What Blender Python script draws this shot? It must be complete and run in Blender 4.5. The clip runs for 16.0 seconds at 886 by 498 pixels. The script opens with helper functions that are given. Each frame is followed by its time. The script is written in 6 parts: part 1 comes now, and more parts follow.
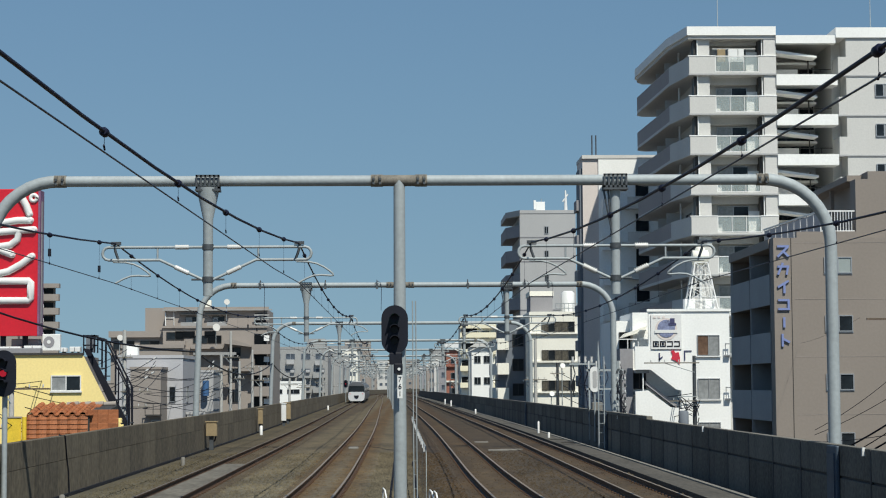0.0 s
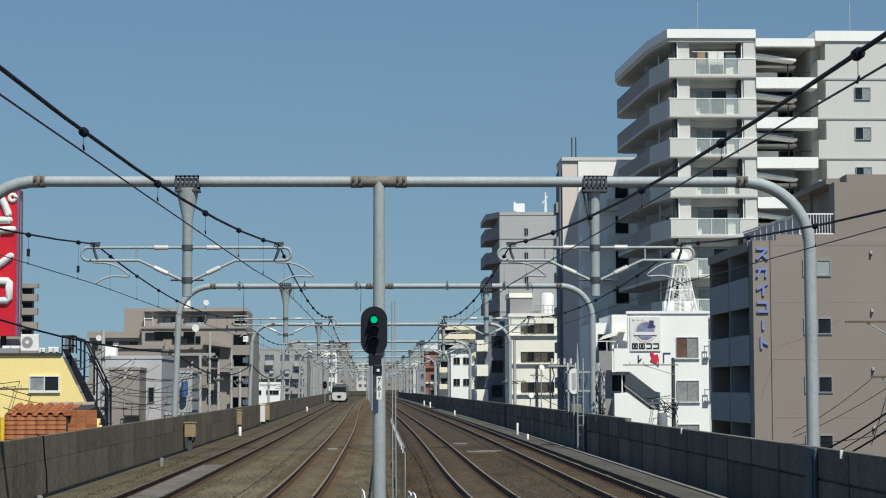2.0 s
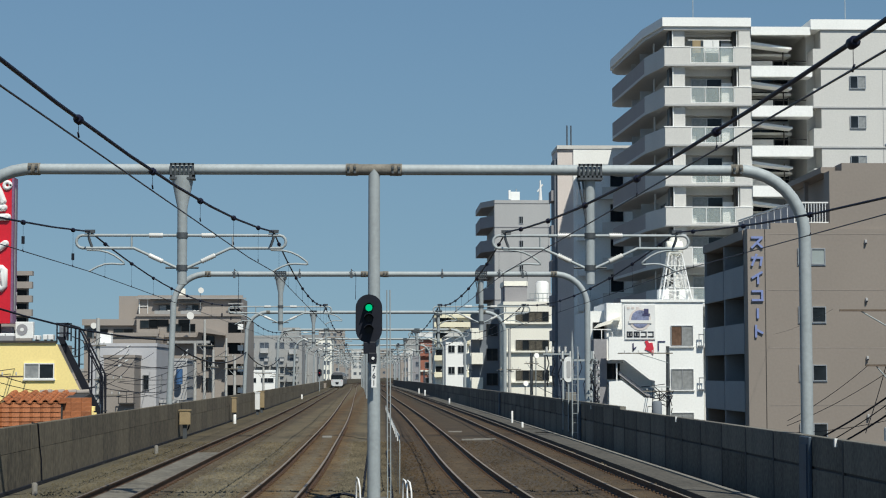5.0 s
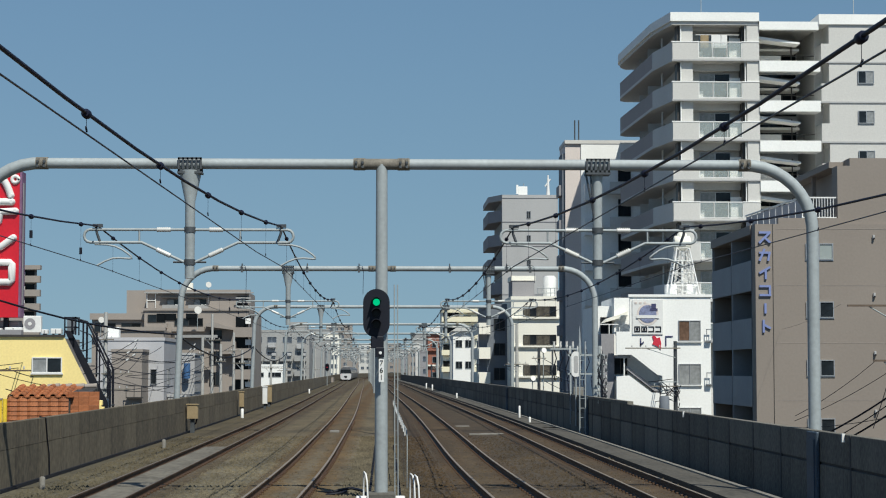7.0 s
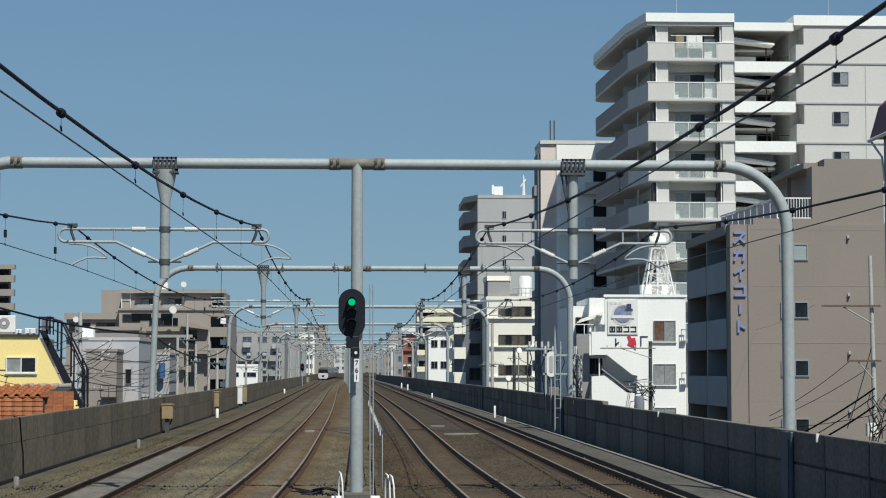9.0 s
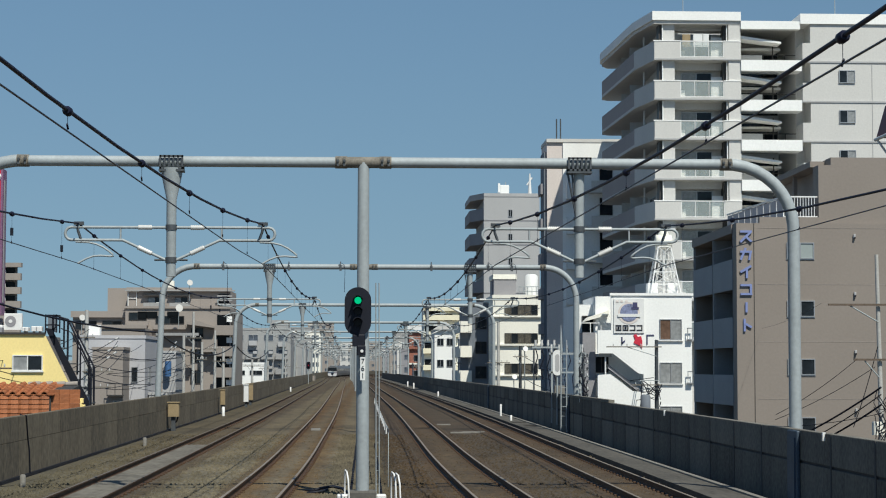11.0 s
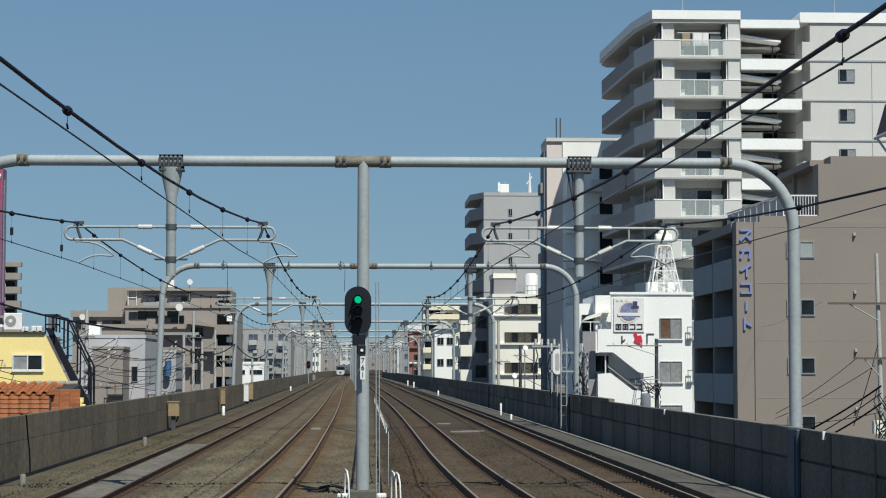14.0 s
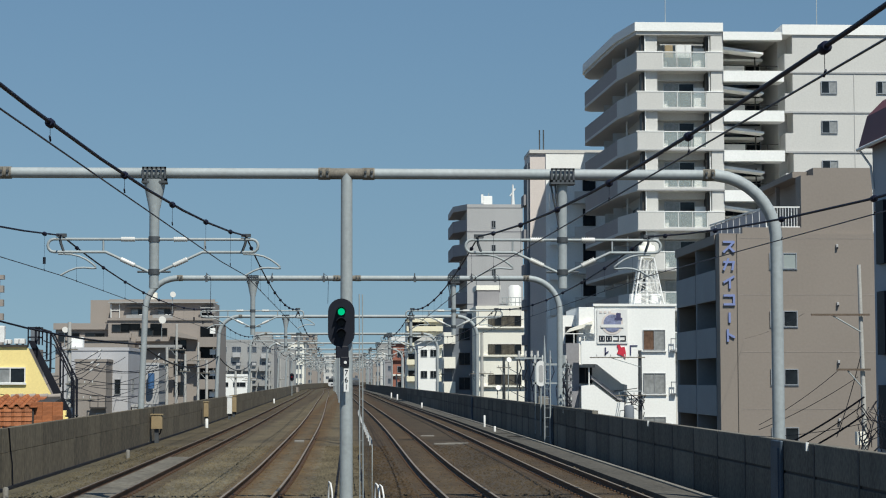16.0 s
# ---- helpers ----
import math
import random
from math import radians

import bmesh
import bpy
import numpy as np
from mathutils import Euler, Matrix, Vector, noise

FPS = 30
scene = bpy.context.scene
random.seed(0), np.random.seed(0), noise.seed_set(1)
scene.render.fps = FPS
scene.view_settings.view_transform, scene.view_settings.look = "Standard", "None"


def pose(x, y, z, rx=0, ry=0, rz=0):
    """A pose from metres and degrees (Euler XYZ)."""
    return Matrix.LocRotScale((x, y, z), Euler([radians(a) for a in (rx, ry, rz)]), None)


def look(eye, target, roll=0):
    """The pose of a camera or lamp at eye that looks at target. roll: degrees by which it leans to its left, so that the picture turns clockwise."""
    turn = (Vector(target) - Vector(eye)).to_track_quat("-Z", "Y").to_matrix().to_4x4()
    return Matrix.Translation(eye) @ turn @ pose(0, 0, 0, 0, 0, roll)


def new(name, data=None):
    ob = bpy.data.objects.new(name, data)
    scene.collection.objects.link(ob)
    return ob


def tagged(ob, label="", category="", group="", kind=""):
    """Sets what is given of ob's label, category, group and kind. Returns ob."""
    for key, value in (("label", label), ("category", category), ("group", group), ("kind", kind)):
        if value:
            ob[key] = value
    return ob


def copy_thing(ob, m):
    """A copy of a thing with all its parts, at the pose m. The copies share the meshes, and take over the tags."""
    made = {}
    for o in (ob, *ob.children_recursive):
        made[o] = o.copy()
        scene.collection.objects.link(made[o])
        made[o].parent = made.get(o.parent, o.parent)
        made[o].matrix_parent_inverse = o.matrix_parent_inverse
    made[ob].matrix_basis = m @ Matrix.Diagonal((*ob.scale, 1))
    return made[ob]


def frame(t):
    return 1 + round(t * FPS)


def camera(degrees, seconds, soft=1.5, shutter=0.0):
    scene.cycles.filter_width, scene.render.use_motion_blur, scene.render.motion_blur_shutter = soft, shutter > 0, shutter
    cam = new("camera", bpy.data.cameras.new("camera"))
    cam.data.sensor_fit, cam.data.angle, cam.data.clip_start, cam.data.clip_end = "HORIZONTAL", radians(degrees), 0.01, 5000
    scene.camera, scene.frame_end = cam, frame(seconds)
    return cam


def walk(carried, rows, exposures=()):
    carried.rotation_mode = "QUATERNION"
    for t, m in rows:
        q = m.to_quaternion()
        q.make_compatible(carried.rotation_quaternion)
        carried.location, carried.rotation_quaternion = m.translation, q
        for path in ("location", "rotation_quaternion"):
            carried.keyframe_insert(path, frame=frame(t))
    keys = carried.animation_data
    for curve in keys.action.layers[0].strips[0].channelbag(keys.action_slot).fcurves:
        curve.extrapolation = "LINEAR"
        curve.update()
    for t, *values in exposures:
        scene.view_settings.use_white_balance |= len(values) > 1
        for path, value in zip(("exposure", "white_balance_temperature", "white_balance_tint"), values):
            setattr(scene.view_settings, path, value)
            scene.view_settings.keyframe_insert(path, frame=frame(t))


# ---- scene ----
# ---- camera: stands on the platform's end, zoomed in, and is turned by hand ----
EYE = (0.0, 0.0, 2.63)
EXPOSURE = 0.18
cam = camera(26.0, 16.0, soft=1.1)
TURNS = [  # seconds, yaw, pitch, roll
    (0, -1.199, 4.082, 0.317),
    (0.5, -1.265, 4.122, 0.368),
    (1, -1.476, 4.288, 0.312),
    (1.5, -1.641, 4.235, 0.134),
    (2, -1.819, 4.122, 0.152),
    (2.5, -1.887, 4.146, 0.02),
    (3, -1.703, 3.968, -0.011),
    (3.5, -1.835, 3.707, -0.067),
    (4, -2.058, 3.734, 0.013),
    (6.5, -1.761, 3.774, 0.144),
    (7, -1.754, 3.606, 0),
    (7.5, -2.042, 3.682, 0.01),
    (8, -2.176, 3.648, -0.081),
    (8.5, -2.337, 3.557, -0.025),
    (9, -2.489, 3.605, -0.029),
    (11.5, -2.287, 3.52, -0.092),
    (12, -2.355, 3.489, -0.135),
    (12.5, -2.364, 3.504, -0.173),
    (13, -2.246, 3.474, -0.266),
    (13.5, -2.218, 3.424, -0.143),
    (14, -2.306, 3.531, -0.023),
    (14.5, -2.351, 3.712, 0.04),
    (15, -2.555, 3.892, 0.058),
    (15.5, -2.677, 3.861, 0.058),
    (16, -2.796, 3.889, 0.089),
]
walk(cam, [(t, pose(*EYE, 90 + pitch, roll, yaw)) for t, yaw, pitch, roll in TURNS], exposures=[(0, EXPOSURE, 6250, 5), (16, EXPOSURE, 6250, 5)])

# ---- world and sun ----
SUN_EL, SUN_AZ = 54.0, 158.5  # azimuth clockwise from the track's direction
world = bpy.data.worlds.new("world")
scene.world = world
world.use_nodes = True
sky = world.node_tree.nodes.new("ShaderNodeTexSky")
sky.sky_type, sky.sun_disc = "NISHITA", False
sky.sun_elevation, sky.sun_rotation = radians(SUN_EL), radians(SUN_AZ)
sky.altitude, sky.air_density, sky.dust_density, sky.ozone_density = 50, 1.15, 0.05, 10.0
tone = world.node_tree.nodes.new("ShaderNodeMix")
tone.data_type, tone.blend_type = "RGBA", "MULTIPLY"
tone.inputs["Factor"].default_value, tone.inputs["B"].default_value = 1.0, (1.06, 0.94, 0.835, 1)
# a hazeless winter sky keeps its blue almost to the horizon
way, lift = world.node_tree.nodes.new("ShaderNodeTexCoord"), world.node_tree.nodes.new("ShaderNodeMapping")
lift.inputs["Scale"].default_value, lift.inputs["Location"].default_value = (1, 1, 0.44), (0, 0, 0.088)
unit = world.node_tree.nodes.new("ShaderNodeVectorMath")
unit.operation = "NORMALIZE"
world.node_tree.links.new(way.outputs["Generated"], lift.inputs[0])
world.node_tree.links.new(lift.outputs[0], unit.inputs[0])
world.node_tree.links.new(unit.outputs[0], sky.inputs["Vector"])
world.node_tree.links.new(sky.outputs[0], tone.inputs["A"])
world.node_tree.links.new(tone.outputs["Result"], world.node_tree.nodes["Background"].inputs[0])
world.node_tree.nodes["Background"].inputs[1].default_value = 0.068
sun = new("sun", bpy.data.lights.new("sun", "SUN"))
sun.data.energy, sun.data.angle, sun.data.color = 4.25, radians(0.5), (1.0, 0.93, 0.82)
sx, sy = math.sin(radians(SUN_AZ)) * math.cos(radians(SUN_EL)), math.cos(radians(SUN_AZ)) * math.cos(radians(SUN_EL))
sun.matrix_world = look((sx * 100, sy * 100, math.sin(radians(SUN_EL)) * 100), (0, 0, 0))


# ---- materials ----
def mat(name, color, rough=0.7, metal=0.0, var=0.15, scale=1.0, fine=20.0, bump=0.0, emit=None, streak=False, tint=None, spread=0.0, gloss=0.5, along=False):
    """Colour varied by stains (scale) and grain (fine), with relief; streak: stains run down; spread: each piece differs."""
    m = bpy.data.materials.new(name)
    m.use_nodes = True
    nt = m.node_tree
    b = nt.nodes["Principled BSDF"]
    b.inputs["Roughness"].default_value, b.inputs["Metallic"].default_value = rough, metal
    b.inputs["Specular IOR Level"].default_value = gloss
    if emit:
        b.inputs["Base Color"].default_value = (*color, 1)
        b.inputs["Emission Color"].default_value = (*emit[0], 1)
        b.inputs["Emission Strength"].default_value = emit[1]
        return m
    co = nt.nodes.new("ShaderNodeTexCoord")
    mp = nt.nodes.new("ShaderNodeMapping")
    mp.inputs["Scale"].default_value = (1, 1, 0.12) if streak else (1, 0.3, 1) if along else (1, 1, 1)
    nt.links.new(co.outputs["Object"], mp.inputs[0])
    n1, n2 = nt.nodes.new("ShaderNodeTexNoise"), nt.nodes.new("ShaderNodeTexNoise")
    n1.inputs["Scale"].default_value, n2.inputs["Scale"].default_value = scale, fine
    n1.inputs["Detail"].default_value, n2.inputs["Detail"].default_value = 5, 3
    nt.links.new(mp.outputs[0], n1.inputs["Vector"])
    nt.links.new(mp.outputs[0] if along else co.outputs["Object"], n2.inputs["Vector"])
    add = nt.nodes.new("ShaderNodeMath")
    add.operation = "ADD"
    nt.links.new(n1.outputs[0], add.inputs[0])
    nt.links.new(n2.outputs[0], add.inputs[1])
    last = add.outputs[0]
    if spread:
        info, sc = nt.nodes.new("ShaderNodeObjectInfo"), nt.nodes.new("ShaderNodeMath")
        sc.operation, sc.inputs[1].default_value, sc.inputs[2].default_value = "MULTIPLY_ADD", spread, -spread / 2
        nt.links.new(info.outputs["Random"], sc.inputs[0])
        more = nt.nodes.new("ShaderNodeMath")
        nt.links.new(last, more.inputs[0])
        nt.links.new(sc.outputs[0], more.inputs[1])
        last = more.outputs[0]
    ramp = nt.nodes.new("ShaderNodeMapRange")
    ramp.inputs["From Min"].default_value, ramp.inputs["From Max"].default_value = 0.6, 1.4
    nt.links.new(last, ramp.inputs[0])
    mix = nt.nodes.new("ShaderNodeMix")
    mix.data_type = "RGBA"
    nt.links.new(ramp.outputs[0], mix.inputs["Factor"])
    low = tint or tuple(c * (1 - 2 * var) for c in color)
    mix.inputs["A"].default_value = (*low, 1)
    mix.inputs["B"].default_value = (*(min(1, c * (1 + var)) for c in color), 1)
    nt.links.new(mix.outputs["Result"], b.inputs["Base Color"])
    if bump:
        bp = nt.nodes.new("ShaderNodeBump")
        bp.inputs["Strength"].default_value, bp.inputs["Distance"].default_value = min(1, bump), 0.03
        nt.links.new(n2.outputs[0], bp.inputs["Height"])
        nt.links.new(bp.outputs[0], b.inputs["Normal"])
    return m


STEEL = mat("galvanised_steel", (0.355, 0.39, 0.40), 0.65, 0.08, 0.10, 1.2, 12)
STEEL_RUST = mat("rusty_flange", (0.24, 0.22, 0.185), 0.8, 0.2, 0.3, 4, 40)
STEEL_DARK = mat("dark_steel", (0.09, 0.10, 0.11), 0.6, 0.4, 0.2, 3, 30)
STEEL_BLUE = mat("blue_grey_steel", (0.07, 0.10, 0.14), 0.6, 0.2, 0.2, 2, 30)
WIRE = mat("wire", (0.008, 0.010, 0.030), 0.6, 0.0, 0.1, 2, 30, gloss=0.3)
COPPER = mat("contact_wire", (0.025, 0.032, 0.055), 0.5, 0.1, 0.1, 2, 30)
PORCELAIN = mat("white_porcelain", (0.62, 0.62, 0.60), 0.3, 0, 0.05, 3, 30)
BLACK = mat("black_paint", (0.009, 0.011, 0.02), 0.6, 0, 0.2, 3, 30, gloss=0.3)
GREEN_LAMP = mat("green_lamp", (0.0, 0.06, 0.03), 0.3, emit=((0.01, 0.62, 0.24), 0.8))
RED_LAMP = mat("red_lamp", (0.4, 0.0, 0.02), 0.3, emit=((1.0, 0.02, 0.05), 0.3))
# near black of unlit lenses, also put on panels that stand for shade
LENS_SHADE_BLACK = mat("lens_and_shade_black", (0.006, 0.007, 0.008), 0.3, 0, 0.1, 3, 30, gloss=0.2)
WHITE_PAINT = mat("white_paint", (0.78, 0.78, 0.76), 0.5, 0, 0.06, 2, 30)
# across the line the stones turn from olive grey to rust by the rails, tan in the middle and dark brown on the far side
BED_COLOURS = ((-9.0, (0.083, 0.073, 0.046)), (-7.2, (0.095, 0.081, 0.050)), (-6.75, (0.070, 0.052, 0.030)), (-5.95, (0.083, 0.066, 0.037)), (-5.15, (0.076, 0.058, 0.036)),
    (-4.7, (0.124, 0.106, 0.068)), (-3.4, (0.126, 0.108, 0.070)), (-2.95, (0.106, 0.066, 0.026)), (-2.6, (0.104, 0.064, 0.024)), (-2.17, (0.118, 0.096, 0.060)), (-1.75, (0.106, 0.066, 0.024)),
    (-1.3, (0.112, 0.076, 0.034)), (-0.9, (0.128, 0.110, 0.072)), (0.1, (0.115, 0.098, 0.064)), (0.7, (0.052, 0.036, 0.018)), (1.9, (0.060, 0.036, 0.014)), (2.58, (0.076, 0.052, 0.025)), (3.3, (0.058, 0.034, 0.013)),
    (3.8, (0.060, 0.044, 0.026)), (4.9, (0.058, 0.042, 0.024)), (5.5, (0.060, 0.034, 0.013)), (6.1, (0.070, 0.048, 0.024)), (6.7, (0.060, 0.034, 0.013)), (7.3, (0.073, 0.060, 0.038)))


def bed_material():
    m = mat("ballast", (0.5, 0.5, 0.5), 0.95, 0, 0.42, 0.7, 9, 1.0, along=True)
    nt = m.node_tree
    grain = next(n for n in nt.nodes if n.type == "MIX")
    grain.inputs["A"].default_value, grain.inputs["B"].default_value = (0.35, 0.35, 0.35, 1), (1.5, 1.5, 1.5, 1)
    co, sep, wander = nt.nodes.new("ShaderNodeTexCoord"), nt.nodes.new("ShaderNodeSeparateXYZ"), nt.nodes.new("ShaderNodeTexNoise")
    wander.inputs["Scale"].default_value, wander.inputs["Detail"].default_value = 1.1, 6
    nt.links.new(co.outputs["Object"], sep.inputs[0])
    nt.links.new(co.outputs["Object"], wander.inputs["Vector"])
    shift, place, ramp, final = nt.nodes.new("ShaderNodeMath"), nt.nodes.new("ShaderNodeMapRange"), nt.nodes.new("ShaderNodeValToRGB"), nt.nodes.new("ShaderNodeMix")
    shift.operation, shift.inputs[1].default_value = "MULTIPLY_ADD", 0.9
    nt.links.new(wander.outputs[0], shift.inputs[0])
    nt.links.new(sep.outputs["X"], shift.inputs[2])
    place.inputs["From Min"].default_value, place.inputs["From Max"].default_value = -8.55, 8.45
    nt.links.new(shift.outputs[0], place.inputs[0])
    nt.links.new(place.outputs[0], ramp.inputs[0])
    spots = ramp.color_ramp.elements
    for k, (x, c) in enumerate(BED_COLOURS):
        u = (x + 9.0) / 17.0
        s = spots[0] if k == 0 else spots.new(u)
        s.position, s.color = u, (*c, 1)
    spots[len(spots) - 1].color = (0.07, 0.06, 0.04, 1)
    final.data_type, final.blend_type = "RGBA", "MULTIPLY"
    final.inputs["Factor"].default_value = 1.0
    nt.links.new(ramp.outputs[0], final.inputs["A"])
    nt.links.new(grain.outputs["Result"], final.inputs["B"])
    # farther from the station the whole bed is multiplied browner and darker
    far_brown, reach, tint = nt.nodes.new("ShaderNodeMix"), nt.nodes.new("ShaderNodeMapRange"), nt.nodes.new("ShaderNodeMath")
    far_brown.data_type, far_brown.blend_type = "RGBA", "MULTIPLY"
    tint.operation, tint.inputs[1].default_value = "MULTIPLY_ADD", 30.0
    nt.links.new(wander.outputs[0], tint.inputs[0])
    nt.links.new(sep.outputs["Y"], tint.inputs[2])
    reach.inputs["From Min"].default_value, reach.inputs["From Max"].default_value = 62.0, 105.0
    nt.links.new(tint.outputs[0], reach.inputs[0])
    nt.links.new(reach.outputs[0], far_brown.inputs["Factor"])
    nt.links.new(final.outputs["Result"], far_brown.inputs["A"])
    far_brown.inputs["B"].default_value = (0.82, 0.74, 0.62, 1)
    nt.links.new(far_brown.outputs["Result"], nt.nodes["Principled BSDF"].inputs["Base Color"])
    return m


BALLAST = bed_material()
TROUGH = mat("dark_trough_concrete", (0.09, 0.083, 0.07), 0.95, 0, 0.3, 0.9, 9, 0.3, along=True)
RAIL = mat("rusty_rail", (0.085, 0.045, 0.022), 0.7, 0.3, 0.25, 2, 30)
RAIL_DULL = mat("dull_rail_head", (0.16, 0.13, 0.098), 0.6, 0.2, 0.15, 2, 30)
RAIL_TOP = mat("polished_rail_head", (0.29, 0.235, 0.175), 0.5, 0.3, 0.08, 2, 30)
SLEEPER = mat("concrete_sleeper", (0.082, 0.062, 0.038), 0.9, 0, 0.2, 3, 25, 0.4, spread=0.4)
CONCRETE = mat("concrete", (0.115, 0.11, 0.097), 0.9, 0, 0.15, 0.8, 18, 0.3)
SLAB = mat("worn_slab_concrete", (0.15, 0.138, 0.112), 0.95, 0, 0.3, 1.6, 7, 0.3, tint=(0.07, 0.062, 0.048), along=True)
CONCRETE_PALE = mat("pale_concrete_slab", (0.21, 0.20, 0.18), 0.9, 0, 0.15, 1.2, 18, 0.3)
WALL_OLD = mat("weathered_parapet_concrete", (0.132, 0.110, 0.074), 0.95, 0, 0.5, 1.1, 5, 0.4, streak=True, spread=0.25, tint=(0.032, 0.026, 0.018))
WALL_BLOCK = mat("grey_parapet_panel", (0.155, 0.145, 0.122), 0.95, 0, 0.34, 0.9, 9, 0.4, streak=True, spread=0.4)
JOINT_OLD = mat("stained_joint", (0.075, 0.065, 0.05), 0.95, 0, 0.2, 2, 20)
POLE = mat("weathered_pole_concrete", (0.47, 0.465, 0.44), 0.85, 0, 0.15, 1.5, 18, 0.2)
RUST_ARM = mat("rusty_crossarm", (0.16, 0.12, 0.09), 0.8, 0.2, 0.3, 3, 25)
JOINT = mat("parapet_joint", (0.085, 0.083, 0.082), 0.95, 0, 0.1, 2, 20)
GLASS = mat("window_glass", (0.02, 0.025, 0.03), 0.08, 0, 0.3, 0.5, 3, gloss=0.28)
GLASS_PALE = mat("curtained_glass", (0.30, 0.31, 0.31), 0.12, 0, 0.2, 1.0, 4)
BALUSTRADE = mat("clear_balustrade_glass", (0.55, 0.62, 0.60), 0.15, 0, 0.05, 0.4, 2)
BALUSTRADE.node_tree.nodes["Principled BSDF"].inputs["Alpha"].default_value = 0.32
TAUPE = mat("taupe_side_tone", (0.36, 0.325, 0.315), 0.85, 0, 0.06, 0.4, 8, streak=True)
BRICK_RED = mat("brick_red_tile", (0.31, 0.125, 0.085), 0.8, 0, 0.2, 1.2, 8)
CREAM = mat("cream_panel", (0.84, 0.78, 0.58), 0.8, 0, 0.06, 0.5, 8)
FROSTED = mat("frosted_glass", (0.33, 0.37, 0.36), 0.2, 0, 0.05, 0.4, 2)
# far panes are paler and bluer: distance haze put into the colour
GLASS_FAR = mat("haze_pale_window_glass", (0.10, 0.12, 0.15), 0.1, 0, 0.3, 0.4, 2)
ALU = mat("aluminium_frame", (0.45, 0.46, 0.47), 0.4, 0.6, 0.06, 3, 30)
FRAME_DARK = mat("bronze_frame", (0.07, 0.065, 0.06), 0.5, 0.4, 0.06, 3, 30)
ASPHALT = mat("street_ground", (0.125, 0.118, 0.105), 0.95, 0, 0.2, 0.05, 2)
TAN = mat("tan_tile", (0.255, 0.22, 0.19), 0.7, 0, 0.05, 0.25, 8, 0.1)
GREY_PANEL = mat("blue_grey_balcony_panel", (0.30, 0.315, 0.33), 0.7, 0, 0.06, 0.5, 8)
APT_WALL = mat("pale_grey_render", (0.62, 0.61, 0.58), 0.85, 0, 0.06, 0.3, 8, streak=True)
APT_WHITE = mat("white_render", (0.89, 0.89, 0.86), 0.85, 0, 0.05, 0.4, 8, streak=True)
WARM_WHITE = mat("warm_white_render", (0.89, 0.865, 0.765), 0.85, 0, 0.06, 0.4, 8, streak=True)
PINK_TILE = mat("pinkish_tile", (0.70, 0.63, 0.59), 0.8, 0, 0.06, 0.4, 8)
GREY_RENDER = mat("grey_render", (0.42, 0.42, 0.42), 0.85, 0, 0.08, 0.4, 8, streak=True)
LILAC = mat("lilac_grey_tile", (0.29, 0.285, 0.30), 0.85, 0, 0.08, 0.4, 8)
BROWN_TILE = mat("brown_grey_tile", (0.315, 0.278, 0.248), 0.85, 0, 0.08, 0.3, 8, streak=True)
YELLOW_BOARD = mat("yellow_paint", (0.80, 0.56, 0.04), 0.6, 0, 0.15, 3, 20)
YELLOW = mat("yellow_render", (0.95, 0.765, 0.315), 0.8, 0, 0.06, 0.5, 10, streak=True)
ROOF_TILE = mat("terracotta_tile", (0.36, 0.125, 0.045), 0.7, 0, 0.2, 2, 12, 0.2, spread=0.5)
RED_SIGN = mat("red_sign_face", (0.62, 0.015, 0.03), 0.35, 0, 0.08, 0.6, 8)
SIGN_SIDE = mat("purple_grey_sign_side", (0.22, 0.11, 0.20), 0.6, 0, 0.2, 2, 12)
SIGN_BLUE = mat("blue_sign_letter", (0.215, 0.265, 0.50), 0.5, 0, 0.05, 2, 12)
RED_PAINT = mat("red_paint", (0.60, 0.03, 0.06), 0.5, 0, 0.1, 2, 12)
NAVY = mat("navy_print", (0.06, 0.06, 0.14), 0.5, 0, 0.1, 2, 12)
TANK_BLUE = mat("blue_tank", (0.06, 0.14, 0.30), 0.5, 0, 0.1, 2, 8)
GLOBE_BLUE = mat("blue_grey_print", (0.24, 0.27, 0.42), 0.5, 0, 0.3, 3, 8)
BOX_BROWN = mat("brown_curtained_glass", (0.16, 0.10, 0.07), 0.15, 0, 0.25, 1.2, 5)
CURTAIN_GLASS = mat("drab_curtained_glass", (0.115, 0.105, 0.085), 0.15, 0, 0.35, 1.6, 6)
BOX_TAN = mat("tan_box_paint", (0.33, 0.25, 0.14), 0.7, 0, 0.15, 3, 20)
TRAIN_WHITE = mat("train_white", (0.6, 0.61, 0.62), 0.35, 0, 0.04, 1, 10)
TRAIN_GREY = mat("train_steel", (0.15, 0.155, 0.165), 0.4, 0.3, 0.08, 1, 10)
MAROON = mat("maroon_roof", (0.14, 0.04, 0.045), 0.6, 0, 0.1, 1, 10)
# grey render, muted so that far walls look hazy by colour alone
FAR_WALL = mat("far_haze_grey_render", (0.33, 0.33, 0.325), 0.85, 0, 0.08, 0.3, 4)
SLATE = mat("blue_grey_siding", (0.16, 0.18, 0.21), 0.8, 0, 0.08, 0.6, 10)
SIDING = mat("pale_blue_grey_siding", (0.40, 0.43, 0.475), 0.8, 0, 0.06, 0.6, 10)
HOUSE_GREY = mat("cool_grey_render", (0.47, 0.47, 0.49), 0.85, 0, 0.06, 0.4, 8, streak=True)


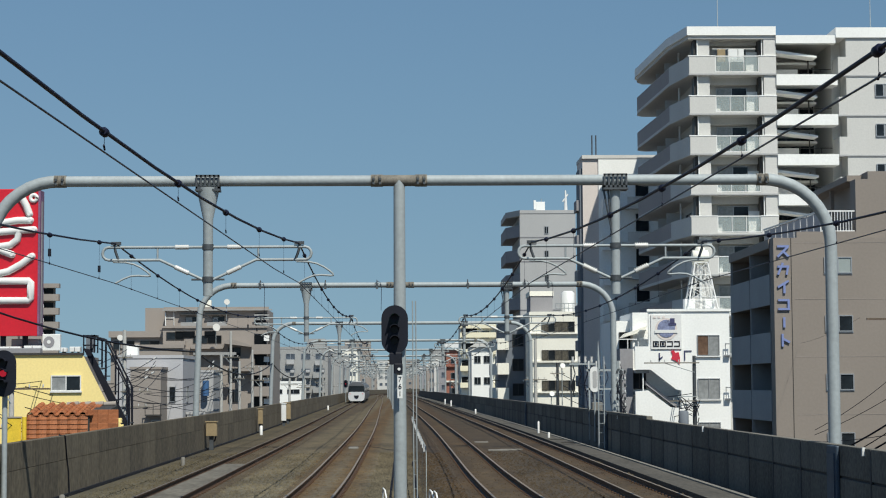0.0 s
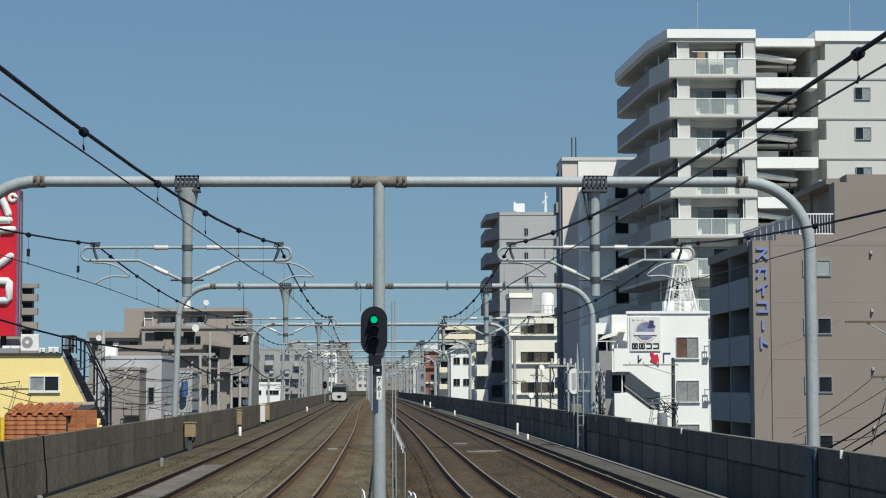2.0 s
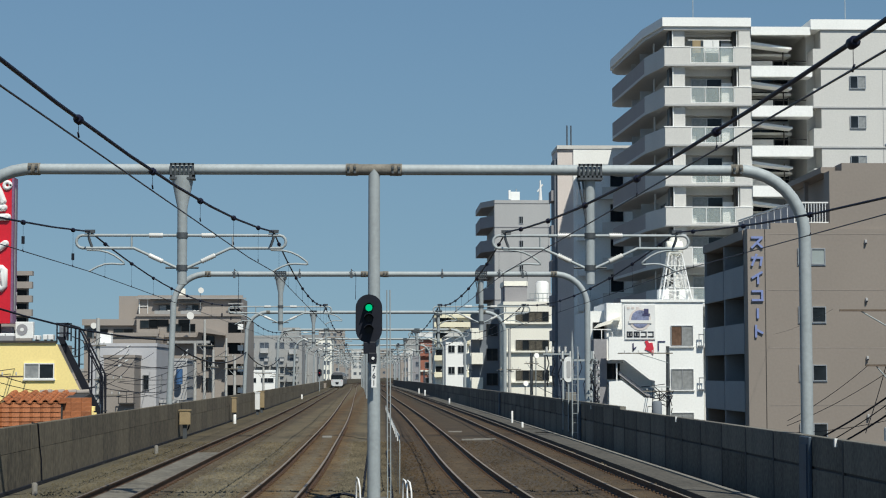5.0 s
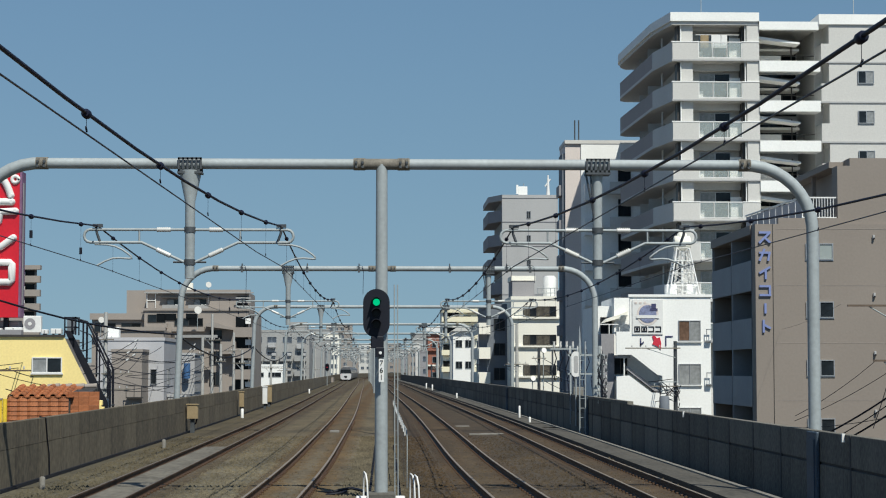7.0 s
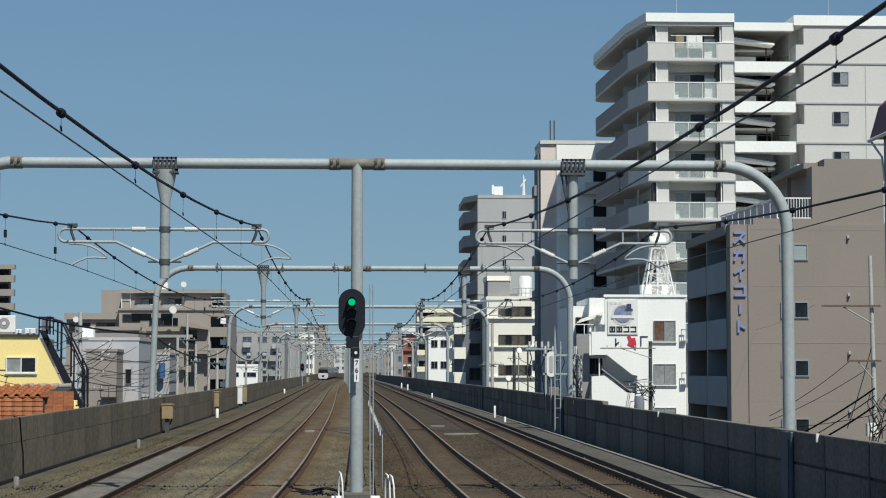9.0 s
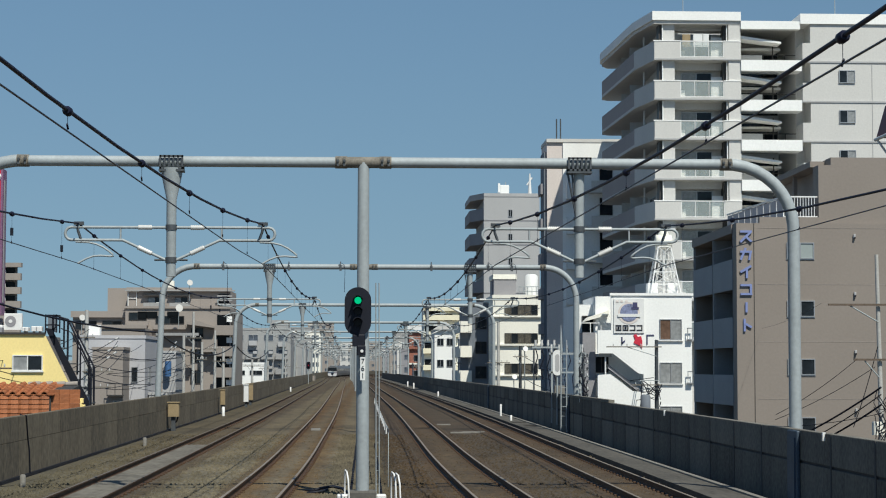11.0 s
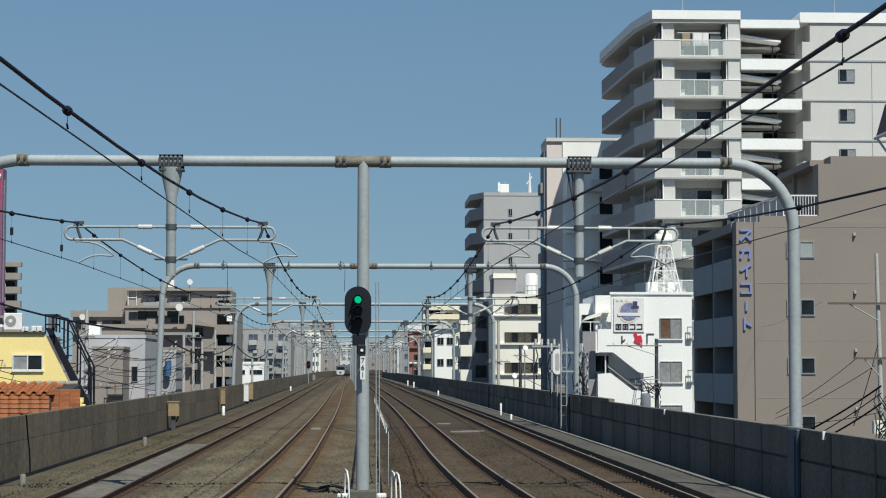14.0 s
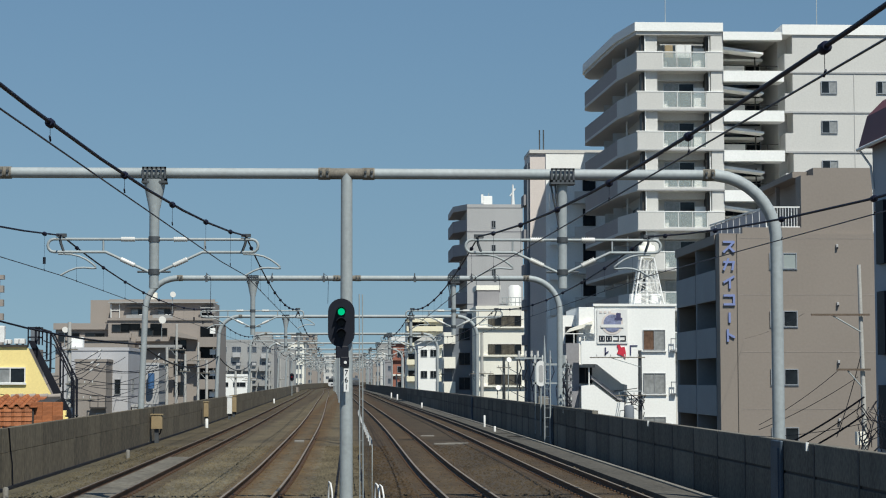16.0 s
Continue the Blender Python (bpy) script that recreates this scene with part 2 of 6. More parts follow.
# ---- mesh tools ----
class Shape:
    """Gathers boxes, tubes and prisms into one mesh."""

    def __init__(self):
        self.v, self.f, self.smooth = [], [], []

    def add(self, verts, faces, smooth=False):
        n = len(self.v)
        self.v += [tuple(p) for p in verts]
        self.f += [tuple(i + n for i in q) for q in faces]
        self.smooth += [smooth] * len(faces)
        return self

    def box(self, x0, x1, y0, y1, z0, z1, bevel=0.0):
        if bevel:
            b = bevel
            ring = [(x0 + b, y0), (x1 - b, y0), (x1, y0 + b), (x1, y1 - b), (x1 - b, y1), (x0 + b, y1), (x0, y1 - b), (x0, y0 + b)]
            inner = [(x0 + b, y0 + b), (x1 - b, y0 + b), (x1 - b, y0 + b), (x1 - b, y1 - b), (x1 - b, y1 - b), (x0 + b, y1 - b), (x0 + b, y1 - b), (x0 + b, y0 + b)]
            vs = [(*p, z0) for p in ring] + [(*p, z1 - b) for p in ring] + [((p[0] + q[0]) / 2, (p[1] + q[1]) / 2, z1) for p, q in zip(ring, inner)]
            fs = [(i, (i + 1) % 8, 8 + (i + 1) % 8, 8 + i) for i in range(8)] + [(8 + i, 8 + (i + 1) % 8, 16 + (i + 1) % 8, 16 + i) for i in range(8)]
            return self.add(vs, fs + [tuple(range(7, -1, -1)), tuple(range(16, 24))])
        vs = [(x, y, z) for z in (z0, z1) for x, y in ((x0, y0), (x1, y0), (x1, y1), (x0, y1))]
        return self.add(vs, [(3, 2, 1, 0), (4, 5, 6, 7), (0, 1, 5, 4), (1, 2, 6, 5), (2, 3, 7, 6), (3, 0, 4, 7)])

    def prism(self, ring, z0, z1):
        """An upright prism over a counter-clockwise ring of (x, y)."""
        n = len(ring)
        vs = [(*p, z0) for p in ring] + [(*p, z1) for p in ring]
        return self.add(vs, [(i, (i + 1) % n, n + (i + 1) % n, n + i) for i in range(n)] + [tuple(range(n - 1, -1, -1)), tuple(range(n, 2 * n))])

    def slab(self, ring, y0, y1):
        """A prism along y over a ring of (x, z)."""
        n = len(ring)
        vs = [(x, y0, z) for x, z in ring] + [(x, y1, z) for x, z in ring]
        return self.add(vs, [(i, (i + 1) % n, n + (i + 1) % n, n + i) for i in range(n)] + [tuple(range(n - 1, -1, -1)), tuple(range(n, 2 * n))])

    def side(self, ring, x0, x1):
        """A prism along x over a ring of (y, z)."""
        n = len(ring)
        vs = [(x0, y, z) for y, z in ring] + [(x1, y, z) for y, z in ring]
        return self.add(vs, [(i, (i + 1) % n, n + (i + 1) % n, n + i) for i in range(n)] + [tuple(range(n - 1, -1, -1)), tuple(range(n, 2 * n))])

    def lattice(self, xs, zs, y0, y1):
        """One connected frame: bars between every second pair of xs, joined by the outer rows of zs."""
        n, m = len(xs), len(zs)
        at = lambda i, j, back: (back * m + j) * n + i
        full = lambda i, j: 0 <= i < n - 1 and 0 <= j < m - 1 and (i % 2 == 0 or j in (0, m - 2))
        vs = [(x, y, z) for y in (y0, y1) for z in zs for x in xs]
        fs = []
        for i in range(n - 1):
            for j in range(m - 1):
                if not full(i, j):
                    continue
                a, b, c, d = (i, j), (i + 1, j), (i + 1, j + 1), (i, j + 1)
                fs += [tuple(at(*p, 0) for p in (a, b, c, d)), tuple(at(*p, 1) for p in (d, c, b, a))]
                for (p, q), (di, dj) in (((a, b), (0, -1)), ((b, c), (1, 0)), ((c, d), (0, 1)), ((d, a), (-1, 0))):
                    if not full(i + di, j + dj):
                        fs.append((at(*q, 0), at(*p, 0), at(*p, 1), at(*q, 1)))
        return self.add(vs, fs)

    def tube(self, pts, r, n=10, radii=None):
        pts = [Vector(p) for p in pts]
        vs, fs, up = [], [], None
        for i, p in enumerate(pts):
            d = (pts[min(i + 1, len(pts) - 1)] - pts[max(i - 1, 0)]).normalized()
            if up is None:
                up = Vector((0, 0, 1)) if abs(d.z) < 0.9 else Vector((0, 1, 0))
            s = d.cross(up).normalized()
            up = s.cross(d).normalized()
            rr = radii[i] if radii else r
            vs += [p + s * rr * math.cos(a) + up * rr * math.sin(a) for a in (2 * math.pi * k / n for k in range(n))]
        for i in range(len(pts) - 1):
            fs += [(i * n + k, i * n + (k + 1) % n, (i + 1) * n + (k + 1) % n, (i + 1) * n + k) for k in range(n)]
        self.add(vs, fs, True)
        m = (len(pts) - 1) * n
        return self.add(vs, [tuple(range(n - 1, -1, -1)), tuple(range(m, m + n))])

    def sweep(self, section, ys, centre):
        """A section of (x, z), a closed ring, swept along the line; centre(y) gives its shift sideways."""
        n = len(section)
        vs = [(x + centre(y), y, z) for y in ys for x, z in section]
        fs = [(i * n + k, (i + 1) * n + k, (i + 1) * n + (k + 1) % n, i * n + (k + 1) % n) for i in range(len(ys) - 1) for k in range(n)]
        m = (len(ys) - 1) * n
        return self.add(vs, fs + [tuple(range(n)), tuple(range(m + n - 1, m - 1, -1))])

    def mesh(self, name, material):
        me = bpy.data.meshes.new(name)
        me.from_pydata(self.v, [], self.f)
        me.polygons.foreach_set("use_smooth", self.smooth)
        bm = bmesh.new()
        bm.from_mesh(me)
        bmesh.ops.recalc_face_normals(bm, faces=bm.faces)
        bm.to_mesh(me)
        bm.free()
        me.materials.append(material)
        return me


def part(name, shape, material, parent=None, label="", at=(0, 0, 0)):
    me = shape if isinstance(shape, bpy.types.Mesh) else shape.mesh(name, material)
    ob = new(name, me)
    ob.location = at
    ob.parent = parent
    return tagged(ob, label)


def thing(name, label, category, group="", kind="", at=(0, 0, 0)):
    ob = new(name)
    ob.location = at
    ob.empty_display_size = 0.3
    return tagged(ob, label, category, group, kind)


# ---- the line's plan: straight at first, then a long bend to one side and back ----
KNOT_Y = np.array([-60, 0, 60, 110, 160, 220, 322, 418, 500, 560, 634, 706, 800, 900, 1000, 1100])
KNOT_X = np.array([0, 0, 0, -0.1, -0.45, -1.0, -1.8, -2.8, -3.9, -4.2, -3.4, -0.3, 6.5, 16.5, 29, 43.0])
KNOT_S = np.gradient(KNOT_X, KNOT_Y)


def bend(y):
    """The sideways shift of the line at y."""
    i = int(np.clip(np.searchsorted(KNOT_Y, y) - 1, 0, len(KNOT_Y) - 2))
    h = KNOT_Y[i + 1] - KNOT_Y[i]
    u = (y - KNOT_Y[i]) / h
    a, b = KNOT_X[i], KNOT_X[i + 1]
    return float((2 * u**3 - 3 * u**2 + 1) * a + (u**3 - 2 * u**2 + u) * h * KNOT_S[i] + (3 * u**2 - 2 * u**3) * b + (u**3 - u**2) * h * KNOT_S[i + 1])


def heading(y):
    return math.degrees(math.atan2(-(bend(y + 1) - bend(y - 1)), 2))


ALONG = [-20, 0, 20] + list(range(28, 70, 4)) + list(range(70, 200, 10)) + list(range(200, 1060, 15))
TRACKS = (-5.95, -2.17, 2.58, 6.1)
FLARE = (0.0, -0.16, 0.2, 0.05)  # how far each track swings out towards the platform


def track_line(k):
    return lambda y: bend(y) + FLARE[k] * (max(0.0, 64.0 - y) / 22.0) ** 2
STREET = -7.5

# ---- ground and viaduct ----
tagged(part("ground", Shape().add([(-3000, -800, STREET), (3000, -800, STREET), (3000, 4500, STREET), (-3000, 4500, STREET)], [(0, 1, 2, 3)]), ASPHALT), "grey street level ground under the viaduct", "ground", kind="structure")
tagged(part("viaduct_deck", Shape().sweep([(-9.3, -0.9), (-9.3, -0.30), (9.3, -0.30), (9.3, -0.9)], ALONG, bend), CONCRETE), "concrete deck of the railway viaduct", "viaduct", kind="structure")
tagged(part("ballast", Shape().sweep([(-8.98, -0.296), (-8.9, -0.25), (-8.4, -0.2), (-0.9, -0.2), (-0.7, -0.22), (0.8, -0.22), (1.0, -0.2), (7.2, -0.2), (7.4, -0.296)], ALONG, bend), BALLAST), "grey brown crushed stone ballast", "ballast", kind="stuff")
for k, cx in enumerate(TRACKS):
    spans = (((-0.86, -0.28), (0.28, 0.86)), ((-0.95, 1.3),), ((-1.05, 1.05),), ((-1.05, 1.05),))[k]
    for a, b in spans:
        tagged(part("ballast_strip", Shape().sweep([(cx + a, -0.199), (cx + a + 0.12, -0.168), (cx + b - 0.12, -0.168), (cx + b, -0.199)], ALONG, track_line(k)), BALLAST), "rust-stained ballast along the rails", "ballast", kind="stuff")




def stones(name, n, x0, x1, seed, material, label):
    """Loose crushed stones that stand out of the bed."""
    r = random.Random(seed)
    s = Shape()
    for i in range(n):
        y = 36 + 46 * r.random() ** 1.6
        x, a = r.uniform(x0, x1), r.uniform(0.022, 0.068)
        tops = [(x + a * r.uniform(0.6, 1.3) * math.cos(q), y + a * r.uniform(0.6, 1.3) * math.sin(q), -0.205) for q in (0.3, 1.9, 3.4, 4.9)]
        s.add(tops + [(x + r.uniform(-0.01, 0.01), y, -0.2 + a * r.uniform(0.5, 1.1))], [(0, 1, 4), (1, 2, 4), (2, 3, 4), (3, 0, 4)])
    tagged(part(name, s, material), label, "ballast", kind="stuff")


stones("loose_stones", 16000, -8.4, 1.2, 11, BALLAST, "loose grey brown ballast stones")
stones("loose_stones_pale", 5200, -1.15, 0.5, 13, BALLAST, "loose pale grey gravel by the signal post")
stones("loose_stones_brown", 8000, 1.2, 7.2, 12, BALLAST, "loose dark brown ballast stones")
RAIL_RING = [(-0.065, -0.17), (0.065, -0.17), (0.065, -0.155), (0.012, -0.135), (0.012, -0.045), (0.034, -0.035), (0.034, -0.004), (-0.034, -0.004), (-0.034, -0.035), (-0.012, -0.045), (-0.012, -0.135), (-0.065, -0.155)]
sleeper_mesh = Shape().box(-1.0, 1.0, -0.12, 0.12, -0.30, -0.172, 0.02).mesh("sleeper", SLEEPER)
clip_shape = Shape()
for gx in (-0.57, 0.57):
    for sx_ in (-0.1, 0.1):
        clip_shape.box(gx + sx_ - 0.03, gx + sx_ + 0.03, -0.05, 0.05, -0.172, -0.13, 0.01)
clip_mesh = clip_shape.mesh("rail_clip", RAIL)
for k, cx in enumerate(TRACKS):
    line = track_line(k)
    track = thing("railway_track", "narrow-gauge track with rusty steel rails on ballast", "railway track", "railway tracks", "structure")
    for gx in (-0.5665, 0.5665):
        rail = part("rail", Shape().sweep([(cx + gx + x, z) for x, z in RAIL_RING], ALONG, line), RAIL, track, "rust-brown steel rail with a polished head")
        part("rail_head", Shape().sweep([(cx + gx - 0.03, -0.004), (cx + gx - 0.025, 0.0), (cx + gx + 0.025, 0.0), (cx + gx + 0.03, -0.004)], ALONG, line), RAIL_TOP if k else RAIL_DULL, rail)
    for i in range(110):
        y = 36 + 0.62 * i
        s = part("sleeper", sleeper_mesh, None, track, at=(cx + line(y), y, 0))
        part("rail_clip", clip_mesh, None, s)


# ---- parapets ----
def parapet(name, x, inward, material, top, label, n, pitch, gap):
    wall = thing(name, label, "wall", kind="structure")
    out = x - inward * 0.16
    part("wall_core", Shape().sweep([(x - inward * 0.04, -0.9), (x - inward * 0.04, top - 0.02), (out, top - 0.02), (out, -0.9)], ALONG, bend), JOINT if inward < 0 else JOINT_OLD, wall)
    lo, hi = sorted((0.0, -inward * 0.19))
    low = Shape().box(lo, hi, gap, pitch - gap, -0.32, top / 2 + 0.05 - gap * 1.5, 0.012 if inward < 0 else 0.003).mesh("panel", material)
    high = Shape().box(lo, hi, gap, pitch - gap, top / 2 + 0.05, top, 0.012).mesh("panel", material)
    for k in range(n):
        y = 27.5 + pitch * k
        for me in (low, high):
            p = part("panel", me, None, wall, at=(x + bend(y), y, 0))
            p.rotation_euler.z = radians(heading(y + pitch / 2))
    far = [y for y in ALONG if y > 27.5 + pitch * n]
    part("far_wall", Shape().sweep([(x, -0.3), (x, top), (out - inward * 0.03, top), (out - inward * 0.03, -0.3)], [27.5 + pitch * n] + far, bend), material, wall)
    return wall


parapet("wall_left", -9.0, 1, WALL_OLD, 1.37, "weathered brown grey concrete parapet with dark streaks", 140, 3.3, 0.009)
right_wall = parapet("wall_right", 9.1, -1, WALL_BLOCK, 1.35, "grey concrete parapet of two rows of panels", 70, 3.3, 0.04)
strip_mesh = Shape().box(-0.012, 0.02, -0.045, 0.045, -0.3, 1.34).mesh("joint_strip", JOINT)
for k in range(46):
    y = 27.5 + 3.3 * k
    part("joint_strip", strip_mesh, None, right_wall, at=(9.1 + bend(y), y, 0))

# ---- portals over the line ----
def arc(cx, cz, r, a0, a1, n=9, y=0.0):
    return [(cx + r * math.cos(radians(a0 + (a1 - a0) * k / (n - 1))), y, cz + r * math.sin(radians(a0 + (a1 - a0) * k / (n - 1)))) for k in range(n)]


def cantilever(portal, x, s, reach, d):
    """A bracket arm on the hanging post at x, to the side s, that carries a wire at reach metres from the post; d: the way its steady arm points."""
    arm = part("cantilever_arm", Shape().tube([(x + s * 0.12, 0, 5.69), (x + s * (reach + 0.15), 0, 5.69)] + [(x + s * (reach + 0.15 + 0.13 * math.sin(radians(a))), 0, 5.55 + 0.14 * math.cos(radians(a))) for a in (30, 60, 90, 120, 150)] + [(x + s * (reach + 0.15), 0, 5.41), (x + s * 1.05, 0, 5.41), (x + s * 0.12, 0, 4.98)], 0.032, 8), STEEL, portal, "galvanised tube bracket arm with a looped end")
    part("strut", Shape().tube([(x + s * 1.1, 0, 5.69), (x + s * 1.1, 0, 5.42)], 0.022, 6), STEEL, arm)
    for (ax, az), (bx, bz) in (((0.42, 5.69), (0.72, 5.69)), ((0.42, 5.118), (0.72, 5.257))):
        pts, radii = [], []
        for k in range(15):
            u = k / 14
            pts.append((x + s * (ax + (bx - ax) * u), 0, az + (bz - az) * u))
            radii.append((0.072 if x > 0 else 0.058) if k % 2 else (0.036 if x > 0 else 0.046))
        part("insulator", Shape().tube(pts, 0.06, 10, radii), PORCELAIN, arm, "white ribbed porcelain insulator")
    w = x + s * reach
    part("wire_clamp", Shape().tube([(w + s * 0.03, 0, 5.78), (w, 0, 5.60), (w - s * 0.08, 0, 5.38)], 0.03, 6).box(w - 0.09, w + 0.12, -0.05, 0.05, 5.74, 5.81), STEEL_DARK, arm, "black steel wire clamp")
    part("steady_arm", Shape().tube([(w - d * 0.05, 0, 5.37), (w + d * 0.22, 0, 5.36), (w + d * 0.4, 0, 5.32), (w + d * 0.55, 0, 5.25), (w + d * 0.68, 0, 5.16), (w + d * 0.76, 0, 5.09), (w + d * 0.77, 0, 5.06), (w + d * 0.7, 0, 5.055), (w + d * 0.5, 0, 5.07), (w + d * 0.34, 0, 5.06), (w + d * 0.18, 0, 5.0), (w, 0, 4.9)], 0.022, 7), STEEL, arm, "curved galvanised steady arm")


def build_portal():
    portal = thing("wire_portal", "galvanised steel tube portal that carries overhead wires", "portal", "portals along the line", at=(0, 42, 0))
    z, r = 7.14, 0.118
    beam = part("beam", Shape().tube([(-7.55, 0, z), (8.0, 0, z)], r, 20), STEEL, portal)
    for x in (-7.48, -0.55, 0.42, 7.95):
        part("flange", Shape().tube([(x - 0.13, 0, z), (x + 0.13, 0, z)], r + 0.018, 20).box(x - 0.1, x - 0.04, -0.16, 0.16, z - 0.10, z + 0.10).box(x + 0.04, x + 0.1, -0.16, 0.16, z - 0.10, z + 0.10), STEEL_RUST, beam, "rust-stained bolted flange")
        for bx in (x - 0.07, x + 0.07):
            for bz in (z - 0.075, z + 0.02):
                part("bolt", Shape().tube([(bx, -0.2, bz), (bx, -0.15, bz)], 0.03, 6), STEEL_DARK, beam, "dark bolt head")
    part("beam_sleeve", Shape().tube([(-0.42, 0, z), (0.3, 0, z)], r + 0.006, 20), STEEL_RUST, beam, "weathered joint sleeve")
    R = 1.45
    part("post", Shape().tube([(8.0, 0, z)] + arc(8.0, z - R, R, 85, 5) + [(9.45, 0, z - R), (9.45, 0, -3.0)], 0.135, 18), STEEL, portal, "galvanised tube post bent into the beam")
    part("post", Shape().tube([(-7.55, 0, z)] + arc(-7.55, z - R, R, 95, 175) + [(-7.55 - R, 0, z - R), (-7.55 - R - 0.3, 0, -3.0)], 0.135, 18), STEEL, portal, "galvanised tube post bent into the beam")
    part("centre_post", Shape().tube([(-0.06, 0, z), (-0.06, 0, 3.4), (-0.06, 0, -0.3)], 0.135, 18, [0.125, 0.135, 0.145]), STEEL, portal, "grey steel tube centre post")
    for x in (-4.25, 4.69):
        hang = part("hanging_post", Shape().tube([(x, 0, z - 0.15), (x, 0, z - 0.3), (x, 0, z - 0.85), (x, 0, 4.62)], 0.1, 14, [0.235, 0.225, 0.11, 0.105] if x < 0 else [0.13, 0.115, 0.105, 0.1]), STEEL, portal, "short hanging post for the bracket arms")
        fr = Shape()
        for yy in (-0.17, 0.13):
            for zz in (z - 0.18, z + 0.08):
                fr.box(x - 0.26, x + 0.26, yy, yy + 0.04, zz, zz + 0.045)
            for k in range(6):
                fr.box(x - 0.26 + k * 0.096, x - 0.22 + k * 0.096, yy, yy + 0.04, z - 0.18, z + 0.12)
        fr.box(x - 0.27, x + 0.27, -0.2, 0.2, z - 0.23, z - 0.185)
        part("clamp_frame", fr, STEEL_DARK, hang, "dark bolted clamp round the beam")
        if x > 0:
            for a in (-0.26, -0.16):
                part("tie_rod", Shape().tube([(x + a, -0.05, z - 0.2), (x - 0.06, -0.05, z - 1.25)], 0.022, 6), STEEL_DARK, hang, "black tie rod")
        for zz in (5.69, 4.98):
            part("collar", Shape().tube([(x, 0, zz - 0.06), (x, 0, zz + 0.06)], 0.125, 14).tube([(x - 0.36, 0, zz), (x + 0.36, 0, zz)], 0.025, 6), STEEL_DARK, hang)
    for x, s, reach, d in ((-4.25, 1, 1.98, 1), (-4.25, -1, 2.02, 1), (4.69, -1, 1.86, 1), (4.69, 1, 1.9, -1)):
        cantilever(portal, x, s, reach, d)
    return portal


PORTALS = [42, 85.6, 137.5] + [190 + 49 * k for k in range(11)]
portal = build_portal()
for y in PORTALS[1:]:
    other = copy_thing(portal, pose(bend(y), y, 0, 0, 0, heading(y)))
    if y == 85.6:
        for x, drop in ((-6.3, 1.3), (-3.4, 0.0), (-1.1, 0.9), (2.95, 0.0), (5.5, 1.0), (6.55, 0.4)):
            part("hook", Shape().tube([(x, -0.13, 6.98), (x, -0.14, 7.3), (x, 0.0, 7.36), (x, 0.14, 7.3), (x, 0.13, 6.98)], 0.022, 6).box(x - 0.05, x + 0.05, -0.16, -0.1, 6.96, 7.2), STEEL_DARK, other, "small steel hook clamped on the beam")
            if drop:
                part("drop_wire", Shape().tube([(x - 0.1, -0.13, 7.2), (x + 0.05, -0.15, 7.3), (x + 0.16, -0.15, 7.22), (x + 0.2, -0.15, 7.0), (x + 0.18, -0.15, 6.9 - drop)], 0.011, 5), WIRE, other, "thin black drop wire")

# ---- overhead wires ----
SUPPORTS = [-8] + PORTALS
hanger_mesh = {}


def hanger(length):
    key = round(length, 2)
    if key not in hanger_mesh:
        s = Shape().tube([(0, 0, 0.02), (0, 0, -key)], 0.0028, 5).tube([(0, -0.07, -0.005), (0, -0.045, -0.005), (0, 0.045, -0.005), (0, 0.07, -0.005)], 0.04, 10, [0.03, 0.046, 0.046, 0.03]).tube([(0, -0.03, -key + 0.03), (0, 0.03, -key - 0.01)], 0.010, 6)
        hanger_mesh[key] = s.mesh("hanger", WIRE)
    return hanger_mesh[key]


for near, x0, first, low, sag in ((-3.4, -2.27, 0.21, 4.86, 0.73), (3.88, 2.83, 0.32, 4.77, 0.76), (-7.4, -6.27, 0.6, 4.84, 0.73), (7.6, 6.59, 0.6, 4.62, 0.84)):
    wire = thing("overhead_wire", "black catenary wire with hangers above the track", "wire", "overhead wires")
    mess, cont = [], []
    for i, (a, b) in enumerate(zip(SUPPORTS, SUPPORTS[1:])):
        n = 12 if i < 3 else 6
        xa, xb = (near if a < 0 else x0 + bend(a)), x0 + bend(b)
        for k in range(n + (b == SUPPORTS[-1])):
            u = k / n
            mess.append((xa + (xb - xa) * u, a + (b - a) * u, 5.77 - (sag if i == 0 else 0.5) * 4 * u * (1 - u)))
        cont.append((xa, a, 4.9 if i else low))
        if i < 6:
            m = round((b - a) / 5)
            for k in range(m):
                u = (k + (first if i == 0 else 0.5)) / m
                z = 5.77 - (sag if i == 0 else 0.5) * 4 * u * (1 - u)
                if x0 < -6 and k >= m - 2 and i < 3:
                    bead = (xa + (xb - xa) * u, a + (b - a) * u, (4.9 if i else low + (4.9 - low) * u) + 0.2)
                    part("hanger_bead", Shape().tube([(0, 0, -0.07), (0, 0, 0.07)], 0.03, 8), BLACK, wire, "black insulating bead on a hanger", at=bead)
                part("hanger", hanger(z - (4.9 if i else low + (4.9 - low) * u)), None, wire, at=(xa + (xb - xa) * u, a + (b - a) * u, z))
    if x0 == -2.27:
        cont.insert(1, (-2.40, 36.0, 4.84))
    cont.append((x0 + bend(SUPPORTS[-1]), SUPPORTS[-1], 4.9))
    part("messenger_wire", Shape().tube(mess, 0.019, 6), WIRE, wire, "thick black messenger wire")
    part("contact_wire", Shape().tube(cont, 0.009, 6), COPPER, wire, "thin contact wire")


